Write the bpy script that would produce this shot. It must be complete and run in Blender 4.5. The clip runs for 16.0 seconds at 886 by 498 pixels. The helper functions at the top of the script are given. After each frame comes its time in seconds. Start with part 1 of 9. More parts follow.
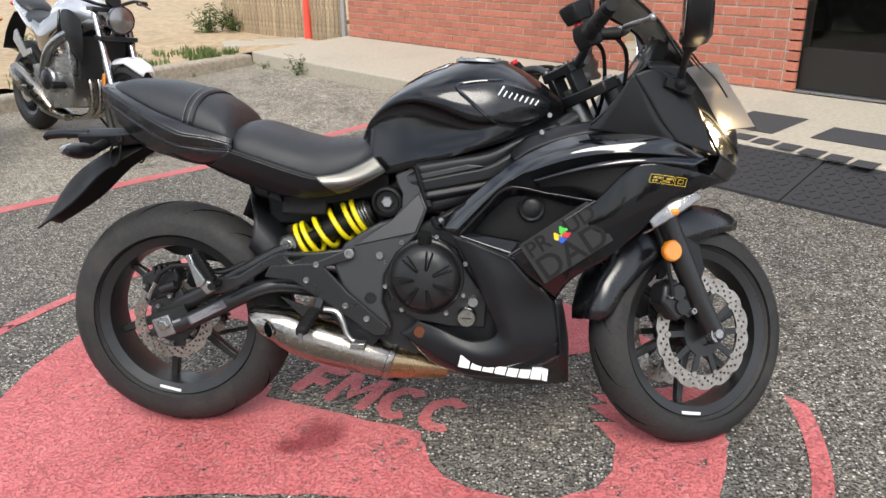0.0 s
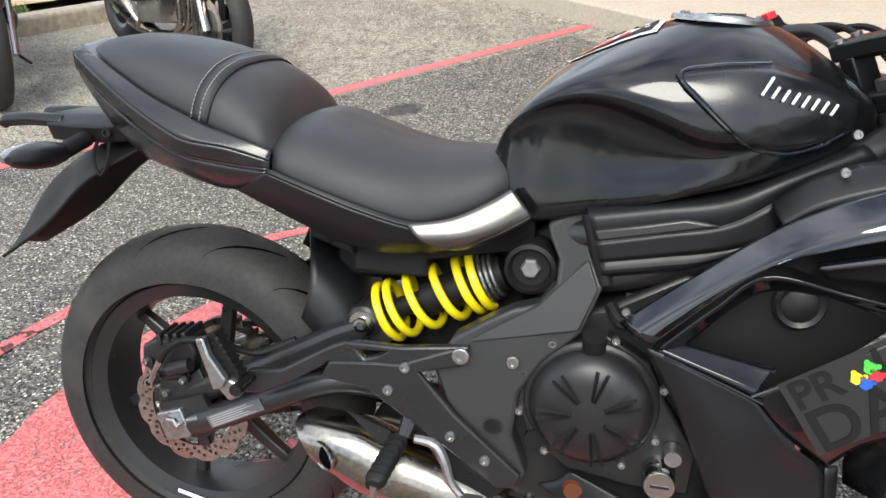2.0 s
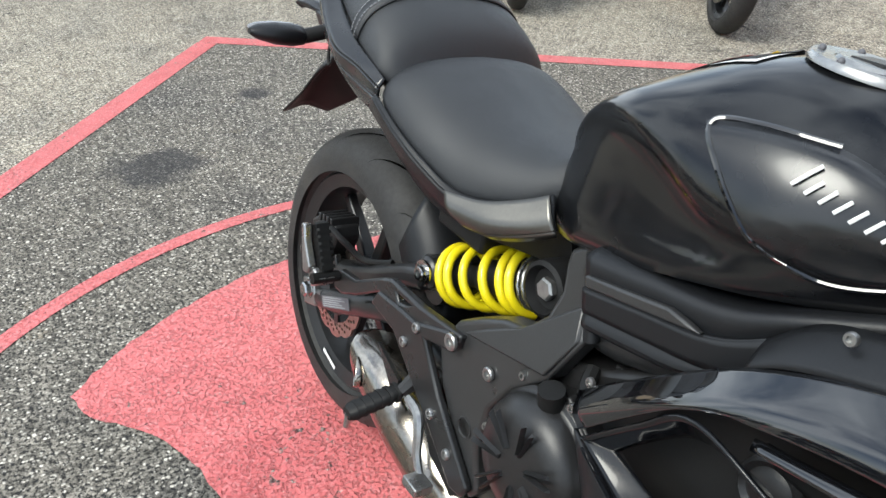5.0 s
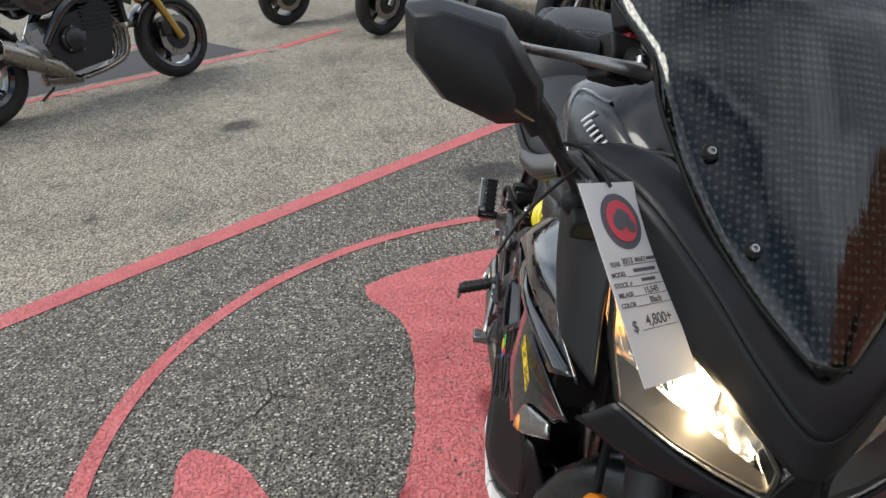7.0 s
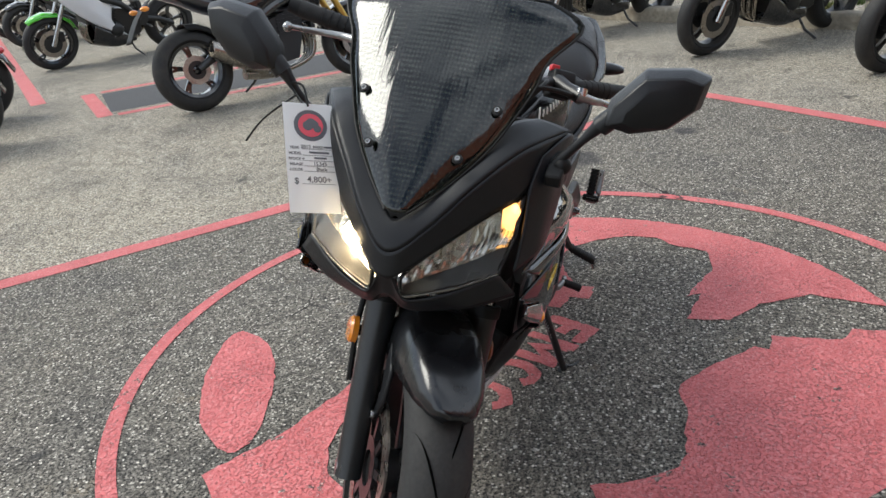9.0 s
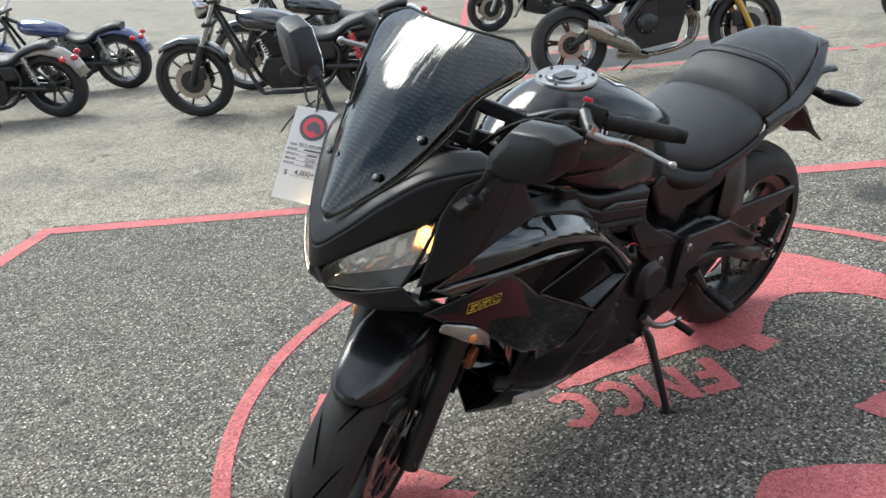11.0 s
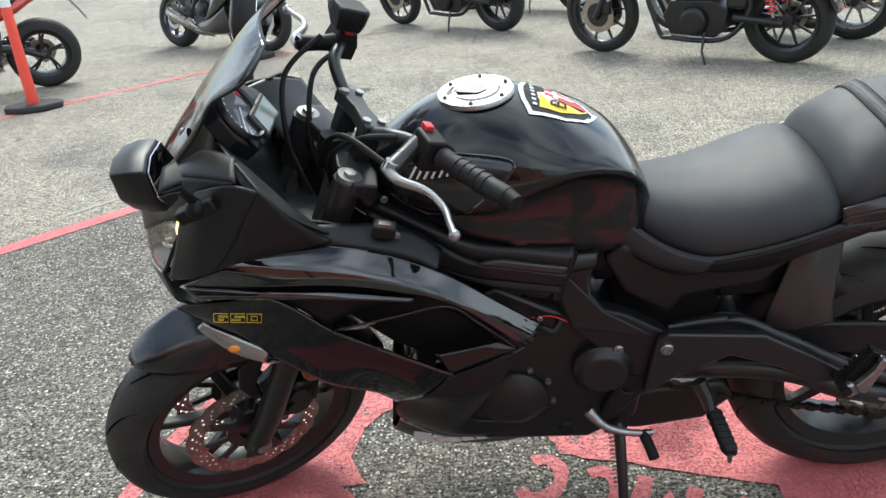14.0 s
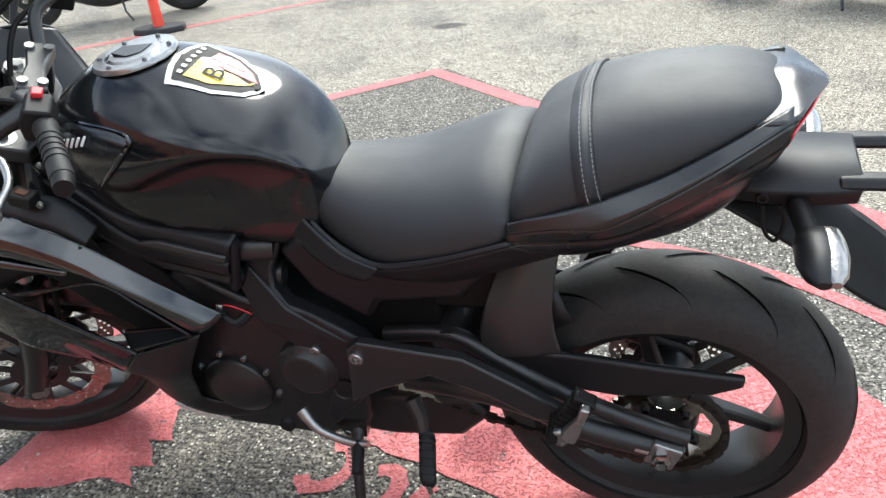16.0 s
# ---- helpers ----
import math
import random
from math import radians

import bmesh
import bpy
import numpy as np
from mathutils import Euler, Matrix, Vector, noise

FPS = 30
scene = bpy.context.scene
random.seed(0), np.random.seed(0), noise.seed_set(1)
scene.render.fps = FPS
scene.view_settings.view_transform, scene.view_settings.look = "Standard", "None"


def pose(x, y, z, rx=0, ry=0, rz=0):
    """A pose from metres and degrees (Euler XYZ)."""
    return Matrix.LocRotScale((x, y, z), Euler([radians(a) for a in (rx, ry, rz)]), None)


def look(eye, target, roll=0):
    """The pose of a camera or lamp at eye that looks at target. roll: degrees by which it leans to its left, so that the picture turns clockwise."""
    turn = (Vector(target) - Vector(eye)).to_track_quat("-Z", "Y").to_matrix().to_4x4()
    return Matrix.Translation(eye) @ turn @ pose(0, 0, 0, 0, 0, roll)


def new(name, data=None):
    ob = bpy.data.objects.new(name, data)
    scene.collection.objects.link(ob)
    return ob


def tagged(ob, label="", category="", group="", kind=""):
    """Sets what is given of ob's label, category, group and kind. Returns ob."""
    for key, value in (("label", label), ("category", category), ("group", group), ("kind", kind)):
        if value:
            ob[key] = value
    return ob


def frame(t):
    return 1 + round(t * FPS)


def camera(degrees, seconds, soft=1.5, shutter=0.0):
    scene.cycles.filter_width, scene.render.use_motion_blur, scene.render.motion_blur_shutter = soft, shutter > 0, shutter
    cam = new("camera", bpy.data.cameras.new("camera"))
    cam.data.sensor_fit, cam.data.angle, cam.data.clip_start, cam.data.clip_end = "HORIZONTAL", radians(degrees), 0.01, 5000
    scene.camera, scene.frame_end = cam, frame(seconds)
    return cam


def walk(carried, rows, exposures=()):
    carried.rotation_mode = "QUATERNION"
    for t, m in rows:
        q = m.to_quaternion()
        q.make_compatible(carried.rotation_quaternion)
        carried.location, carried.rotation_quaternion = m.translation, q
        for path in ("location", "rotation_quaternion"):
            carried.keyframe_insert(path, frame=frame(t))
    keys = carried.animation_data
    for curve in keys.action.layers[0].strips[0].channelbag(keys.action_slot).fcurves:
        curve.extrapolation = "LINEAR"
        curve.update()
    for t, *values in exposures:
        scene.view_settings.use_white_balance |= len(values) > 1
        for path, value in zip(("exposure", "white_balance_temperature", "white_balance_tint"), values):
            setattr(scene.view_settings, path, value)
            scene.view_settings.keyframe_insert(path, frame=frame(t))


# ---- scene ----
cam = camera(59.1, 16.0)
PATH = [
    (0, (0.894, -1.872, 1.248), (0.728, -0.011, 0.535), -0.8),
    (0.5, (0.886, -1.649, 1.241), (0.64, 0.196, 0.509), -1.0),
    (1, (0.813, -1.411, 1.234), (0.537, 0.412, 0.458), -1.3),
    (1.5, (0.751, -1.194, 1.222), (0.448, 0.589, 0.37), -2.2),
    (2, (0.71, -0.993, 1.212), (0.271, 0.723, 0.284), -1.5),
    (2.5, (0.634, -0.794, 1.194), (0.081, 0.858, 0.211), -1.8),
    (3, (0.559, -0.66, 1.191), (-0.08, 0.924, 0.152), -2.4),
    (3.5, (0.61, -0.575, 1.197), (-0.319, 0.855, 0.151), -0.3),
    (4, (0.763, -0.546, 1.202), (-0.402, 0.69, 0.146), -0.0),
    (4.5, (0.991, -0.588, 1.197), (-0.319, 0.494, 0.142), 1.4),
    (5, (1.206, -0.554, 1.219), (-0.225, 0.369, 0.169), 1.1),
    (5.2, (1.297, -0.526, 1.221), (-0.199, 0.293, 0.176), 1.1),
    (7.3, (2.166, -0.057, 1.286), (0.357, -0.229, 0.45), -4.1),
    (7.5, (2.25, 0.017, 1.29), (0.44, -0.205, 0.468), -4.5),
    (8, (2.371, 0.202, 1.301), (0.574, -0.145, 0.494), -5.8),
    (8.5, (2.43, 0.426, 1.294), (0.658, -0.049, 0.496), -5.8),
    (9, (2.5, 0.626, 1.284), (0.78, -0.006, 0.483), -6.0),
    (9.2, (2.508, 0.713, 1.284), (0.835, -0.019, 0.47), -6.4),
    (11.3, (1.939, 1.463, 1.313), (0.988, -0.12, 0.544), -5.9),
    (11.5, (1.858, 1.502, 1.308), (0.991, -0.119, 0.52), -5.3),
    (12, (1.681, 1.599, 1.292), (1.058, -0.125, 0.493), -4.9),
    (12.5, (1.46, 1.602, 1.283), (1.105, -0.191, 0.472), -4.2),
    (13, (1.233, 1.606, 1.292), (1.041, -0.209, 0.474), -3.2),
    (13.5, (1.035, 1.637, 1.304), (1.004, -0.192, 0.496), -4.0),
    (14, (0.832, 1.548, 1.287), (0.922, -0.278, 0.477), -4.7),
    (14.5, (0.635, 1.487, 1.254), (0.828, -0.309, 0.396), -4.8),
    (15, (0.419, 1.434, 1.239), (0.731, -0.333, 0.357), -4.8),
    (15.5, (0.233, 1.303, 1.247), (0.609, -0.433, 0.328), -4.7),
    (16, (-0.016, 1.236, 1.233), (0.557, -0.443, 0.309), -6.1),
]
walk(cam, [(t, look(eye, target, roll)) for t, eye, target, roll in PATH],
     exposures=[(0, 0.54, 6500, 10), (1.5, 0.94, 6450, 8), (3, 0.80, 6450, 8), (4.5, 0.76, 6300, 5), (5, 0.76, 6300, 5), (7.5, 0.0, 6450, 8), (8, 0.14, 6450, 8), (9, 0.40, 6400, 7),
                (11.5, 0.69, 6250, 4), (13.5, 0.84, 6200, 3), (14.5, 1.00, 6250, 4), (15, 1.22, 6250, 4), (16, 1.14, 6250, 5)])

# ---- world and sun ----
world = bpy.data.worlds.new("sky")
scene.world = world
world.use_nodes = True
wt = world.node_tree
sky = wt.nodes.new("ShaderNodeTexSky")
sky.sky_type, sky.sun_disc = "NISHITA", False
sky.sun_elevation, sky.sun_rotation = radians(50), radians(188)
sky.air_density, sky.dust_density = 1.0, 1.0
wc = wt.nodes.new("ShaderNodeTexCoord")
cloud = wt.nodes.new("ShaderNodeTexNoise")
cloud.inputs["Scale"].default_value, cloud.inputs["Detail"].default_value = 2.2, 6
cloud.inputs["Distortion"].default_value = 0.6
wt.links.new(wc.outputs["Generated"], cloud.inputs["Vector"])
cr = wt.nodes.new("ShaderNodeValToRGB")
cr.color_ramp.elements[0].position, cr.color_ramp.elements[1].position = 0.38, 0.62
cr.color_ramp.elements[0].color, cr.color_ramp.elements[1].color = (0.03, 0.03, 0.03, 1), (0.85, 0.85, 0.85, 1)
wt.links.new(cloud.outputs["Fac"], cr.inputs["Fac"])
cm = wt.nodes.new("ShaderNodeMixRGB")
cm.inputs[2].default_value = (13.8, 14.5, 15.8, 1)
wt.links.new(cr.outputs["Color"], cm.inputs[0])
wt.links.new(sky.outputs["Color"], cm.inputs[1])
bg = wt.nodes["Background"]
bg.inputs["Strength"].default_value = 0.09
wt.links.new(cm.outputs["Color"], bg.inputs["Color"])

sun = new("sun", bpy.data.lights.new("sun", "SUN"))
sun.data.energy, sun.data.angle, sun.data.color = 2.3, radians(30), (1.0, 0.95, 0.86)
sun.matrix_world = look((0.6, -6.4, 7.6), (0, 0, 0))


# ---- small tools ----
def obj(name, bm, mat, parent=None, label="", sharp=38, bevel=0.0, solid=0.0, seg=2):
    """One mesh object out of a bmesh."""
    bmesh.ops.recalc_face_normals(bm, faces=bm.faces)
    me = bpy.data.meshes.new(name)
    bm.to_mesh(me)
    bm.free()
    for m in (mat if isinstance(mat, (list, tuple)) else [mat]):
        me.materials.append(m)
    me.shade_smooth()
    me.set_sharp_from_angle(angle=radians(sharp))
    ob = new(name, me)
    if parent:
        ob.parent = parent
    if label:
        ob["label"] = label
    if solid:
        s = ob.modifiers.new("thickness", "SOLIDIFY")
        s.thickness, s.offset = solid, 0
    if bevel:
        b = ob.modifiers.new("edges", "BEVEL")
        b.width, b.segments, b.limit_method, b.angle_limit = bevel, seg, "ANGLE", radians(40)
        b.harden_normals = False
    return ob


def part(name, bm, mat, parent, label="", **kw):
    return obj(name, bm, mat, parent, label, **kw)


def thing(name, label, category, group="", m=None):
    e = new(name)
    e.empty_display_size = 0.1
    if m is not None:
        e.matrix_world = m
    return tagged(e, label, category, group)


def spline(pts, n, closed=False):
    """n points along a smooth curve through pts."""
    p = [Vector(q) for q in pts]
    k = len(p)
    segs = k if closed else k - 1
    out = []
    for i in range(n):
        s = i * segs / (n if closed else n - 1)
        a = min(int(s), segs - 1)
        f = s - a
        if closed:
            q = [p[(a + j) % k] for j in (-1, 0, 1, 2)]
        else:
            q = [p[max(a - 1, 0)], p[a], p[min(a + 1, k - 1)], p[min(a + 2, k - 1)]]
        out.append(0.5 * (2 * q[1] + (q[2] - q[0]) * f + (2 * q[0] - 5 * q[1] + 4 * q[2] - q[3]) * f * f
                          + (3 * q[1] - q[0] - 3 * q[2] + q[3]) * f ** 3))
    return out


def joined(*bms):
    out = bms[0]
    for b in bms[1:]:
        me = bpy.data.meshes.new("t")
        b.to_mesh(me)
        out.from_mesh(me)
        bpy.data.meshes.remove(me)
        b.free()
    return out


def rings(rows, closed=True, caps=True):
    """A skin over rows of equal length."""
    bm = bmesh.new()
    vs = [[bm.verts.new(p) for p in r] for r in rows]
    n = len(rows[0])
    for a, b in zip(vs, vs[1:]):
        for i in range(n if closed else n - 1):
            j = (i + 1) % n
            bm.faces.new((a[i], a[j], b[j], b[i]))
    if closed and caps:
        bm.faces.new(vs[0])
        bm.faces.new(list(reversed(vs[-1])))
    return bm


def tube(pts, r, n=10, steps=0, caps=True):
    """A round bar along pts; r one radius or one for each point."""
    rr = r if isinstance(r, (list, tuple)) else [r] * len(pts)
    if steps:
        path = spline(pts, steps)
        rr = [v.x for v in spline([(q, 0, 0) for q in rr], steps)]
    else:
        path = [Vector(p) for p in pts]
    rows, side = [], None
    for i, p in enumerate(path):
        d = (path[min(i + 1, len(path) - 1)] - path[max(i - 1, 0)]).normalized()
        if side is None:
            side = d.orthogonal().normalized()
        side = (side - d * side.dot(d)).normalized()
        up = d.cross(side)
        rows.append([p + rr[i] * (math.cos(a) * side + math.sin(a) * up) for a in (2 * math.pi * k / n for k in range(n))])
    return rings(rows, True, caps)


def lathe(profile, n=48, at=(0, 0, 0), closed=False):
    """Turned round the y axis: profile of (radius, along y)."""
    rows = []
    for i in range(n):
        a = 2 * math.pi * i / n
        rows.append([(at[0] + r * math.cos(a), at[1] + y, at[2] + r * math.sin(a)) for r, y in profile])
    rows.append(rows[0])
    bm = rings(rows, closed, False)
    bmesh.ops.remove_doubles(bm, verts=bm.verts, dist=1e-5)
    return bm


def slab(outline, v0, v1, holes=()):
    """An outline in x, z, from y = v0 to v1, with holes through it."""
    bm = bmesh.new()
    loops = []
    for ring in (outline, *holes):
        vs = [bm.verts.new((u, v0, w)) for u, w in ring]
        loops.append([bm.edges.new((vs[i], vs[(i + 1) % len(vs)])) for i in range(len(vs))])
    if holes:
        bmesh.ops.triangle_fill(bm, use_beauty=True, edges=[e for l in loops for e in l])
    else:
        bm.faces.new(bm.verts[:])
    r = bmesh.ops.extrude_face_region(bm, geom=bm.faces[:])
    for v in (g for g in r["geom"] if isinstance(g, bmesh.types.BMVert)):
        v.co.y = v1
    return bm


def flat(outline, z0, z1=None):
    """An outline in x, y as a flat sheet at z0, or a block up to z1."""
    bm = bmesh.new()
    f = bm.faces.new([bm.verts.new((x, y, z0)) for x, y in outline])
    if z1 is not None:
        r = bmesh.ops.extrude_face_region(bm, geom=[f])
        for v in (g for g in r["geom"] if isinstance(g, bmesh.types.BMVert)):
            v.co.z = z1
    return bm


def box(x0, x1, y0, y1, z0, z1):
    return flat([(x0, y0), (x1, y0), (x1, y1), (x0, y1)], z0, z1)


def skin(edges, n=24, m=5, bulge=0.0, out=(0, 1, 0)):
    """A smooth sheet through edge curves, given in order; bulge lifts the middle along out."""
    cols = [spline(e, n) for e in edges]
    k = len(edges)
    cnt = m * (k - 1) + 1
    rows = []
    for i in range(n):
        line = spline([c[i] for c in cols], cnt)
        for j, p in enumerate(line):
            s = j / (cnt - 1)
            line[j] = p + Vector(out) * bulge * 4 * s * (1 - s)
        rows.append(line)
    return rings(rows, False, False)


def mirror(bm):
    for v in bm.verts:
        v.co.y = -v.co.y
    bmesh.ops.reverse_faces(bm, faces=bm.faces)
    return bm


def moved(bm, m):
    bmesh.ops.transform(bm, matrix=m, verts=bm.verts)
    return bm


def ball(c, r, sx=1, sy=1, sz=1, seg=12):
    bm = bmesh.new()
    bmesh.ops.create_uvsphere(bm, u_segments=seg, v_segments=max(6, seg // 2), radius=r)
    return moved(bm, Matrix.Translation(c) @ Matrix.Diagonal((sx, sy, sz, 1)))


def bolt(c, r, side=-1, h=0.006, n=12):
    """A screw head with a socket, its axis along y."""
    return lathe([(r, 0), (r, side * h * 0.7), (r * 0.85, side * h), (r * 0.5, side * h), (r * 0.45, side * h * 0.4), (0.0001, side * h * 0.4)], n, c)


def words(text, size, m, depth=0.0006, bold=0.0, outline=0.0):
    """Lettering as a thin bmesh, lying in x, y of m."""
    cu = bpy.data.curves.new("w", "FONT")
    cu.body, cu.size, cu.extrude, cu.align_x, cu.align_y, cu.offset = text, size, depth, "CENTER", "CENTER", bold
    if outline:
        cu.fill_mode, cu.bevel_depth, cu.extrude = "NONE", outline, 0.0
    ob = new("w", cu)
    bpy.context.view_layer.update()
    me = bpy.data.meshes.new_from_object(ob)
    bm = bmesh.new()
    bm.from_mesh(me)
    bpy.data.objects.remove(ob)
    bpy.data.meshes.remove(me)
    bpy.data.curves.remove(cu)
    return moved(bm, m)


def each(name, bms, mat, parent, label="", **kw):
    """Alike small parts, one object a piece."""
    for b in bms:
        part(name, b, mat, parent, label, **kw)


# ---- materials ----
OIL = ((-1.44, -0.06, 0.17), (-0.42, 2.66, 0.11), (0.80, 3.68, 0.30), (-1.96, 0.50, 0.07), (-2.41, -1.52, 0.12), (1.69, -4.46, 0.12))
def mat(name, color, rough=0.5, metal=0.0, grain=0.0, grain_scale=60.0, bump=0.0, bump_scale=200.0, coat=0.0,
        coat_rough=0.05, wear=0.0, wear_color=(0.3, 0.28, 0.25), wear_scale=9.0, spec=0.5, rough_var=0.0, vary=0.0):
    """A surface with grain, wear and relief at real size."""
    m = bpy.data.materials.new(name)
    m.use_nodes = True
    t = m.node_tree
    b = t.nodes["Principled BSDF"]
    b.inputs["Roughness"].default_value, b.inputs["Metallic"].default_value = rough, metal
    b.inputs["Specular IOR Level"].default_value = spec
    b.inputs["Coat Weight"].default_value, b.inputs["Coat Roughness"].default_value = coat, coat_rough
    co = t.nodes.new("ShaderNodeTexCoord")
    base = t.nodes.new("ShaderNodeRGB")
    base.outputs[0].default_value = (*color, 1)
    col = base.outputs[0]
    n1 = t.nodes.new("ShaderNodeTexNoise")
    n1.inputs["Scale"].default_value, n1.inputs["Detail"].default_value = grain_scale, 5
    t.links.new(co.outputs["Object"], n1.inputs["Vector"])
    if grain:
        mx = t.nodes.new("ShaderNodeMixRGB")
        mx.blend_type = "OVERLAY"
        mx.inputs[0].default_value = grain
        t.links.new(col, mx.inputs[1])
        t.links.new(n1.outputs["Fac"], mx.inputs[2])
        col = mx.outputs[0]
    if vary:
        oi = t.nodes.new("ShaderNodeObjectInfo")
        mr = t.nodes.new("ShaderNodeMapRange")
        mr.inputs[3].default_value, mr.inputs[4].default_value = 1 - vary, 1 + vary
        t.links.new(oi.outputs["Random"], mr.inputs[0])
        hv = t.nodes.new("ShaderNodeHueSaturation")
        t.links.new(mr.outputs[0], hv.inputs["Value"])
        t.links.new(col, hv.inputs["Color"])
        col = hv.outputs[0]
    if wear:
        n2 = t.nodes.new("ShaderNodeTexNoise")
        n2.inputs["Scale"].default_value, n2.inputs["Detail"].default_value = wear_scale, 8
        n2.inputs["Roughness"].default_value = 0.65
        t.links.new(co.outputs["Object"], n2.inputs["Vector"])
        rp = t.nodes.new("ShaderNodeMapRange")
        rp.inputs[1].default_value, rp.inputs[2].default_value, rp.inputs[4].default_value = 0.52, 0.75, wear
        t.links.new(n2.outputs["Fac"], rp.inputs[0])
        mx = t.nodes.new("ShaderNodeMixRGB")
        mx.inputs[2].default_value = (*wear_color, 1)
        t.links.new(rp.outputs[0], mx.inputs[0])
        t.links.new(col, mx.inputs[1])
        col = mx.outputs[0]
    t.links.new(col, b.inputs["Base Color"])
    if rough_var:
        n3 = t.nodes.new("ShaderNodeTexNoise")
        n3.inputs["Scale"].default_value, n3.inputs["Detail"].default_value = 14, 6
        t.links.new(co.outputs["Object"], n3.inputs["Vector"])
        rv = t.nodes.new("ShaderNodeMapRange")
        rv.inputs[1].default_value, rv.inputs[2].default_value = 0.3, 0.7
        rv.inputs[3].default_value, rv.inputs[4].default_value = max(0.02, rough - rough_var), min(1, rough + rough_var)
        t.links.new(n3.outputs["Fac"], rv.inputs[0])
        t.links.new(rv.outputs[0], b.inputs["Roughness"])
    if bump:
        nb = t.nodes.new("ShaderNodeTexNoise")
        nb.inputs["Scale"].default_value, nb.inputs["Detail"].default_value = bump_scale, 4
        t.links.new(co.outputs["Object"], nb.inputs["Vector"])
        bp = t.nodes.new("ShaderNodeBump")
        bp.inputs["Strength"].default_value, bp.inputs["Distance"].default_value = bump, 0.002
        t.links.new(nb.outputs["Fac"], bp.inputs["Height"])
        t.links.new(bp.outputs[0], b.inputs["Normal"])
    return m


def node(t, kind, **inputs):
    n = t.nodes.new(kind)
    for k, v in inputs.items():
        n.inputs[k.replace("_", " ")].default_value = v
    return n


def asphalt(name, painted=False):
    """Worn asphalt with pale stone chips; painted adds a worn red coat over it."""
    m = bpy.data.materials.new(name)
    m.use_nodes = True
    t = m.node_tree
    b = t.nodes["Principled BSDF"]
    geo = t.nodes.new("ShaderNodeNewGeometry")
    P = geo.outputs["Position"]

    def noise_tex(scale, detail=5, rough=0.6):
        n = node(t, "ShaderNodeTexNoise", Scale=scale, Detail=detail, Roughness=rough)
        t.links.new(P, n.inputs["Vector"])
        return n.outputs["Fac"]

    def ramp(src, a, z, lo=0.0, hi=1.0):
        r = t.nodes.new("ShaderNodeMapRange")
        for i, v in ((1, a), (2, z), (3, lo), (4, hi)):
            r.inputs[i].default_value = v
        t.links.new(src, r.inputs[0])
        return r.outputs[0]

    def mix(fac, a, c, mode="MIX"):
        x = t.nodes.new("ShaderNodeMixRGB")
        x.blend_type = mode
        for i, v in ((0, fac), (1, a), (2, c)):
            if isinstance(v, (int, float)):
                x.inputs[i].default_value = v
            elif isinstance(v, tuple):
                x.inputs[i].default_value = (*v, 1)
            else:
                t.links.new(v, x.inputs[i])
        return x.outputs[0]

    def mth(op, a, c=0.0):
        x = t.nodes.new("ShaderNodeMath")
        x.operation = op
        for i, v in ((0, a), (1, c)):
            if isinstance(v, (int, float)):
                x.inputs[i].default_value = v
            else:
                t.links.new(v, x.inputs[i])
        return x.outputs[0]

    # sealed bay: a square on its corner
    sep = t.nodes.new("ShaderNodeSeparateXYZ")
    t.links.new(P, sep.inputs[0])
    X, Y = sep.outputs[0], sep.outputs[1]
    edge = mth("MULTIPLY", noise_tex(1.3, 6), 0.12)
    s1 = mth("ADD", mth("ADD", mth("MULTIPLY", X, 0.678), mth("MULTIPLY", Y, 0.735)), edge)
    s2 = mth("SUBTRACT", mth("MULTIPLY", Y, 0.651), mth("MULTIPLY", X, 0.759))
    s3 = mth("SUBTRACT", mth("MULTIPLY", Y, 0.70), mth("MULTIPLY", X, 0.714))
    inside = mth("MULTIPLY", mth("MULTIPLY", mth("GREATER_THAN", s1, -1.42), mth("LESS_THAN", s1, 3.3)),
                 mth("MULTIPLY", mth("LESS_THAN", s2, 2.50), mth("GREATER_THAN", s3, -3.28)))
    binder = mix(inside, ASPHALT_OUT, ASPHALT_IN)
    binder = mix(ramp(noise_tex(0.55, 4), 0.35, 0.7, 0, 0.35), binder, (0.20, 0.185, 0.165))
    binder = mix(ramp(noise_tex(2.2, 6), 0.5, 0.75, 0, 0.35), binder, (0.055, 0.055, 0.057))
    binder = mix(ramp(noise_tex(1.15, 5, 0.6), 0.52, 0.68, 0, 0.5), binder, (0.075, 0.073, 0.07))
    binder = mix(0.95, binder, ramp(noise_tex(85, 5, 0.8), 0.32, 0.67), "OVERLAY")
    binder = mix(0.35, binder, ramp(noise_tex(11, 6, 0.7), 0.3, 0.7), "OVERLAY")
    binder = mix(0.6, binder, ramp(noise_tex(42, 4, 0.8), 0.36, 0.64), "OVERLAY")
    sand = mth("MULTIPLY", ramp(noise_tex(4.3, 7, 0.7), 0.60, 0.72), 0.55)
    binder = mix(sand, binder, (0.34, 0.28, 0.20))
    vo = node(t, "ShaderNodeTexVoronoi", Scale=105.0)
    t.links.new(P, vo.inputs["Vector"])
    wn = t.nodes.new("ShaderNodeSeparateColor")
    t.links.new(vo.outputs["Color"], wn.inputs[0])
    chip = mth("MULTIPLY", ramp(vo.outputs["Distance"], 0.5, 0.34), ramp(wn.outputs[0], 0.60, 0.70))
    vo2 = node(t, "ShaderNodeTexVoronoi", Scale=42.0)
    t.links.new(P, vo2.inputs["Vector"])
    wn2 = t.nodes.new("ShaderNodeSeparateColor")
    t.links.new(vo2.outputs["Color"], wn2.inputs[0])
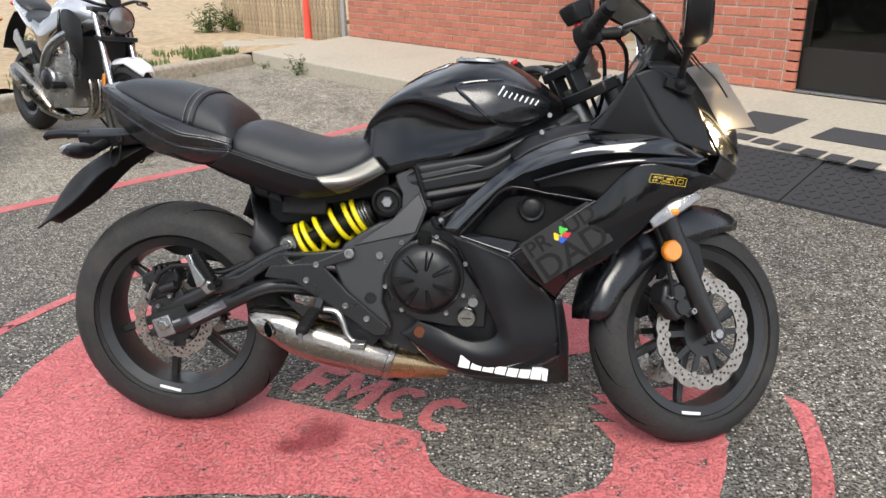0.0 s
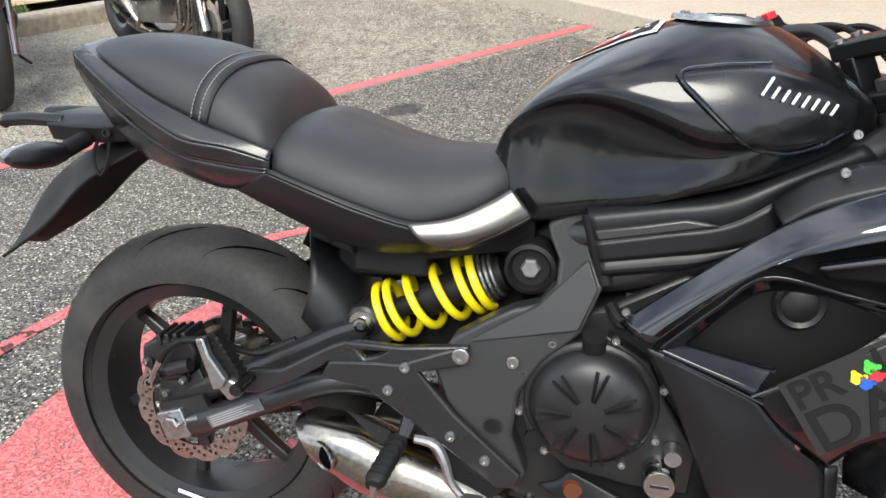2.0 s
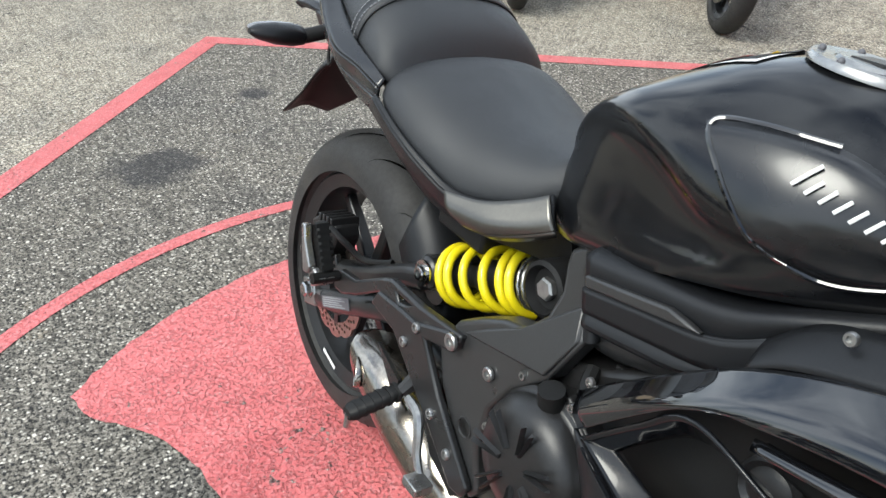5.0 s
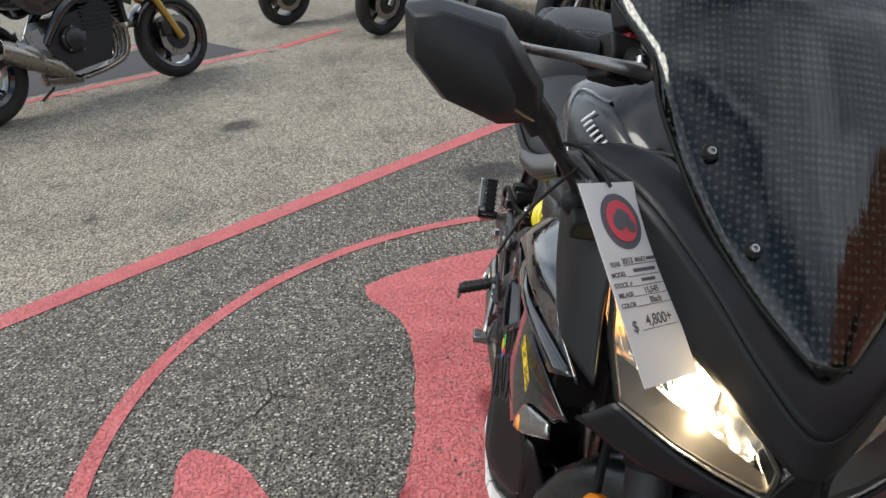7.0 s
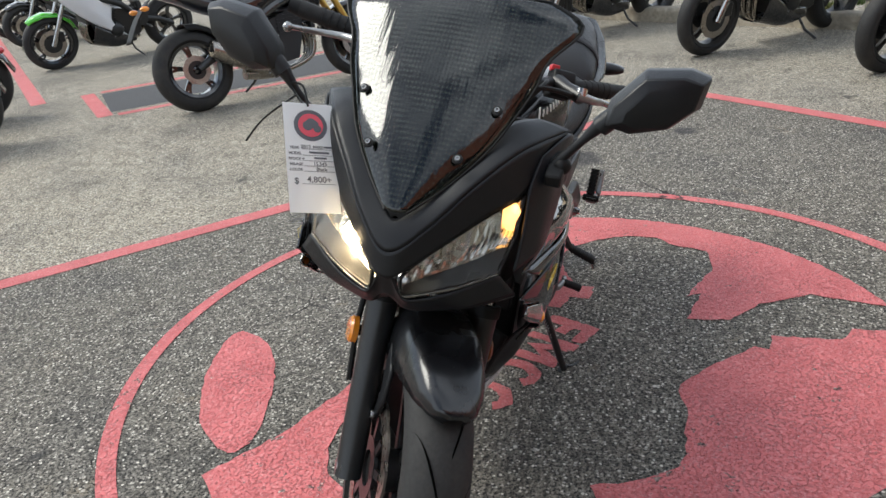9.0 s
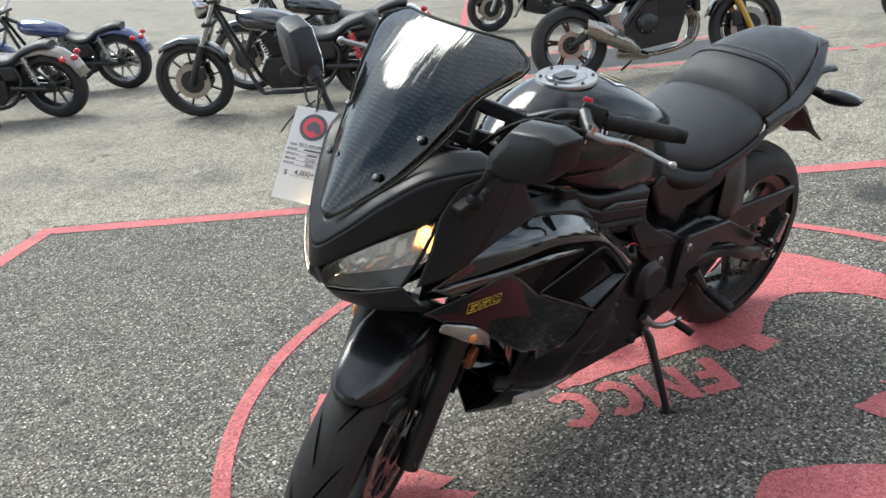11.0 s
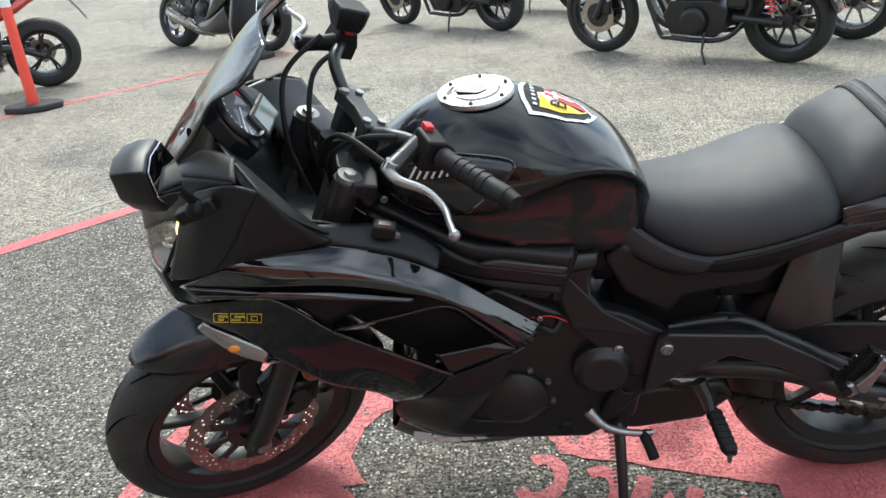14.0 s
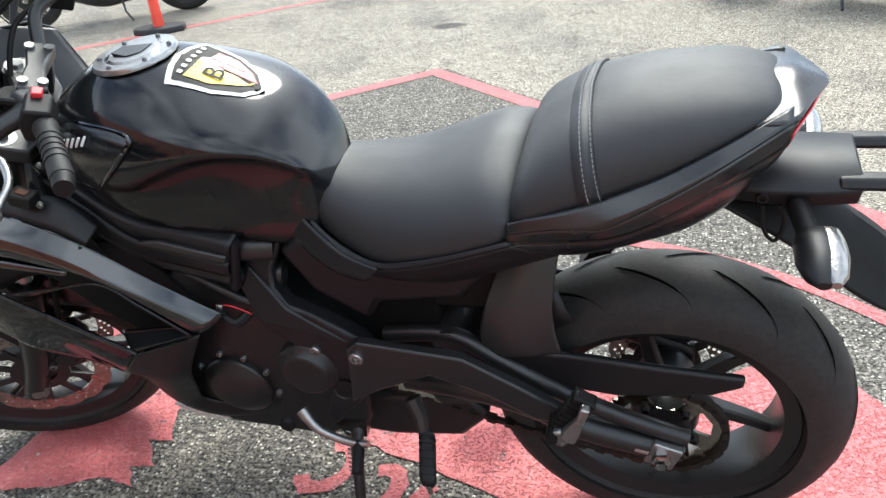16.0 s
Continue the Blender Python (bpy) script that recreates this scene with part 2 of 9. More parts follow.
    chip2 = mth("MULTIPLY", ramp(vo2.outputs["Distance"], 0.36, 0.22), ramp(wn2.outputs[0], 0.90, 0.93))
    chips = mth("MAXIMUM", chip, chip2)
    col = mix(mth("MULTIPLY", chips, 0.95), binder, mix(wn.outputs[1], (0.28, 0.26, 0.22), (0.80, 0.75, 0.66)))
    pit = ramp(noise_tex(120, 3, 0.6), 0.40, 0.48, 1, 0)
    col = mix(mth("MULTIPLY", pit, 0.92), col, (0.016, 0.016, 0.017))
    # cracks
    vc = node(t, "ShaderNodeTexVoronoi", Scale=0.45)
    vc.feature = "DISTANCE_TO_EDGE"
    wob = node(t, "ShaderNodeTexNoise", Scale=3.0, Detail=6.0)
    t.links.new(P, wob.inputs["Vector"])
    vm = t.nodes.new("ShaderNodeVectorMath")
    vm.operation = "MULTIPLY_ADD"
    vm.inputs[1].default_value = (0.5, 0.5, 0.5)
    t.links.new(wob.outputs["Color"], vm.inputs[0])
    t.links.new(P, vm.inputs[2])
    t.links.new(vm.outputs[0], vc.inputs["Vector"])
    crack = mth("MULTIPLY", ramp(vc.outputs["Distance"], 0.003, 0.0016), ramp(noise_tex(0.8, 2), 0.60, 0.66))
    col = mix(crack, col, (0.015, 0.015, 0.016))
    spot = mth("MULTIPLY", ramp(noise_tex(3.1, 3), 0.68, 0.74), 0.7)
    for sx, sy, sr in OIL:
        near = t.nodes.new("ShaderNodeVectorMath")
        near.operation = "DISTANCE"
        near.inputs[1].default_value = (sx, sy, 0)
        t.links.new(P, near.inputs[0])
        wav = mth("ADD", near.outputs["Value"], mth("MULTIPLY", noise_tex(7, 5), sr * 1.6))
        spot = mth("MAXIMUM", spot, ramp(wav, sr * 1.9, sr * 1.45, 0, 0.75))
    col = mix(spot, col, (0.03, 0.03, 0.033))
    height = mth("ADD", mth("MULTIPLY", chips, 0.5), mth("MULTIPLY", pit, -1.2))
    height = mth("ADD", height, mth("MULTIPLY", noise_tex(60, 3), 0.9))
    height = mth("ADD", height, mth("MULTIPLY", crack, -3.0))
    rough = 0.82
    if painted:
        tint = mix(ramp(noise_tex(9, 5), 0.35, 0.7), RED_A, RED_B)
        tint = mix(mth("MULTIPLY", ramp(noise_tex(140, 3), 0.5, 0.72), 0.45), tint, (0.75, 0.42, 0.42))
        grime = ramp(noise_tex(1.7, 5), 0.55, 0.8, 0, 0.55)
        tint = mix(grime, tint, (0.30, 0.035, 0.045))
        hole = mth("MAXIMUM", mth("MULTIPLY", mth("MULTIPLY", pit, 0.45), ramp(noise_tex(5, 4), 0.42, 0.7)),
                   ramp(mth("ADD", noise_tex(26, 6, 0.7), mth("MULTIPLY", noise_tex(2.4, 3), 0.45)), 0.87, 0.90))
        for sx, sy, sr in ((0.38, -0.07, 0.085), (0.31, -0.13, 0.045), (0.67, -0.37, 0.05)):
            near = t.nodes.new("ShaderNodeVectorMath")
            near.operation = "DISTANCE"
            near.inputs[1].default_value = (sx, sy, 0)
            t.links.new(P, near.inputs[0])
            wav = mth("ADD", near.outputs["Value"], mth("MULTIPLY", noise_tex(9, 6, 0.7), sr * 2.0))
            tint = mix(ramp(wav, sr * 2.2, sr * 1.5, 0, 0.75), tint, (0.20, 0.022, 0.028))
        hole = mth("MAXIMUM", hole, crack)
        col = mix(mth("MULTIPLY", hole, 0.9), tint, col)
        rough = 0.6
    t.links.new(col, b.inputs["Base Color"])
    b.inputs["Roughness"].default_value = rough
    b.inputs["Specular IOR Level"].default_value = 0.3
    bp = t.nodes.new("ShaderNodeBump")
    bp.inputs["Strength"].default_value, bp.inputs["Distance"].default_value = 0.85, 0.004
    t.links.new(height, bp.inputs["Height"])
    t.links.new(bp.outputs[0], b.inputs["Normal"])
    return m


ASPHALT_OUT, ASPHALT_IN = (0.365, 0.326, 0.258), (0.158, 0.144, 0.119)
RED_A, RED_B = (0.63, 0.165, 0.165), (0.54, 0.128, 0.13)
M_ASPHALT = asphalt("asphalt")
M_RED = asphalt("red_ground_paint", True)
M_GLOSS = mat("gloss_black_paint", (0.005, 0.0055, 0.0068), 0.08, 0.0, spec=0.3, coat=0.32, coat_rough=0.02, grain=0.3, grain_scale=300, rough_var=0.02)
M_TANK = mat("satin_gloss_tank_paint", (0.005, 0.0053, 0.0062), 0.3, 0.0, spec=0.10, coat=0.8, coat_rough=0.07, grain=0.3, grain_scale=260, rough_var=0.05)
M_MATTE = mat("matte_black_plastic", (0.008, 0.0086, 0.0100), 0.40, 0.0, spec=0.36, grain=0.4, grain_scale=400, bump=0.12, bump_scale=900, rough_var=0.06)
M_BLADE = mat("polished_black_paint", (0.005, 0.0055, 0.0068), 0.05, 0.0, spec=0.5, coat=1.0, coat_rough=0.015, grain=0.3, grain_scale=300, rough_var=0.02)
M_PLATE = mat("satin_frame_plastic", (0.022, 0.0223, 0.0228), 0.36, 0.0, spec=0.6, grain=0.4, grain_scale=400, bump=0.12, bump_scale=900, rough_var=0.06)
M_TAIL = mat("satin_tail_paint", (0.008, 0.0086, 0.0100), 0.26, 0.0, spec=0.55, coat=0.2, coat_rough=0.12, grain=0.3, grain_scale=300, rough_var=0.04)
M_TRIM = mat("bright_satin_trim", (0.135, 0.131, 0.120), 0.32, 0.85, grain=0.15, grain_scale=200, rough_var=0.04)
M_SATIN = mat("satin_black_metal", (0.016, 0.0164, 0.0172), 0.33, 0.12, spec=0.58, grain=0.4, grain_scale=300, bump=0.1, bump_scale=700, rough_var=0.07)
M_SILVERBLACK = mat("satin_panel", (0.11, 0.108, 0.102), 0.3, 0.8, grain=0.3, grain_scale=300, rough_var=0.05)
M_ENGINE = mat("engine_black", (0.014, 0.014, 0.0145), 0.36, 0.12, spec=0.5, grain=0.4, grain_scale=220, bump=0.15, bump_scale=600, rough_var=0.08)
M_RUBBER = mat("tyre_rubber", (0.012, 0.012, 0.012), 0.62, 0.0, spec=0.35, grain=0.5, grain_scale=90, bump=0.2, bump_scale=300, wear=0.35, wear_color=(0.055, 0.05, 0.044), wear_scale=11, rough_var=0.1)
M_TREAD = mat("tyre_tread", (0.024, 0.0235, 0.023), 0.66, 0.0, spec=0.34, grain=0.5, grain_scale=120, bump=0.3, bump_scale=500, wear=0.75, wear_color=(0.062, 0.056, 0.048), wear_scale=7, rough_var=0.1)
M_GROOVE = mat("tread_groove", (0.002, 0.002, 0.002), 0.95, spec=0.02)
M_VINYL = mat("seat_vinyl", (0.020, 0.0215, 0.0240), 0.47, 0.0, spec=0.48, grain=0.3, grain_scale=500, bump=0.35, bump_scale=1100, rough_var=0.05)
M_STITCH = mat("grey_thread", (0.25, 0.25, 0.26), 0.8)
M_STEEL = mat("brushed_steel", (0.33, 0.305, 0.27), 0.24, 1.0, grain=0.4, grain_scale=130, wear=0.5, wear_color=(0.33, 0.25, 0.16), wear_scale=4, rough_var=0.1)
M_HEAT = mat("heat_tinted_steel", (0.42, 0.30, 0.17), 0.25, 1.0, grain=0.4, grain_scale=130, wear=0.4, wear_color=(0.34, 0.27, 0.20), wear_scale=5, rough_var=0.08)
M_ALU = mat("cast_aluminium", (0.34, 0.34, 0.335), 0.32, 0.9, grain=0.3, grain_scale=150, rough_var=0.1)
M_CHROME = mat("bright_bolt", (0.46, 0.455, 0.44), 0.18, 1.0, rough_var=0.06)
M_DISC = mat("brake_disc_steel", (0.40, 0.36, 0.32), 0.35, 1.0, grain=0.5, grain_scale=80, wear=0.5, wear_color=(0.25, 0.18, 0.13), wear_scale=14, rough_var=0.12)
M_YELLOW = mat("yellow_spring", (0.80, 0.66, 0.01), 0.32, 0.0, coat=0.5, grain=0.2, grain_scale=60)
M_BLACK = mat("deep_black_plastic", (0.008, 0.008, 0.008), 0.55, spec=0.25, grain=0.3, grain_scale=300, rough_var=0.06)
M_AMBER = mat("amber_lens", (0.78, 0.26, 0.018), 0.15, 0.0, coat=1.0, bump=0.4, bump_scale=400)
# darkened copy of the amber: shade on the left reflector put into its colour
M_SHADEDAMBER = mat("shaded_amber_reflector", (0.22, 0.065, 0.012), 0.3, 0.0, coat=0.5)
M_DIAL = mat("dial_face", (0.035, 0.036, 0.038), 0.3, 0.0, coat=1.0, coat_rough=0.01)
M_REFLEX = mat("dull_amber_reflector", (0.10, 0.03, 0.01), 0.3, 0.0, coat=0.5)
M_REDLENS = mat("red_lens", (0.55, 0.01, 0.02), 0.12, 0.0, coat=1.0)
M_SILVERLENS = mat("clear_indicator", (0.29, 0.28, 0.27), 0.22, 0.85, coat=1.0, bump=0.6, bump_scale=160)
M_REFLECTOR = mat("lamp_reflector", (0.78, 0.76, 0.72), 0.2, 1.0, bump=0.3, bump_scale=90)
M_HOUSING = mat("lamp_housing", (0.030, 0.028, 0.026), 0.3, 0.0, rough_var=0.05)
M_WHITE = mat("white_vinyl", (0.80, 0.80, 0.79), 0.4)
M_LINEYELLOW = mat("yellow_vinyl", (0.78, 0.55, 0.03), 0.4)
M_PAPER = mat("white_paper", (0.88, 0.88, 0.88), 0.35, coat=0.6, coat_rough=0.1, grain=0.1, grain_scale=12)
pt = M_PAPER.node_tree
tl = pt.nodes.new("ShaderNodeBsdfTranslucent")
tl.inputs[0].default_value = (0.90, 0.90, 0.88, 1)
px = pt.nodes.new("ShaderNodeMixShader")
px.inputs[0].default_value = 0.42
pt.links.new(pt.nodes["Principled BSDF"].outputs[0], px.inputs[1])
pt.links.new(tl.outputs[0], px.inputs[2])
pt.links.new(px.outputs[0], pt.nodes["Material Output"].inputs[0])
M_INK = mat("grey_ink", (0.10, 0.10, 0.11), 0.6)
M_LCD = mat("grey_lcd", (0.20, 0.22, 0.20), 0.25, coat=0.6)
M_TAGRED = mat("tag_red", (0.65, 0.07, 0.10), 0.5)
M_STICKER = mat("clear_decal", (0.017, 0.017, 0.0175), 0.50, spec=0.4, bump=0.3, bump_scale=700)
M_GREEN = mat("green_vinyl", (0.08, 0.55, 0.06), 0.4)
M_BLUE = mat("blue_vinyl", (0.02, 0.10, 0.50), 0.4)
M_REDVINYL = mat("red_vinyl", (0.60, 0.03, 0.04), 0.4)
M_CHAIN = mat("oily_chain", (0.05, 0.045, 0.04), 0.4, 0.8)
M_RADIATOR = mat("radiator", (0.02, 0.02, 0.02), 0.6, 0.4, bump=0.8, bump_scale=350)


def clear_glass(name, tint, rough, haze, weave=0.0, edge=0.72):
    """A thin tinted sheet: light passes, the surface mirrors."""
    m = bpy.data.materials.new(name)
    m.use_nodes = True
    t = m.node_tree
    t.nodes.remove(t.nodes["Principled BSDF"])
    tr = t.nodes.new("ShaderNodeBsdfTransparent")
    tr.inputs[0].default_value = (*tint, 1)
    if weave:
        co = t.nodes.new("ShaderNodeTexCoord")
        vr = node(t, "ShaderNodeTexVoronoi", Scale=150.0, Randomness=0.12)
        t.links.new(co.outputs["Object"], vr.inputs["Vector"])
        ns = node(t, "ShaderNodeTexNoise", Scale=9.0, Detail=4.0)
        t.links.new(co.outputs["Object"], ns.inputs["Vector"])
        mu = t.nodes.new("ShaderNodeMath")
        mu.operation = "MULTIPLY"
        t.links.new(vr.outputs["Distance"], mu.inputs[0])
        t.links.new(ns.outputs["Fac"], mu.inputs[1])
        rm = t.nodes.new("ShaderNodeMapRange")
        rm.inputs[1].default_value, rm.inputs[2].default_value = 0.05, 0.4
        t.links.new(mu.outputs[0], rm.inputs[0])
        mx = t.nodes.new("ShaderNodeMixRGB")
        mx.inputs[1].default_value = (tint[0] + weave, tint[1] + weave, tint[2] + weave * 0.8, 1)
        mx.inputs[2].default_value = (tint[0] - weave, tint[1] - weave, tint[2] - weave, 1)
        t.links.new(rm.outputs[0], mx.inputs[0])
        t.links.new(mx.outputs[0], tr.inputs[0])
        dots = t.nodes.new("ShaderNodeMapRange")
        dots.inputs[1].default_value, dots.inputs[2].default_value = 0.45, 0.18
        dots.inputs[3].default_value, dots.inputs[4].default_value = haze, haze + 0.28
        t.links.new(vr.outputs["Distance"], dots.inputs[0])
    df = t.nodes.new("ShaderNodeBsdfDiffuse")
    df.inputs[0].default_value = (0.10, 0.12, 0.095, 1)
    gl = t.nodes.new("ShaderNodeBsdfGlossy")
    gl.inputs["Roughness"].default_value = rough
    lw = node(t, "ShaderNodeLayerWeight", Blend=0.5)
    pw = t.nodes.new("ShaderNodeMath")
    pw.operation, pw.inputs[1].default_value = "POWER", 3.2
    t.links.new(lw.outputs["Facing"], pw.inputs[0])
    fr = t.nodes.new("ShaderNodeMapRange")
    fr.inputs[3].default_value, fr.inputs[4].default_value = 0.075 if weave else 0.03, edge
    t.links.new(pw.outputs[0], fr.inputs[0])
    a = t.nodes.new("ShaderNodeMixShader")
    a.inputs[0].default_value = haze
    if weave:
        t.links.new(dots.outputs[0], a.inputs[0])
        st = t.nodes.new("ShaderNodeMapping")
        st.inputs["Scale"].default_value = (3, 18, 2)
        t.links.new(co.outputs["Object"], st.inputs[0])
        wv = node(t, "ShaderNodeTexNoise", Scale=1.6, Detail=4.0)
        t.links.new(st.outputs[0], wv.inputs["Vector"])
        bp = t.nodes.new("ShaderNodeBump")
        bp.inputs["Strength"].default_value, bp.inputs["Distance"].default_value = 0.16, 0.010
        t.links.new(wv.outputs["Fac"], bp.inputs["Height"])
        t.links.new(bp.outputs[0], gl.inputs["Normal"])
    t.links.new(tr.outputs[0], a.inputs[1])
    t.links.new(df.outputs[0], a.inputs[2])
    c = t.nodes.new("ShaderNodeMixShader")
    t.links.new(fr.outputs[0], c.inputs[0])
    t.links.new(a.outputs[0], c.inputs[1])
    t.links.new(gl.outputs[0], c.inputs[2])
    t.links.new(c.outputs[0], t.nodes["Material Output"].inputs[0])
    return m


M_SCREEN = clear_glass("smoked_screen", (0.085, 0.095, 0.088), 0.09, 0.02, 0.065)
M_LENS = clear_glass("clear_lens", (0.92, 0.92, 0.91), 0.02, 0.005, 0.0, 0.26)
M_MIRROR = mat("mirror_glass", (0.8, 0.8, 0.8), 0.03, 1.0)
M_BULB = bpy.data.materials.new("lit_bulb")
M_BULB.use_nodes = True
M_GLOW = M_BULB.copy()
M_GLOW.name = "warm_side_lamp"
eb = M_BULB.node_tree.nodes["Principled BSDF"]
eb.inputs["Emission Color"].default_value, eb.inputs["Emission Strength"].default_value = (1.0, 0.74, 0.42, 1), 26
eg = M_GLOW.node_tree.nodes["Principled BSDF"]
eg.inputs["Emission Color"].default_value, eg.inputs["Emission Strength"].default_value = (1.0, 0.46, 0.12, 1), 2.4


# ---- ground and its painted marks ----
M_CONCRETE = mat("worn_concrete", (0.43, 0.383, 0.303), 0.85, grain=0.3, grain_scale=45, bump=0.5, bump_scale=120, wear=0.35, wear_color=(0.30, 0.265, 0.21), wear_scale=1.6)
M_CURB = mat("weathered_curb", (0.34, 0.30, 0.235), 0.9, grain=0.6, grain_scale=25, bump=0.6, bump_scale=90, wear=0.6, wear_color=(0.16, 0.15, 0.13), wear_scale=5)
M_DIRT = mat("dry_sandy_soil", (0.42, 0.31, 0.19), 0.95, grain=0.6, grain_scale=9, bump=0.9, bump_scale=60, wear=0.7, wear_color=(0.25, 0.20, 0.10), wear_scale=1.6)
M_GRASS = mat("grass_blades", (0.09, 0.14, 0.035), 0.8, grain=0.5, grain_scale=5, wear=0.6, wear_color=(0.30, 0.24, 0.10), wear_scale=3)
M_BRICK = mat("red_brick", (0.44, 0.155, 0.098), 0.85, grain=0.35, grain_scale=45, bump=0.5, bump_scale=160, vary=0.13)
M_MORTAR = mat("grey_mortar", (0.52, 0.46, 0.38), 0.95, grain=0.5, grain_scale=40, bump=0.5, bump_scale=200)
M_WOOD = mat("bleached_fence_wood", (0.36, 0.27, 0.17), 0.85, grain=0.7, grain_scale=20, bump=0.4, bump_scale=80, vary=0.2)
M_ORANGE = mat("orange_post_plastic", (0.82, 0.085, 0.055), 0.4, grain=0.2, grain_scale=20)
M_RUBBERMAT = mat("black_rubber_mat", (0.03, 0.03, 0.032), 0.75, grain=0.5, grain_scale=60, bump=0.3, bump_scale=300)
M_FRAME = mat("bronze_door_frame", (0.03, 0.027, 0.024), 0.4, 0.4, rough_var=0.05)
# the room's lack of light is put into this dark base colour
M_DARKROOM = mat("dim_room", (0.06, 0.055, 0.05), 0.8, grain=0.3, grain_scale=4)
M_TEAL = mat("teal_cabinet", (0.03, 0.22, 0.26), 0.5, grain=0.2, grain_scale=8)
M_GALV = mat("galvanised_pipe", (0.45, 0.46, 0.47), 0.45, 0.8, rough_var=0.1)
M_PATCH = mat("dark_sealer_patch", (0.05, 0.05, 0.053), 0.8, grain=0.6, grain_scale=80, bump=0.5, bump_scale=200)

# the lot is level round the emblem and climbs gently to the shop
E1, N1, K = Vector((0.700, -0.714)), Vector((0.714, 0.700)), Vector((-2.01, 6.88))


def rise(x, y):
    return 0.0385 * min(max(x * N1.x + y * N1.y - 1.3, 0.0), 2.08)


rows_g = []
for d_ in (-110, -60, -30, -12, -4, 1.3, 3.38, 12, 30, 60, 110):
    pts_g = [E1 * s_ + N1 * d_ for s_ in (-110, -60, -30, -14, -7, -3, 0, 3, 7, 14, 30, 60, 110)]
    rows_g.append([(p.x, p.y, rise(p.x, p.y)) for p in pts_g])
bm = rings(rows_g, False, False)
ground = tagged(obj("ground", bm, M_ASPHALT), "worn grey asphalt parking lot with pale stone chips", "ground", kind="structure")

PZ = 0.003


def marking(name, bms, label):
    return tagged(obj(name, joined(*bms), M_RED), label, "road marking", kind="structure")


def line(a, b, w, z=PZ):
    a, b = Vector(a), Vector(b)
    d = (b - a).normalized()
    s = Vector((-d.y, d.x)) * w / 2
    n = max(2, int((b - a).length / 0.07))
    rnd = random.Random(int(abs(a.x * 71 + b.y * 37) * 10))
    lo, hi = [], []
    for i in range(n + 1):
        p = a + (b - a) * i / n
        j = [(rnd.random() - 0.5) * w * 0.07 for _ in range(2)]
        u, v = p - s * (1 + j[0]), p + s * (1 + j[1])
        lo.append((u.x, u.y, z + rise(u.x, u.y)))
        hi.append((v.x, v.y, z + rise(v.x, v.y)))
    return rings([lo, hi], False, False)


# bay: a square standing on its corner, 5.8 m along its long sides
R1, R2 = Vector((-2.80, 0.585)), Vector((1.43, -3.21))
along, across, across_front = (R2 - R1).normalized(), Vector((0.636, 0.771)).normalized(), Vector((0.70, 0.714)).normalized()
marking("bay_line_rear", [line(R1 - across * 0.05, R1 + across * 5.2, 0.105)], "worn red painted bay line on the asphalt")
marking("bay_line_side", [line(R1 + along * 0.055, R2 - along * 0.055, 0.105)], "worn red painted bay line on the asphalt")
marking("bay_line_front", [line(R2 - across_front * 0.05, R2 + across_front * 5.6, 0.105)], "worn red painted bay line on the asphalt")
marking("far_bay_line", [line((4.833, -4.012), (2.595, -6.581), 0.09), line((-2.957, -5.078), (-8.680, -11.641), 0.13)], "faded red painted lines across the lot")
marking("far_bay_box", [line((-2.498, -3.956), (-3.312, -4.845), 0.12), line((-2.565, -3.886), (-4.687, -1.858), 0.10), line((-3.383, -4.749), (-5.638, -2.672), 0.10),
                        line((-4.728, -1.765), (-5.471, -1.331), 0.12)], "faded red painted parking box")
patch = tagged(obj("sealer_patch", flat([(-2.635, -4.016), (-4.690, -2.016), (-5.369, -2.708), (-3.320, -4.686)], 0.002), M_PATCH), "dark sealed asphalt patch inside the red box", "asphalt patch", kind="structure")
white = tagged(obj("white_line", joined(line((5.378, -6.525), (4.627, -7.214), 0.06), line((2.892, -2.028), (2.607, -2.336), 0.03)), mat("faded_white_paint", (0.33, 0.305, 0.26), 0.85, grain=0.6, grain_scale=30, wear=0.9, wear_color=(0.26, 0.235, 0.195), wear_scale=7)), "faded white painted stripe on the asphalt", "road marking", kind="structure")

# emblem: a ring with a red disc inside, cut out by dark shapes
C, DISC, RC, RING = Vector((0.44, 0.19)), 1.075, Vector((0.404, 0.198)), 1.338


def on_disc(a0, a1, n=28, r=DISC):
    return [(C.x + r * math.cos(radians(a0 + (a1 - a0) * i / n)), C.y + r * math.sin(radians(a0 + (a1 - a0) * i / n))) for i in range(n + 1)]


def soft(pts, n):
    return [(p.x, p.y) for p in spline([(x, y, 0) for x, y in pts], n)]


EDGE = random.Random(5)


def painted(outline, z=PZ):
    bm = bmesh.new()
    if z == PZ:
        # brushed edge, uneven on the rough ground
        fine = []
        for (x0, y0), (x1, y1) in zip(outline, outline[1:] + outline[:1]):
            k = max(1, int(math.hypot(x1 - x0, y1 - y0) / 0.022))
            for q in range(k):
                fine.append((x0 + (x1 - x0) * q / k + EDGE.uniform(-0.0045, 0.0045), y0 + (y1 - y0) * q / k + EDGE.uniform(-0.0045, 0.0045)))
        outline = fine
    vs = [bm.verts.new((x, y, z)) for x, y in outline]
    bmesh.ops.triangle_fill(bm, use_beauty=True, edges=[bm.edges.new((vs[i], vs[(i + 1) % len(vs)])) for i in range(len(vs))])
    return bm


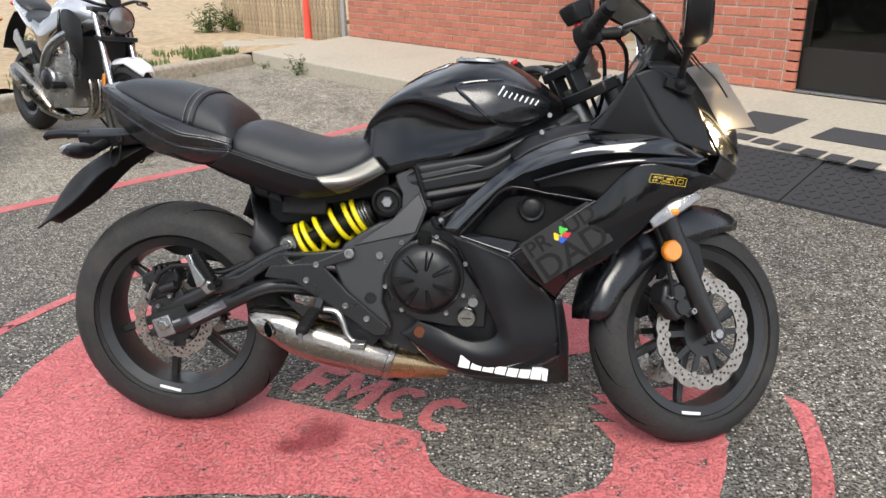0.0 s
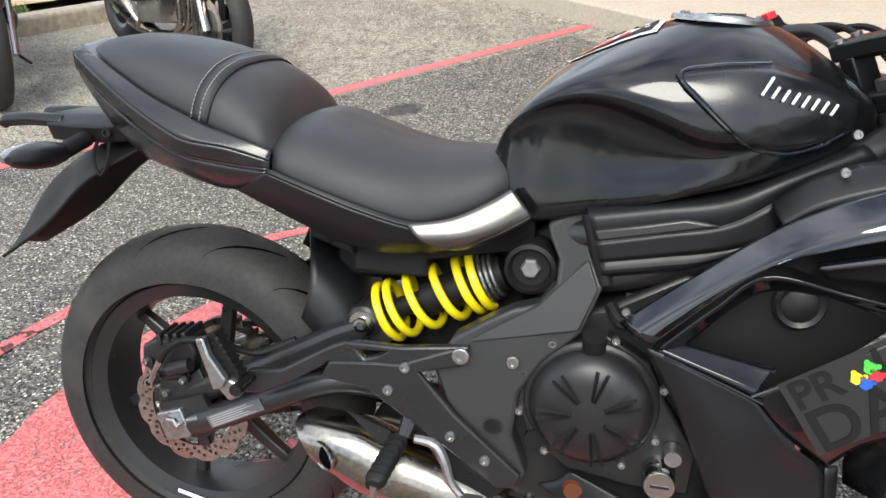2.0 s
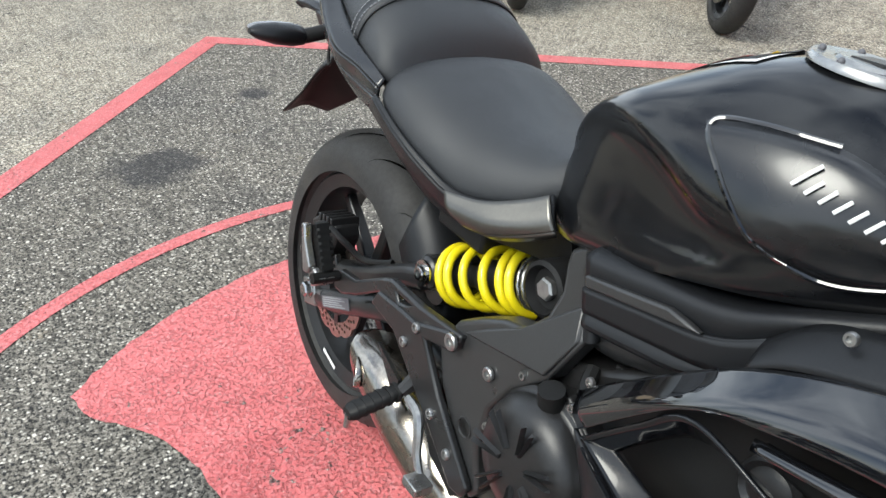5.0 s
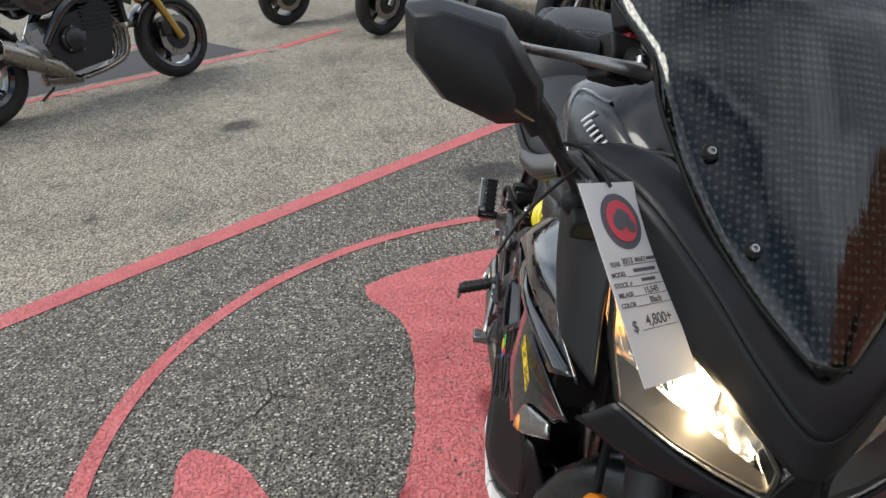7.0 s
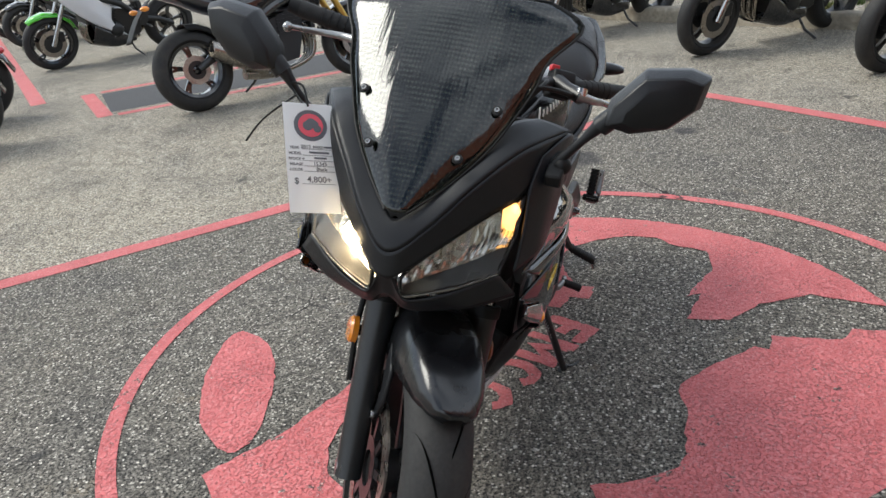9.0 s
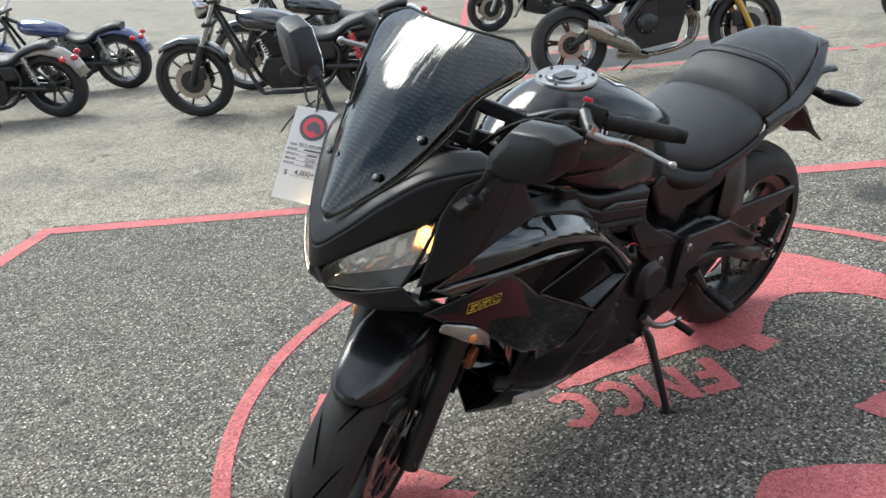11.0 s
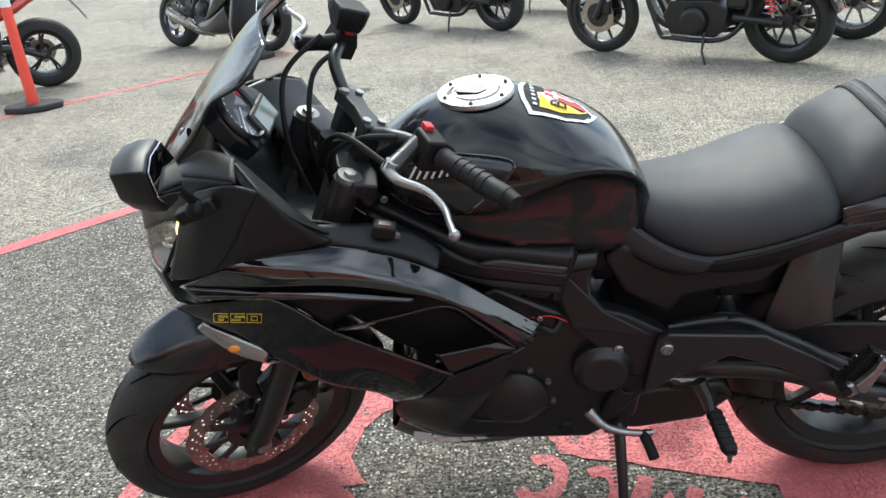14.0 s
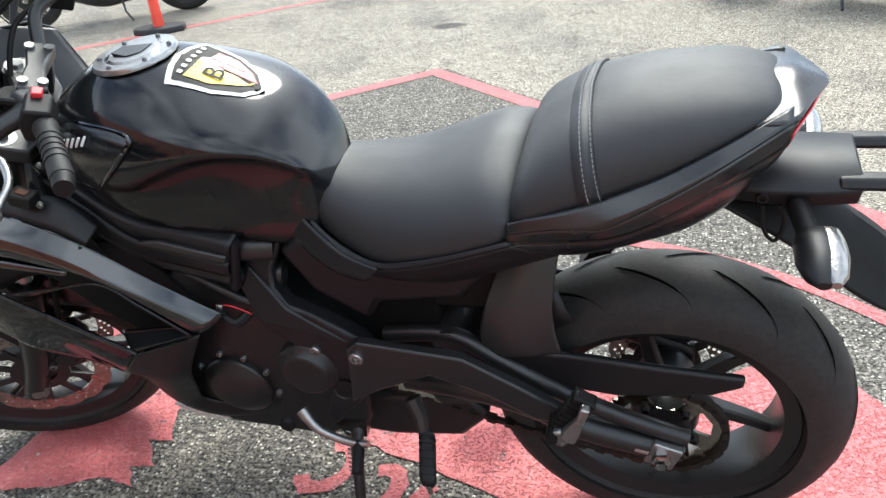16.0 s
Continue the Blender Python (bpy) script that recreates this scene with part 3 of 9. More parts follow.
ring = rings([[(RC.x + r * math.cos(2 * math.pi * k / 140), RC.y + r * math.sin(2 * math.pi * k / 140), PZ) for k in range(141)] for r in (RING - 0.026, RING + 0.026)], False, False)
marking("emblem_ring", [ring], "thin red painted circle round the emblem")
body = on_disc(223.0, 111.7, 40)
body += [(-0.018, 0.963), (0.072, 0.808), (0.191, 0.717), (0.205, 0.586), (0.016, 0.624), (0.049, 0.575), (-0.184, 0.662), (-0.329, 0.639), (-0.374, 0.517)]
body += soft([(-0.443, 0.451), (-0.444, 0.320), (-0.369, 0.182), (-0.246, 0.106), (-0.063, 0.157)], 14)
body += [(0.006, 0.198), (0.012, 0.262), (0.104, 0.263), (0.103, 0.195), (0.181, 0.174), (0.172, 0.112)]
body += soft([(0.266, 0.082), (0.369, 0.055), (0.506, 0.006), (0.607, -0.018)], 8)
body += soft([(0.658, -0.041), (0.711, -0.188), (0.802, -0.273), (0.960, -0.302), (1.098, -0.265), (1.160, -0.194), (1.194, -0.066)], 22)
body += [(1.143, 0.034), (1.203, 0.045), (1.132, 0.125), (1.191, 0.135), (1.142, 0.195), (1.241, 0.177), (1.330, 0.233)]
body += on_disc(4.2, -45.6, 18)
body += soft([(0.991, -0.453), (0.853, -0.406), (0.733, -0.359), (0.494, -0.327), (0.231, -0.338), (-0.009, -0.365), (-0.130, -0.416), (-0.255, -0.516)], 24)
upper = on_disc(103.5, 18.1, 30)
upper += [(1.169, 0.455), (1.035, 0.390)] + soft([(1.007, 0.482), (0.925, 0.594), (0.782, 0.602), (0.694, 0.601), (0.589, 0.577), (0.453, 0.673)], 14)
upper += [(0.346, 0.782), (0.355, 0.825), (0.271, 0.830), (0.266, 1.029), (0.200, 1.064)]
leaf = [(p.x, p.y) for p in spline([(x, y, 0) for x, y in ((0.493, -0.879), (0.550, -0.754), (0.678, -0.648), (0.923, -0.545), (1.060, -0.526), (1.095, -0.577), (1.004, -0.707), (0.877, -0.792), (0.736, -0.860), (0.582, -0.902))], 44, True)]
marking("emblem", [painted(body), painted(upper), painted(leaf)], "large red painted emblem, worn by tyres")
lm = Matrix.Translation((0.502, 0.110, PZ)) @ Matrix.Rotation(radians(-23.1), 4, "Z")


def on_letter(pts):
    return painted([(q.x, q.y) for q in (lm @ Vector((x, y, 0)) for x, y in pts)])


LB, LT = -0.058, 0.118


def letter_f(x):
    return [(x, LB), (x + 0.042, LB), (x + 0.042, 0.004), (x + 0.088, 0.004), (x + 0.088, 0.044), (x + 0.042, 0.044), (x + 0.042, 0.078), (x + 0.11, 0.078), (x + 0.11, LT), (x, LT)]


def letter_m(x, w):
    c = x + w / 2
    return [(x, LB), (x + 0.036, LB), (x + 0.036, 0.05), (c, -0.03), (x + w - 0.036, 0.05), (x + w - 0.036, LB), (x + w, LB), (x + w, LT), (x + w - 0.042, LT), (c, 0.036), (x + 0.042, LT), (x, LT)]


def letter_c(cx):
    arc = [radians(48 + 264 * k / 18) for k in range(19)]
    return [(cx + 0.068 * math.cos(a), 0.03 + 0.092 * math.sin(a)) for a in arc] + [(cx + 0.030 * math.cos(a), 0.03 + 0.052 * math.sin(a)) for a in reversed(arc)]


let = joined(*[on_letter(q) for q in (letter_f(-0.268), letter_m(-0.146, 0.148), letter_c(0.084), letter_c(0.222))])
marking("painted_letters", [let], "red painted letters on the asphalt")

# ---- walkway, curb, field ----


def wp(s, d):
    """s along the walkway's edge from its corner, d behind it."""
    p = K + E1 * s + N1 * d
    return (p.x, p.y)


walk_z, KERB_Z, DEEP = 0.30, 0.22, 1.28
bm = flat([wp(0, 0), wp(10, 0), wp(10, DEEP), wp(0, DEEP)], -0.1, KERB_Z)
for v in bm.verts:
    if v.co.z > 0 and (v.co.xy - K).dot(N1) > DEEP / 2:
        v.co.z = walk_z
tagged(obj("pavement", bm, M_CONCRETE, bevel=0.015), "pale worn concrete walkway along the shop front", "pavement", kind="structure")
E2 = Vector((-0.50, -0.866))
N2 = Vector((-0.866, 0.50))


def kp(s, d):
    p = K + E2 * s + N2 * d + Vector((0.02, 0.0))
    return (p.x, p.y)


for i in range(4):
    tagged(obj("curb", flat([kp(i * 2.2 + 0.006, 0), kp(i * 2.2 + 2.19, 0), kp(i * 2.2 + 2.19, 0.2), kp(i * 2.2 + 0.006, 0.2)], -0.1, 0.135 + rise(*kp(i * 2.2 + 0.6, 0.1))), M_CURB, bevel=0.03, seg=3),
           "weathered concrete curb along the dirt", "curb", kind="structure")
bm = bmesh.new()
n = 40
fv = [[None] * (n + 1) for _ in range(n + 1)]
for i in range(n + 1):
    for j in range(n + 1):
        a, d = -14 + 44 * (i / n), 0.19 + 60 * (j / n) ** 2.2
        x, y = kp(a, d)
        fv[i][j] = bm.verts.new((x, y, 0.115 + rise(x, y) + 0.05 * noise.noise((x * 0.8, y * 0.8, 0)) * min(1, d) + 0.012 * d))
for i in range(n):
    for j in range(n):
        c = (K + E2 * (-14 + 44 * ((i + 0.5) / n)))
        bm.faces.new((fv[i][j], fv[i + 1][j], fv[i + 1][j + 1], fv[i][j + 1]))
# keep the part behind the walkway's end
for f in [f for f in bm.faces if (f.calc_center_median().xy - K).dot(E1) > 0.35 and (f.calc_center_median().xy - K).dot(N1) < 2.2]:
    bm.faces.remove(f)
field = tagged(obj("dirt_field", bm, M_DIRT), "dry sandy dirt with patches of grass behind the curb", "ground", kind="structure")


def tufts(name, spots, rnd, label, height=0.07, spread=0.05, blades=26, m=None):
    bm = bmesh.new()
    for x, y, z in spots:
        for _ in range(blades):
            a, r = rnd.random() * 6.283, spread * rnd.random() ** 0.5
            bx, by = x + r * math.cos(a), y + r * math.sin(a)
            h, w, le = height * (0.5 + rnd.random()), 0.004 + 0.004 * rnd.random(), rnd.random() * 0.6
            d = rnd.random() * 6.283
            dx, dy = math.cos(d), math.sin(d)
            px, py = -dy * w, dx * w
            v = [bm.verts.new(q) for q in ((bx - px, by - py, z), (bx + px, by + py, z),
                                           (bx + px * 0.8 + dx * le * h * 0.4, by + py * 0.8 + dy * le * h * 0.4, z + h * 0.6),
                                           (bx - px * 0.8 + dx * le * h * 0.4, by - py * 0.8 + dy * le * h * 0.4, z + h * 0.6),
                                           (bx + dx * le * h, by + dy * le * h, z + h))]
            bm.faces.new(v[:4])
            bm.faces.new((v[3], v[2], v[4]))
    return tagged(obj(name, bm, m or M_GRASS), label, "grass", kind="stuff")


rnd = random.Random(5)
spots = []
for _ in range(520):
    s, d = rnd.uniform(0.0, 7), 0.22 + abs(rnd.gauss(0, 0.5))
    if noise.noise((s * 1.2, d * 2, 3)) > -0.05:
        x, y = kp(s, d)
        spots.append((x, y, 0.115 + rise(x, y)))
tufts("grass", spots, rnd, "sparse green and straw grass along the dirt edge", 0.06, 0.06, 16)


def weed(m, size, label, leaves=60, seed=1, name="weed"):
    rnd = random.Random(seed)
    e = thing(name, label, "weed", m=m)
    bm, st = bmesh.new(), []
    for k in range(max(8, leaves // 8)):
        a, el = rnd.random() * 6.283, rnd.uniform(0.5, 1.4)
        L = size * rnd.uniform(0.4, 1.0)
        d = Vector((math.cos(a) * math.cos(el), math.sin(a) * math.cos(el), math.sin(el)))
        bend = Vector((rnd.uniform(-0.2, 0.2), rnd.uniform(-0.2, 0.2), -0.1)) * L
        st.append(tube([(0, 0, 0), tuple(d * L * 0.5 + bend * 0.25), tuple(d * L + bend)], [size * 0.012, size * 0.008, size * 0.004], 5))
        for _ in range(10):
            s_ = rnd.uniform(0.25, 1.0)
            root = d * L * s_ + bend * s_ * s_
            ld = Vector((rnd.gauss(0, 1), rnd.gauss(0, 1), rnd.gauss(0.4, 0.6))).normalized() * size * rnd.uniform(0.10, 0.20)
            side = ld.cross(Vector((0, 0, 1))).normalized() * ld.length * rnd.uniform(0.16, 0.28)
            v = [bm.verts.new(q) for q in (root, root + ld * 0.55 - side, root + ld + Vector((0, 0, -0.2 * ld.length)), root + ld * 0.55 + side)]
            bm.faces.new((v[0], v[1], v[2]))
            bm.faces.new((v[0], v[2], v[3]))
    part("leaves", bm, M_LEAF, e)
    part("stems", joined(*st), M_LEAF, e)
    return e


M_LEAF = mat("weed_leaf", (0.085, 0.12, 0.035), 0.6, grain=0.5, grain_scale=20, wear=0.4, wear_color=(0.2, 0.2, 0.05), wear_scale=8)
wx, wy = wp(1.12, -0.06)
weed(pose(wx, wy, 0.08), 0.27, "leafy green weed growing at the curb corner", 90, 3)
wx, wy = wp(0.40, -0.08)
weed(pose(wx, wy, 0.075), 0.15, "small green weed at the curb foot", 50, 4)
wx, wy = kp(0.9, -0.08)
weed(pose(wx, wy, 0.06), 0.10, "small green weed at the curb foot", 40, 6)

# concrete lid set in the dirt
lid = tagged(obj("concrete_lid", moved(box(-0.55, 0.55, -0.32, 0.32, 0, 0.05), Matrix.Translation((*wp(-0.86, 0.66), 0.17)) @ Matrix.Rotation(radians(22), 4, "Z")), M_CONCRETE, bevel=0.01),
             "flat concrete cover slab lying in the dirt", "slab")

# ---- fence ----
fence = thing("picket_fence", "bleached split wooden picket fence beside the brick wall", "fence")
f0 = Vector(wp(-0.03, DEEP + 0.04))
fd = Vector((-0.766, 0.643)).normalized()
rnd = random.Random(8)
pk = []
for i in range(14):
    w = 0.055 + 0.02 * (i % 3) / 3
    pk.append(obj("picket", slab([(-w / 2, 0), (w / 2, 0), (w / 2 * 0.9, 1.75 + 0.05 * (i % 4)), (-w / 2 * 0.8, 1.78)], -0.009, 0.009), M_WOOD))
for i in range(34):
    o = pk[i] if i < 14 else pk[i % 14].copy()
    if i >= 14:
        scene.collection.objects.link(o)
    o.parent = fence
    p = f0 + fd * (0.05 + i * 0.085)
    o.matrix_local = Matrix.Translation((p.x, p.y, 0.18)) @ Matrix.Rotation(math.atan2(fd.y, fd.x) + rnd.uniform(-0.1, 0.1), 4, "Z") @ Matrix.Rotation(rnd.uniform(-0.03, 0.03), 4, "Y")
for z in (0.45, 1.5):
    a, b = f0 + fd * 0.02, f0 + fd * 2.95
    part("rail", tube([(a.x + 0.02, a.y + 0.04, z), (b.x + 0.02, b.y + 0.04, z)], 0.025, 8), M_WOOD, fence)
gp = wp(-0.02, DEEP - 0.03)
part("gate_post", tube([(gp[0], gp[1], 0.0), (gp[0], gp[1], 2.1)], 0.03, 14), M_GALV, fence, "galvanised steel post")
for k, (s, d, sz) in enumerate(((-2.55, 0.62, 0.50), (-2.6, 1.05, 0.62), (-3.2, 1.2, 0.45), (-2.0, -1.9, 0.40), (-2.6, -2.2, 0.40))):
    x, y = wp(s, d)
    weed(pose(x, y, 0.19), sz, "straggly dark green bush by the fence", 190, 20 + k, "bush")

# ---- shop front ----
MW = Matrix(((E1.x, N1.x, 0, wp(0, DEEP)[0]), (E1.y, N1.y, 0, wp(0, DEEP)[1]), (0, 0, 1, 0), (0, 0, 0, 1)))
S0, S1 = 0.05, 5.56
wall = tagged(obj("wall_shop", moved(box(S0 + 0.01, S1 - 0.01, 0.006, 0.24, walk_z - 0.1, 3.6), MW), M_MORTAR), "red brick shop wall in running bond", "wall", kind="structure")
tagged(obj("wall_above_door", moved(box(S1, 9, 0.0, 0.24, 2.35, 3.6), MW), M_BRICK), "red brick wall over the shop door", "wall", kind="structure")
door = thing("door_1", "dark bronze framed glass shop door, closed", "door", m=MW)
door["kind"] = "structure"
for nm, b in (("stile", box(S1, S1 + 0.06, 0.02, 0.16, walk_z, 2.35)), ("stile", box(S1 + 1.15, S1 + 1.25, 0.03, 0.14, walk_z, 2.35)), ("stile", box(S1 + 2.3, S1 + 2.4, 0.03, 0.14, walk_z, 2.35)),
              ("bottom_rail", box(S1 + 0.06, S1 + 1.15, 0.05, 0.11, walk_z + 0.02, walk_z + 0.30)), ("bottom_rail", box(S1 + 1.25, S1 + 2.3, 0.05, 0.11, walk_z + 0.02, walk_z + 0.30)),
              ("threshold", box(S1, 9, 0.0, 0.2, walk_z, walk_z + 0.02))):
    part(nm, b, M_FRAME if nm != "threshold" else M_ALU, door, bevel=0.004)
for a in (S1 + 0.06, S1 + 1.25):
    p = part("pane", box(a, a + 1.05, 0.075, 0.083, walk_z + 0.30, 2.3), M_LENS, door, "clear glass")
    p.visible_shadow = False
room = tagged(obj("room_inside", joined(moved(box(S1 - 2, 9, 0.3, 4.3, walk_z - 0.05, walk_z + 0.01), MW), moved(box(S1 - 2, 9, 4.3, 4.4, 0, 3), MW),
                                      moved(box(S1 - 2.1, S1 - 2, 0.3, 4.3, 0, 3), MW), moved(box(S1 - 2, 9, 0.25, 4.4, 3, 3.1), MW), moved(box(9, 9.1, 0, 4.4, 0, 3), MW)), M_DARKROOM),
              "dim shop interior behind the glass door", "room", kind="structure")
cab = thing("cabinet", "teal metal cabinet inside the dim shop", "cabinet", m=MW)
part("body", box(S1 + 0.35, S1 + 0.95, 1.3, 1.8, walk_z, 1.3), M_TEAL, cab, bevel=0.01)
part("drawer", box(S1 + 0.38, S1 + 0.92, 1.285, 1.3, 0.35, 0.75), M_TEAL, cab, bevel=0.004)
part("drawer", box(S1 + 0.38, S1 + 0.92, 1.285, 1.3, 0.8, 1.2), M_TEAL, cab, bevel=0.004)

# lettered concrete strip and rubber ramp in front of the door
SLOPE = MW @ Matrix.Translation((0, 0, walk_z)) @ Matrix.Rotation(math.atan2(walk_z - KERB_Z, DEEP), 4, "X")
bars = [(5.70, 6.06, -1.05, -0.63), (6.26, 7.3, -1.0, -0.72)] + [(5.62 + 0.145 * k, 5.735 + 0.145 * k, -1.21 - 0.020 * k, -1.10 - 0.020 * k) for k in range(8)]
strip = tagged(obj("mat_lettering", joined(*[moved(box(a, b, c, d, 0.003, 0.005), SLOPE) for a, b, c, d in bars]), M_PATCH),
    "worn dark stencilled sign painted on the concrete step", "ground sign", kind="structure")
ramp = thing("rubber_ramp", "black rubber threshold ramp with raised tread at the curb", "ramp", m=MW)
for k in range(4):
    a = 5.26 + k * 0.62
    pm = part("ramp_block", rings([[(u, -DEEP - 0.005, 0.05), (u, -DEEP - 0.005, 0.205), (u, -DEEP - 0.44, 0.078), (u, -DEEP - 0.44, 0.05)] for u in (a, a + 0.61)]), M_RUBBERMAT, ramp)
    tr = []
    for i in range(12):
        for j in range(9):
            u, v = a + 0.04 + i * 0.047, -DEEP - 0.03 - j * 0.046
            z = 0.205 - (0.127 / 0.435) * (-DEEP - 0.005 - v)
            tr.append(moved(box(-0.017, 0.017, -0.005, 0.005, -0.003, 0.003), Matrix.Translation((u, v, z + 0.001)) @ Matrix.Rotation(radians(16.3), 4, "X") @ Matrix.Rotation(radians(45 if (i + j) % 2 else -45), 4, "Z")))
    part("tread", joined(*tr), M_RUBBERMAT, pm)
# black lamp post on the walkway
lp = thing("lamp_post", "black painted iron post on a flared base", "post", m=MW @ pose(4.08, -0.38, walk_z - 0.03))
part("base", moved(lathe([(0.0001, 0), (0.13, 0), (0.13, 0.03), (0.10, 0.06), (0.10, 0.13), (0.065, 0.16), (0.06, 0.19), (0.0001, 0.19)], 24), Matrix.Rotation(radians(90), 4, "X")), M_SATIN, lp)
part("pole", tube([(0, 0, 0.18), (0, 0, 2.6)], 0.048, 18), M_SATIN, lp)


# ---- orange posts ----
def delineator(x, y, z=0.0, turn=0.0, label="orange plastic delineator post on a black rubber base", base=True):
    e = thing("delineator_post", label, "traffic post", "orange posts", pose(x, y, z, 0, 0, turn))
    part("post", moved(lathe([(0.0001, 0.03), (0.046, 0.03), (0.040, 0.5), (0.036, 1.0), (0.030, 1.03), (0.0001, 1.04)], 20), Matrix.Rotation(radians(90), 4, "X")), M_ORANGE, e, "orange plastic")
    if base:
        part("base", flat([(0.24 * math.cos(a) * (1.0 if k % 2 else 0.96), 0.16 * math.sin(a)) for k, a in enumerate(2 * math.pi * (i + 0.5) / 8 for i in range(8))], 0, 0.05), M_RUBBERMAT, e, "black rubber base", bevel=0.012)
    part("band", moved(lathe([(0.0405, 0.80), (0.0412, 0.81), (0.0400, 0.90), (0.0390, 0.91)], 20), Matrix.Rotation(radians(90), 4, "X")), M_WHITE, e, "white reflective band")
    return e


delineator(2.96, -6.31, 0, 20)
delineator(4.34, -4.64, 0, 20)
x, y = wp(-0.80, 1.2)
delineator(x, y, 0.17, 0, "orange plastic marker post standing in the dirt", base=False)

# ---- wheels, shared by all motorcycles ----
def tyre_profile(R, W, rim):
    """Half-round tread and straight walls: (radius, along the axle), closed."""
    h = W / 2
    pts = [(R - h * (1 - math.cos(a)) * 0.82, h * math.sin(a)) for a in (radians(d) for d in range(-86, 87, 12))]
    return pts + [(R - h * 1.05, h * 1.0), (rim + 0.012, h * 0.84), (rim, h * 0.66), (rim, -h * 0.66), (rim + 0.012, -h * 0.84), (R - h * 1.05, -h * 1.0)]


def grooves(R, W, at, count, seed=0):
    """Curved cuts of the tread, laid into its skin."""
    bms = []
    h = W / 2
    for i in range(count):
        for sgn in (-1, 1):
            a0 = 2 * math.pi * (i + (0.5 if sgn > 0 else 0)) / count
            rows = []
            for k in range(9):
                s = k / 8
                th = radians(7 + 60 * s) * sgn
                a = a0 + 0.10 + 0.40 * math.sin(s * math.pi / 2)
                w = 0.0045 * math.sin(math.pi * min(1, s * 1.5 + 0.12)) ** 0.8 + 0.0028 * (1 - s)
                rows.append([])
                for e in (-1, 1):
                    r = R - h * (1 - math.cos(th)) * 0.82 + 0.0016
                    aa = a + e * w / R
                    rows[-1].append((at[0] + r * math.cos(aa), at[1] + h * math.sin(th) * 1.012, at[2] + r * math.sin(aa)))
            bms.append(rings(rows, False, False))
    return joined(*bms)


def spokes(r0, r1, n, at, y=0.0, wide=0.022, thick=0.026, twist=0.22, fork=False):
    bms = []
    for i in range(n):
        a = 2 * math.pi * (i + 0.25) / n
        for f in ((-0.10, 0.10) if fork else (0,)):
            rows = []
            for k in range(7):
                s = k / 6
                r, aa = r0 + (r1 - r0) * s, a + twist * s * s + f * s
                w = wide * (1 - 0.35 * s)
                c, sn = math.cos(aa), math.sin(aa)
                ring = []
                for du, dv in ((-w / 2, -thick / 2), (w / 2, -thick / 2), (w / 2, thick / 2), (-w / 2, thick / 2)):
                    ring.append((at[0] + r * c - du * sn, at[1] + y + dv * (1 - 0.3 * s), at[2] + r * sn + du * c))
                rows.append(ring)
            bms.append(rings(rows))
    return bms


def wave_disc(r_out, r_in, y, at, thick=0.005, waves=12, holes=True, n=144):
    """A brake disc with a wavy rim and drilled holes."""
    bm = bmesh.new()
    outer = []
    for i in range(n):
        a = 2 * math.pi * i / n
        ro = r_out - 0.006 * (0.5 + 0.5 * math.cos(waves * a)) ** 3
        outer.append((ro * math.cos(a), ro * math.sin(a)))
    inner = [(r_in * math.cos(2 * math.pi * i / 48), r_in * math.sin(2 * math.pi * i / 48)) for i in range(48)]
    hl = []
    if holes:
        m = waves * 2
        for i in range(m):
            for k in range(3):
                a = 2 * math.pi * (i + k * 0.36) / m
                r = r_in + (r_out - 0.008 - r_in) * (0.26 + 0.28 * k)
                hl.append([(r * math.cos(a) + 0.0038 * math.cos(b), r * math.sin(a) + 0.0038 * math.sin(b)) for b in (2 * math.pi * q / 7 for q in range(7))])
    return moved(slab(outer, y, y + thick, [inner] + hl), Matrix.Translation(at))


def carrier(r_in, y, at, arms=10):
    """The black spider that holds a disc: hub ring, then arms."""
    bms = [lathe([(0.035, y - 0.004), (0.062, y - 0.004), (0.062, y + 0.004), (0.035, y + 0.004)], 40, at, True)]
    for i in range(arms):
        a = 2 * math.pi * i / arms
        bms.append(moved(box(0.058, r_in + 0.006, -0.008, 0.008, y - 0.003, y + 0.003), Matrix.Translation(at) @ Matrix.Rotation(-a, 4, "Y") @ Matrix.Rotation(radians(90), 4, "X") @ Matrix.Diagonal((1, 1, -1, 1))))
    return bms


# ---- the black sport motorcycle ----
LEAN = 10.8
bike = thing("motorcycle", "black fully faired sport motorcycle leaning on its kickstand over the emblem", "motorcycle", m=pose(0, 0, 0.008, -LEAN, 0.45, 0))


def P(name, bm, m, label="", parent=None, **kw):
    return part(name, bm, m, parent or bike, label, **kw)


def both(name, make, m, label="", **kw):
    """A part on the left (y > 0) and its mirror on the right."""
    return P(name, make(), m, label, **kw), P(name, mirror(make()), m, label, **kw)


# rear wheel
RA = (-0.010, 0.0, 0.306)
w = P("rear_wheel", lathe([(0.196, -0.052), (0.222, -0.062), (0.226, -0.058), (0.212, -0.03), (0.205, 0), (0.212, 0.03), (0.226, 0.058), (0.222, 0.062), (0.196, 0.052), (0.188, 0)], 72, RA, True), M_SATIN, "black five-spoke cast wheel")
P("tyre", lathe(tyre_profile(0.312, 0.158, 0.222), 96, RA, True), M_TREAD, "worn black tyre with curved grooves", w)
P("groove", grooves(0.312, 0.158, RA, 13), M_GROOVE, "", w, sharp=180)
each("spoke", spokes(0.045, 0.20, 6, RA, 0, 0.030, 0.030, 0.06, False), M_SATIN, w, bevel=0.004)
P("hub", lathe([(0.0001, -0.075), (0.045, -0.075), (0.055, -0.05), (0.05, 0), (0.06, 0.05), (0.05, 0.08), (0.0001, 0.08)], 32, RA), M_SATIN, "", w)
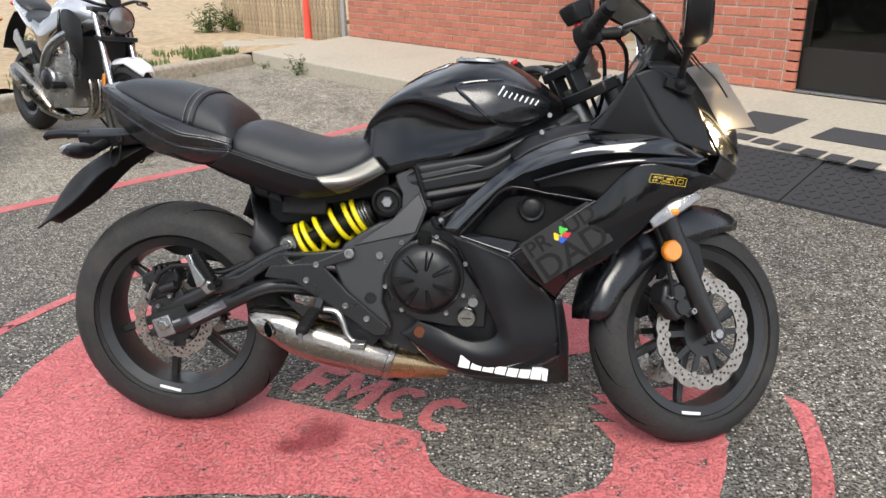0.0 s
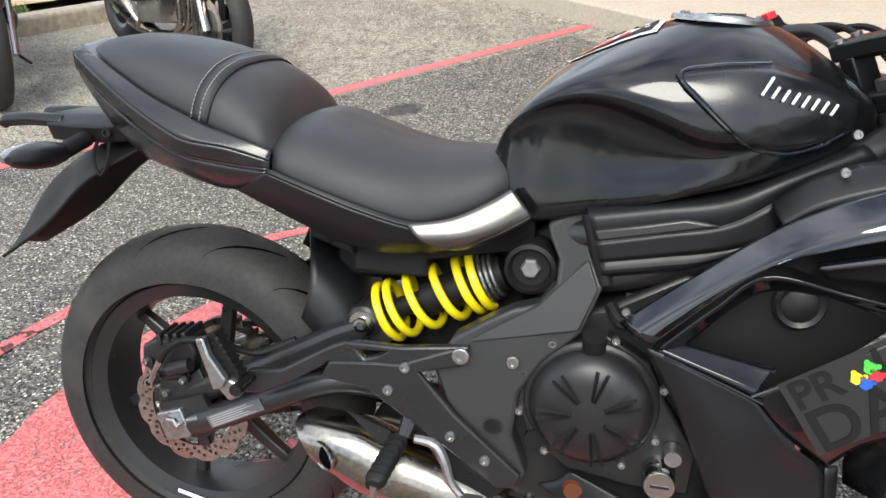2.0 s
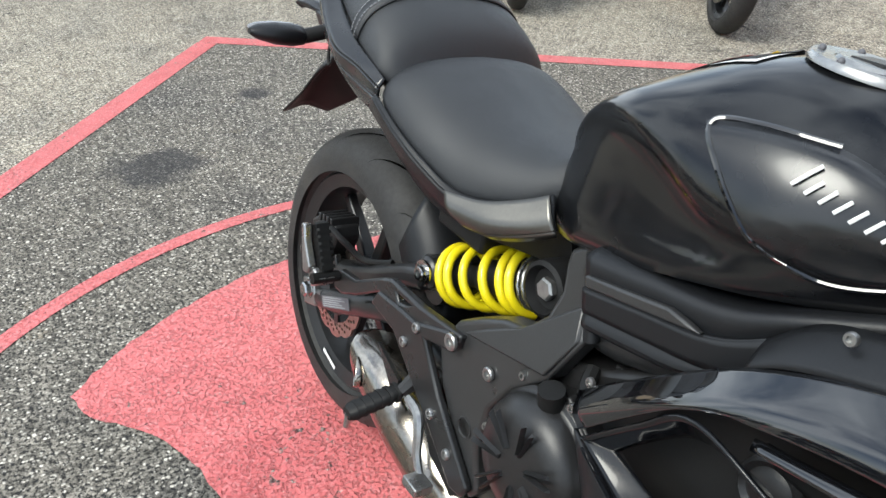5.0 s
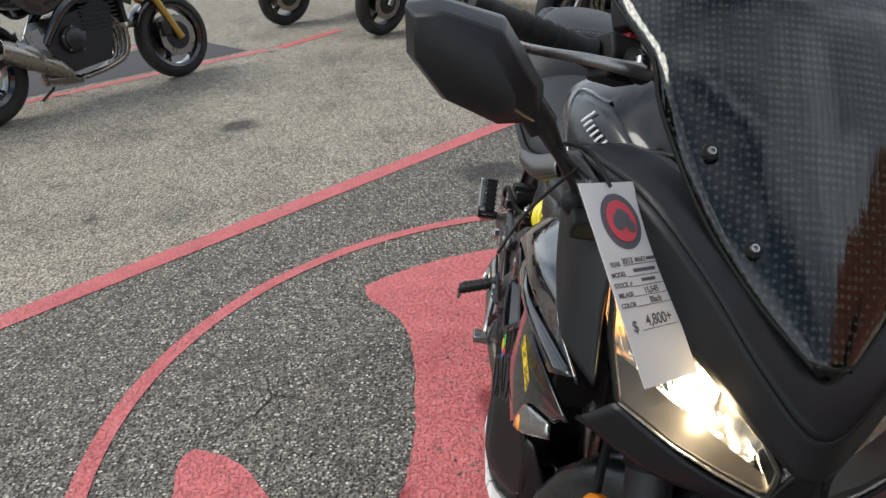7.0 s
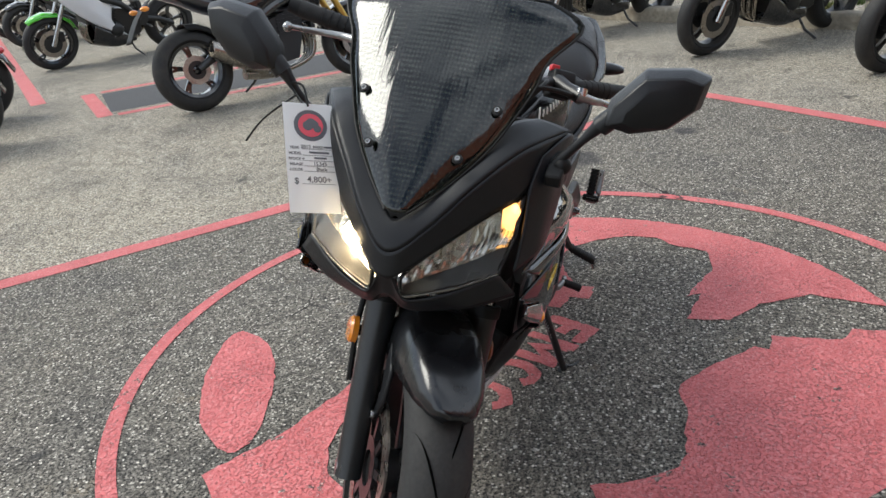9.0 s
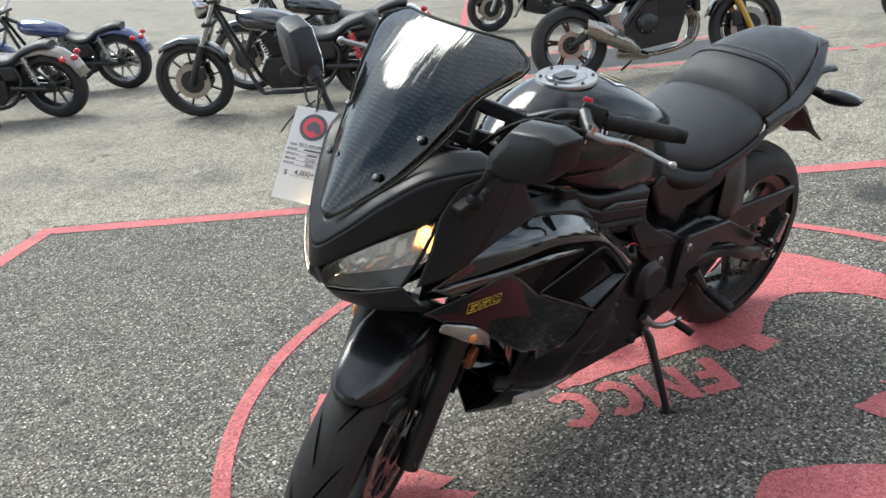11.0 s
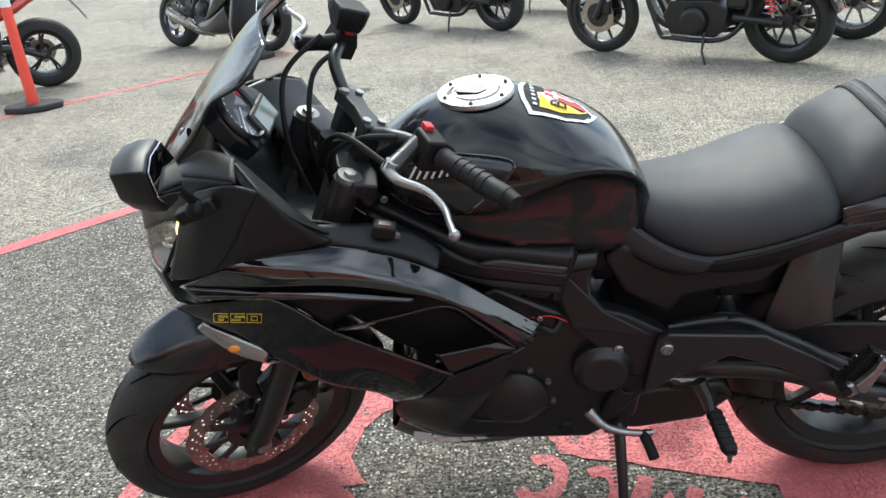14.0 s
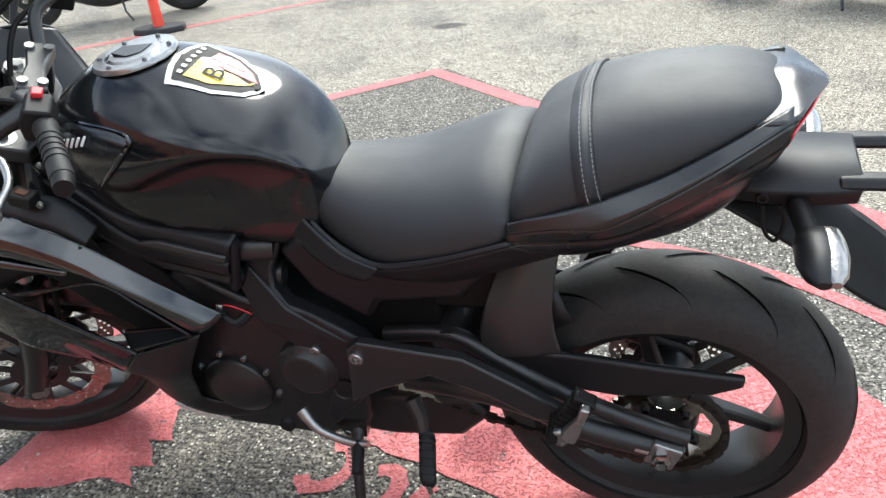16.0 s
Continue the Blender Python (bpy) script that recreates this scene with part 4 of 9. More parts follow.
P("brake_disc", wave_disc(0.110, 0.078, -0.088, RA, 0.005, 12), M_DISC, "drilled wavy steel disc", w, sharp=30)
each("carrier_arm", carrier(0.078, -0.085, RA, 5), M_SATIN, w)
teeth = []
for i in range(168):
    a = 2 * math.pi * i / 168
    r = 0.104 if i % 4 < 2 else 0.098
    teeth.append((RA[0] + r * math.cos(a), RA[2] + r * math.sin(a)))
ports = []
for k in range(5):
    c0 = 2 * math.pi * (k + 0.3) / 5
    ports.append([(RA[0] + r * math.cos(c0 + d), RA[2] + r * math.sin(c0 + d)) for r, d in ((0.052, -0.30), (0.080, -0.42), (0.084, 0.0), (0.080, 0.42), (0.052, 0.30))])
P("sprocket", slab(teeth, 0.073, 0.079, ports), M_STEEL, "toothed steel sprocket with five openings", w, sharp=30)
each("sprocket_bolt", [bolt((RA[0] + 0.056 * math.cos(a), 0.079, RA[2] + 0.056 * math.sin(a)), 0.008, 1, 0.009) for a in (2 * math.pi * (k + 0.8) / 5 for k in range(5))], M_ENGINE, w)
P("rim_stripe", moved(box(-0.03, 0.03, -0.0006, 0.0006, -0.004, 0.004), Matrix.Translation((-0.04, -0.0605, 0.098)) @ Matrix.Rotation(radians(12), 4, "Y")), M_WHITE, "faded white rim sticker", w)

# swingarm
sw = P("swingarm", rings([[(u, -0.112 + 0.016 * max(0, 1 - u / 0.30) + a * 0.5, c + 0.5 * h * b) for a, b in ((-0.044, -0.6), (-0.044, 0.6), (-0.02, 1), (0.02, 1), (0.044, 0.6), (0.044, -0.6), (0.02, -1), (-0.02, -1))] for u, c, h in
      ((-0.060, 0.322, 0.060), (0.0, 0.345, 0.055), (0.06, 0.373, 0.052), (0.12, 0.402, 0.050), (0.20, 0.446, 0.046), (0.28, 0.494, 0.044), (0.33, 0.515, 0.046))]), M_SATIN, "black steel tube swingarm", bevel=0.006)
P("swingarm_tube", tube([(-0.04, -0.115, 0.282), (0.02, -0.122, 0.300), (0.10, -0.128, 0.337), (0.18, -0.127, 0.377), (0.24, -0.122, 0.404), (0.29, -0.115, 0.415), (0.35, -0.105, 0.410), (0.44, -0.09, 0.395)], 0.0225, 14, 30), M_SATIN, "", sw)
each("arm_gusset", [tube([(0.215, -0.115, 0.405), (0.225, -0.115, 0.452)], 0.012, 8), slab([(-0.045, 0.330), (0.04, 0.358), (0.055, 0.325), (-0.03, 0.285)], -0.132, -0.120)], M_SATIN, sw)
P("swingarm_label", moved(box(-0.055, 0.055, -0.0006, 0.0006, -0.011, 0.011), Matrix.Translation((0.110, -0.1505, 0.345)) @ Matrix.Rotation(radians(-27), 4, "Y")), M_INK, "grey warning label with unreadable print", sw)
P("label_print", joined(*[moved(box(-0.05, -0.05 + 0.09 - 0.012 * (k % 3), -0.0004, 0.0004, -0.001, 0.001), Matrix.Translation((0.110, -0.1513, 0.345)) @ Matrix.Rotation(radians(-27), 4, "Y") @ Matrix.Translation((0, 0, -0.008 + k * 0.004))) for k in range(5)]), M_STITCH, "", sw)
P("swingarm_left", joined(tube([(-0.05, 0.110, 0.325), (0.06, 0.115, 0.372), (0.16, 0.120, 0.430), (0.26, 0.115, 0.490), (0.34, 0.10, 0.52), (0.46, 0.09, 0.50)], 0.0155, 14, 24),
                         tube([(-0.045, 0.115, 0.300), (0.03, 0.120, 0.315), (0.12, 0.128, 0.350), (0.2, 0.126, 0.390), (0.30, 0.115, 0.405), (0.44, 0.09, 0.39)], [0.018, 0.0225, 0.0235, 0.0235, 0.023, 0.022], 14, 24)), M_SATIN, "", sw)
P("swingarm_label", moved(box(-0.05, 0.05, -0.0006, 0.0006, -0.008, 0.008), Matrix.Translation((0.14, 0.1425, 0.36)) @ Matrix.Rotation(radians(-25), 4, "Y")), M_INK, "grey warning label with unreadable print", sw)
P("cross_brace", tube([(0.34, -0.11, 0.505), (0.34, 0.11, 0.505)], 0.03, 14), M_SATIN, "", sw)
P("axle_block", moved(box(-0.026, 0.024, -0.144, -0.130, -0.026, 0.028), Matrix.Translation((-0.011, 0, 0.298)) @ Matrix.Rotation(radians(-20), 4, "Y")), M_ALU, "bright chain adjuster block", sw, bevel=0.003)
P("axle_block", moved(box(-0.026, 0.024, 0.126, 0.140, -0.026, 0.028), Matrix.Translation((-0.011, 0, 0.302)) @ Matrix.Rotation(radians(-20), 4, "Y")), M_ALU, "bright chain adjuster block", sw, bevel=0.003)
each("axle_nut", [lathe([(0.0001, -0.142), (0.020, -0.142), (0.020, -0.145), (0.015, -0.145), (0.015, -0.156), (0.012, -0.159), (0.0001, -0.159)], 6, RA), lathe([(0.0001, 0.138), (0.016, 0.138), (0.016, 0.152), (0.010, 0.154), (0.010, 0.162), (0.0001, 0.162)], 6, RA)], M_CHROME, sw)
each("adjuster_bolt", [tube([(0.012, s_ * 0.137, 0.310), (0.034, s_ * 0.137, 0.318)], [0.005, 0.007], 8) for s_ in (-1, 1)], M_ALU, sw)
# chain, links as separate plates joined into one run
links = []
for top in (0, 1):
    a, b = ((0.02, 0.405), (0.545, 0.455)) if top else ((0.0, 0.21), (0.545, 0.375))
    for i in range(34):
        s = i / 33
        z = a[1] + (b[1] - a[1]) * s - (0.0 if top else 0.015 * math.sin(math.pi * s))
        links.append(moved(box(-0.009, 0.009, 0.072 + 0.004 * (i % 2), 0.088 - 0.004 * (i % 2), -0.006, 0.006), Matrix.Translation((a[0] + (b[0] - a[0]) * s, 0, z)) @ Matrix.Rotation(-math.atan2(b[1] - a[1], b[0] - a[0]), 4, "Y")))
wrap = []
for i in range(26):
    a = radians(88 + 184 * i / 25)
    wrap.append(moved(box(-0.0085, 0.0085, 0.070 + 0.003 * (i % 2), 0.090 - 0.003 * (i % 2), -0.006, 0.006), Matrix.Translation((RA[0] + 0.103 * math.cos(a), 0, RA[2] + 0.103 * math.sin(a))) @ Matrix.Rotation(-a - math.pi / 2, 4, "Y")))
P("chain", joined(*wrap), M_CHAIN, "oily drive chain round the sprocket")
P("chain", joined(*links[:34]), M_CHAIN, "oily drive chain, lower run")
P("chain", joined(*links[34:]), M_CHAIN, "oily drive chain, upper run")
cg = P("chain_guard", slab([(0.272, 0.500), (0.262, 0.525), (0.180, 0.512), (0.115, 0.508), (-0.006, 0.496), (-0.130, 0.488), (-0.128, 0.468), (-0.085, 0.446), (0.062, 0.424), (0.172, 0.436), (0.235, 0.462)], 0.104, 0.120), M_MATTE, "matte black plastic chain guard with raised front", bevel=0.006, seg=3)
P("guard_shield", skin([[(0.278, 0.112, 0.500), (0.280, 0.112, 0.545), (0.266, 0.108, 0.600), (0.250, 0.094, 0.645), (0.226, 0.076, 0.690)],
                        [(0.225, 0.124, 0.505), (0.222, 0.126, 0.550), (0.215, 0.120, 0.605), (0.203, 0.104, 0.655), (0.188, 0.082, 0.702)],
                        [(0.150, 0.112, 0.510), (0.158, 0.110, 0.555), (0.160, 0.106, 0.605), (0.154, 0.090, 0.655), (0.147, 0.070, 0.700)]], 20, 7), M_PLATE, "", cg, solid=0.005, sharp=60)
P("guard_bolt", bolt((0.158, 0.110, 0.452), 0.008, 1, 0.005), M_ALU)

arch = []
for k in range(15):
    arch.append([])
    for i in range(17):
        s = i / 8 - 1
        a = radians(20 + (40 - 6 * s * s + 10 * s) * k / 14)
        r = 0.376 - 0.082 * abs(s) ** 3
        arch[-1].append((r * math.cos(a), 0.101 * math.sin(s * 1.57), RA[2] + r * math.sin(a)))
P("hugger", rings(arch, False, False), M_MATTE, "matte black plastic hugger over the rear tyre", solid=0.004, sharp=60)
# rear caliper
cal = P("rear_caliper", rings([[(x, y, z) for x, z in ((-0.078, 0.395), (-0.076, 0.430), (-0.05, 0.446), (0.016, 0.455), (0.028, 0.430), (0.006, 0.378), (-0.045, 0.366))] for y in (-0.122, -0.068)]), M_ENGINE, "dusty dark brake caliper", bevel=0.006)
each("caliper_rib", [moved(box(-0.004, 0.004, -0.126, -0.066, -0.010, 0.010), Matrix.Translation((-0.040 + 0.016 * k, 0, 0.447 + 0.003 * k)) @ Matrix.Rotation(radians(-12), 4, "Y")) for k in range(4)], M_ENGINE, cal, bevel=0.002)
each("slide_pin", [tube([(-0.062, -0.13, 0.405), (-0.062, -0.118, 0.405)], 0.010, 12), tube([(-0.020, -0.132, 0.398), (0.020, -0.13, 0.412)], 0.012, 12), tube([(0.004, -0.13, 0.380), (0.004, -0.12, 0.380)], 0.009, 12)], M_ENGINE, cal)
each("caliper_bolt", [bolt((-0.064, -0.130, 0.406), 0.006, -1, 0.006), bolt((0.004, -0.130, 0.380), 0.006, -1, 0.006), bolt((-0.030, -0.128, 0.352), 0.006, -1, 0.008)], M_ALU, cal)
P("banjo", joined(bolt((-0.050, -0.128, 0.376), 0.010, -1, 0.022), tube([(-0.048, -0.145, 0.378), (-0.038, -0.146, 0.400), (-0.026, -0.146, 0.420)], [0.006, 0.005, 0.0065], 10)), M_CHROME, "", cal)
P("brake_hose", tube([(-0.026, -0.146, 0.420), (-0.008, -0.148, 0.446), (0.03, -0.146, 0.466), (0.09, -0.14, 0.462), (0.14, -0.12, 0.446), (0.2, -0.10, 0.47)], 0.0062, 8, 30), M_BLACK, "", cal)
P("caliper_bracket", slab([(-0.05, 0.366), (0.006, 0.378), (0.028, 0.40), (0.045, 0.36), (0.01, 0.33), (-0.045, 0.33)], -0.118, -0.106), M_SATIN, "", cal, bevel=0.002)
# rear passenger footrests
for sgn in (-1, 1):
    pr = P("passenger_footrest", slab([(0.092, 0.509), (0.106, 0.513), (0.114, 0.485), (0.141, 0.447), (0.134, 0.432), (0.118, 0.428)], sgn * 0.214, sgn * 0.229), M_ALU, "polished aluminium bracket with black rubber pad", bevel=0.003)
    P("pad", moved(rings([[(x, sgn * 0.199 + y, z) for x, y in ((-0.016, -0.011), (0.016, -0.011), (0.018, 0.011), (-0.018, 0.011))] for z in (-0.045, 0.040)]), Matrix.Translation((0.121, 0, 0.474)) @ Matrix.Rotation(radians(-30), 4, "Y")), M_BLACK, "ribbed black rubber", pr, bevel=0.004)
    each("rib", [moved(box(-0.018, 0.018, sgn * 0.199 - 0.013, sgn * 0.199 + 0.013, -0.003, 0.003), Matrix.Translation((0.121, 0, 0.474)) @ Matrix.Rotation(radians(-30), 4, "Y") @ Matrix.Translation((0, 0, -0.036 + 0.012 * k))) for k in range(7)], M_BLACK, pr)
    P("knuckle", slab([(0.119, 0.432), (0.142, 0.446), (0.166, 0.436), (0.158, 0.418), (0.140, 0.408)], sgn * 0.186, sgn * 0.222), M_ALU, "", pr, bevel=0.004)
    P("pivot", tube([(0.155, sgn * 0.178, 0.432), (0.155, sgn * 0.228, 0.432)], 0.010, 12), M_BLACK, "", pr)
# shock absorber
S0_, S1_ = Vector((0.322, -0.070, 0.512)), Vector((0.580, -0.058, 0.632))
ax = (S1_ - S0_).normalized()
sh = P("shock_absorber", joined(tube([S0_ + ax * 0.02, S0_ + ax * 0.12], 0.017, 16), tube([S0_ + ax * 0.10, S0_ + ax * 0.235], 0.029, 18)), M_BLACK, "black shock absorber body")
coil = []
sd = ax.orthogonal().normalized()
up = ax.cross(sd)
for i in range(150):
    s = i / 149
    turns = 5.6
    d = 0.028 + 0.172 * (s - 0.085 * math.sin(2 * math.pi * s))
    a = 2 * math.pi * turns * s
    coil.append(S0_ + ax * d + 0.0455 * (math.cos(a) * sd + math.sin(a) * up))
P("spring", tube(coil, 0.0072, 10), M_YELLOW, "bright yellow coil spring", sh)
each("preload_ring", [tube([S0_ + ax * (0.203 + 0.008 * k), S0_ + ax * (0.209 + 0.008 * k)], 0.041 - 0.002 * k, 14) for k in range(3)], M_ALU, sh, "notched steel preload ring", bevel=0.002)
P("eye", joined(lathe([(0.0001, -0.122), (0.020, -0.122), (0.027, -0.116), (0.027, -0.05), (0.0001, -0.05)], 24, (0.324, 0, 0.523)), slab([(0.29, 0.512), (0.302, 0.543), (0.324, 0.551), (0.346, 0.540), (0.35, 0.505), (0.33, 0.490)], -0.112, -0.098)), M_SATIN, "", sh, bevel=0.002)
P("eye_bolt", joined(lathe([(0.0001, -0.123), (0.021, -0.123), (0.021, -0.126), (0.0001, -0.126)], 24, (0.324, 0, 0.523)), bolt((0.324, -0.125, 0.523), 0.013, -1, 0.010, 14)), M_CHROME, "", sh)
P("top_mount", lathe([(0.0001, -0.04), (0.036, -0.04), (0.039, -0.112), (0.038, -0.124), (0.032, -0.127), (0.027, -0.114), (0.0001, -0.112)], 32, (0.581, 0, 0.640)), M_BLACK, "", sh)
P("top_bolt", lathe([(0.0001, -0.11), (0.0155, -0.11), (0.0155, -0.121), (0.0125, -0.124), (0.0001, -0.124)], 6, (0.581, 0, 0.640)), M_ALU, "pale hex bolt", sh)

# frame and covers
fr = P("frame", joined(*[b for sgn in (-1, 1) for b in (
    tube([(0.62, sgn * 0.09, 0.69), (0.70, sgn * 0.11, 0.705), (0.86, sgn * 0.105, 0.755), (0.98, sgn * 0.08, 0.81), (1.05, sgn * 0.05, 0.85)], 0.026, 14, 24),
    tube([(0.62, sgn * 0.09, 0.63), (0.72, sgn * 0.11, 0.645), (0.90, sgn * 0.105, 0.715), (1.02, sgn * 0.08, 0.78)], 0.024, 14, 24))]), M_SATIN, "black twin tube perimeter frame")
each("frame_band", [tube([(0.690, sgn * 0.138, 0.635), (0.658, sgn * 0.138, 0.735)], 0.010, 10) for sgn in (-1, 1)], M_MATTE, fr)
FP = [(0.480, 0.538), (0.530, 0.572), (0.565, 0.592), (0.600, 0.602), (0.622, 0.630), (0.622, 0.662), (0.606, 0.690), (0.600, 0.708), (0.622, 0.724), (0.651, 0.736), (0.669, 0.676), (0.688, 0.632), (0.664, 0.566), (0.613, 0.514), (0.582, 0.46), (0.575, 0.39), (0.60, 0.325), (0.585, 0.30), (0.47, 0.43), (0.45, 0.485)]
F2 = [(0.500, 0.532), (0.545, 0.566), (0.600, 0.602), (0.664, 0.668), (0.682, 0.630), (0.660, 0.570)]


def leaned(bm, side):
    """Above its crease the cover leans in towards the frame."""
    for v in bm.verts:
        v.co.y -= side * 0.42 * max(0, v.co.z - 0.590)
    return bm


# sunlit right and shaded left put into the colour: lighter and darker plastic
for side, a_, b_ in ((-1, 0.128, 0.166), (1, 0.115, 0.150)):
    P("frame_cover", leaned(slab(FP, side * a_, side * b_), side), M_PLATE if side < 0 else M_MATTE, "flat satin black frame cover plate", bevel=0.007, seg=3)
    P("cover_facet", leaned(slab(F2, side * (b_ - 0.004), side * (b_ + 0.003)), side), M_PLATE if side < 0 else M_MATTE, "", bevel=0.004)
    P("cover_plug", lathe([(0.0001, side * b_), (0.013, side * b_), (0.014, side * (b_ + 0.002)), (0.016, side * (b_ + 0.002)), (0.017, side * (b_ - 0.002)), (0.0001, side * (b_ - 0.002))], 24, (0.545, 0, 0.40)), M_PLATE)
RAIL = [[(0.655, 0.741), (0.745, 0.757), (0.834, 0.774), (0.906, 0.805), (1.0, 0.845)], [(0.664, 0.722), (0.75, 0.739), (0.838, 0.756), (0.91, 0.793), (1.01, 0.838)], [(0.671, 0.699), (0.756, 0.718), (0.841, 0.738), (0.912, 0.780), (1.02, 0.828)],
        [(0.679, 0.673), (0.764, 0.689), (0.848, 0.707), (0.93, 0.742), (1.03, 0.795)], [(0.687, 0.640), (0.737, 0.648), (0.79, 0.662), (0.88, 0.705), (1.02, 0.765)]]
IN_ = (0, 0.003, 0.006, 0.020, 0.055)


def rail_line(k, y):
    return [(x, y - d, z) for (x, z), d in zip(RAIL[k], IN_)]


def rail_mid(k, f, y):
    return [(a[0] + (b[0] - a[0]) * f, y - d, a[1] + (b[1] - a[1]) * f) for a, b, d in zip(RAIL[k], RAIL[k + 1], IN_)]


both("frame_rail", lambda: skin([rail_line(0, 0.118), rail_mid(0, 0.35, 0.145), rail_line(1, 0.151), rail_line(2, 0.147)], 26, 5), M_MATTE, "satin black upper frame rail", solid=0.005, sharp=25)
both("rail_band", lambda: joined(skin([rail_line(2, 0.157), rail_line(3, 0.155)], 26, 4), skin([rail_line(3, 0.155), rail_mid(3, 0.03, 0.149)], 26, 2), skin([rail_line(2, 0.157), rail_mid(1, 0.97, 0.148)], 26, 2)), M_MATTE, "flat black band along the frame", solid=0.003, sharp=25)
both("frame_rail", lambda: skin([rail_line(3, 0.148), rail_mid(3, 0.5, 0.153), rail_line(4, 0.120)], 26, 5), M_MATTE, "satin black lower frame rail", solid=0.005, sharp=25)
both("rail_plate", lambda: slab([(0.669, 0.716), (0.73, 0.729), (0.786, 0.742), (0.812, 0.740), (0.830, 0.737), (0.675, 0.702)], 0.148, 0.159), M_PLATE, "", bevel=0.003)
both("upper_cover", lambda: slab([(0.545, 0.60), (0.555, 0.665), (0.60, 0.70), (0.662, 0.728), (0.678, 0.665), (0.69, 0.62)], 0.03, 0.062), M_MATTE, "matte black upper frame cover", bevel=0.010, seg=3)
both("swing_pivot_cap", lambda: lathe([(0.0001, 0.15), (0.020, 0.15), (0.022, 0.153), (0.012, 0.155), (0.0001, 0.153)], 24, (0.535, 0, 0.415)), M_BLACK)
HA = [(0.506, 0.530), (0.400, 0.515), (0.314, 0.513), (0.288, 0.501), (0.208, 0.451), (0.150, 0.441), (0.132, 0.419), (0.142, 0.400), (0.170, 0.403), (0.220, 0.429), (0.287, 0.474), (0.362, 0.479), (0.473, 0.495), (0.503, 0.505)]
HP = [(0.290, 0.479), (0.274, 0.450), (0.349, 0.442), (0.379, 0.422), (0.471, 0.363), (0.557, 0.304), (0.585, 0.308), (0.593, 0.331), (0.490, 0.417), (0.431, 0.479), (0.500, 0.500), (0.505, 0.520), (0.480, 0.524), (0.400, 0.489), (0.363, 0.487)]
hg = P("footrest_hanger", slab(HA, -0.176, -0.160, [[(0.332, 0.501), (0.375, 0.503), (0.363, 0.495), (0.344, 0.489)]]), M_SATIN, "forged black footrest hanger plate", bevel=0.004)
P("hanger_plate", slab(HP, -0.181, -0.168), M_SATIN, "", hg, bevel=0.004)
P("heel_guard", slab([(0.395, 0.415), (0.480, 0.362), (0.575, 0.302), (0.548, 0.272), (0.504, 0.268), (0.462, 0.325), (0.43, 0.37)], -0.166, -0.158), M_MATTE, "", hg, bevel=0.002)
for c in ((0.495, 0.516), (0.411, 0.486), (0.385, 0.445), (0.484, 0.382), (0.538, 0.350)):
    P("hanger_bolt", joined(bolt((c[0], -0.180, c[1]), 0.0085 if c[0] < 0.49 or c[1] < 0.4 else 0.013, -1, 0.006)), M_ALU, "", hg)
each("guard_boss", [lathe([(0.0001, -0.166), (0.009, -0.166), (0.009, -0.168), (0.0001, -0.168)], 16, (x, 0, z)) for x, z in ((0.470, 0.340), (0.515, 0.305))], M_MATTE, hg)
each("cover_bolt", [bolt((0.570, -0.168, 0.511), 0.010, -1, 0.006), bolt((0.571, 0.150, 0.508), 0.010, 1, 0.006)], M_ALU, bike)
HL = [(0.50, 0.535), (0.48, 0.553), (0.40, 0.545), (0.30, 0.535), (0.22, 0.485), (0.13, 0.425), (0.11, 0.40), (0.19, 0.405), (0.27, 0.455), (0.36, 0.49), (0.46, 0.44), (0.52, 0.40)]
hl_ = P("footrest_hanger", slab(HL, 0.150, 0.170), M_SATIN, "black footrest hanger and guard plate", bevel=0.004)
P("hanger_bolt", bolt((0.484, 0.170, 0.520), 0.013, 1, 0.007), M_ALU, "", hl_)
# rider footrests
for sgn, x, z in ((-1, 0.412, 0.372), (1, 0.390, 0.362)):
    def pad_ring(k, w_, h_):
        """A rounded section across the pad, k from 0 at the hinge to 1 at the tip."""
        c = Vector((x - 0.006 - 0.018 * k, sgn * (0.182 + 0.082 * k), z - 0.002 - 0.038 * k))
        return [c + Vector((w_ * math.copysign(abs(math.cos(a)) ** 0.6, math.cos(a)), 0, h_ * math.copysign(abs(math.sin(a)) ** 0.6, math.sin(a)))) for a in (2 * math.pi * i / 14 for i in range(14))]
    fp = P("footrest", rings([pad_ring(k, w_, h_) for k, w_, h_ in ((0.0, 0.009, 0.008), (0.08, 0.013, 0.010), (0.5, 0.015, 0.011), (0.92, 0.015, 0.011), (1.0, 0.011, 0.008))]), M_BLACK, "black rubber footrest")
    each("rib", [rings([pad_ring(k / 7 + 0.10, 0.0155, 0.0125), pad_ring(k / 7 + 0.16, 0.0155, 0.0125)]) for k in range(6)], M_BLACK, fp)
    P("feeler", tube([(x - 0.023, sgn * 0.260, z - 0.042), (x - 0.024, sgn * 0.262, z - 0.066)], [0.007, 0.004], 8), M_ALU, "steel feeler bolt", fp)
    P("mount", tube([(x + 0.02, sgn * 0.155, z + 0.05), (x + 0.005, sgn * 0.17, z + 0.02), (x, sgn * 0.185, z)], [0.016, 0.014, 0.011], 8), M_SATIN, "", fp)
bp_ = P("brake_pedal", tube([(0.430, -0.186, 0.372), (0.462, -0.188, 0.368), (0.478, -0.192, 0.345), (0.490, -0.195, 0.312), (0.510, -0.198, 0.292), (0.520, -0.20, 0.290)], [0.007, 0.008, 0.008, 0.007, 0.006, 0.006], 8, 20), M_ALU, "polished aluminium brake pedal")
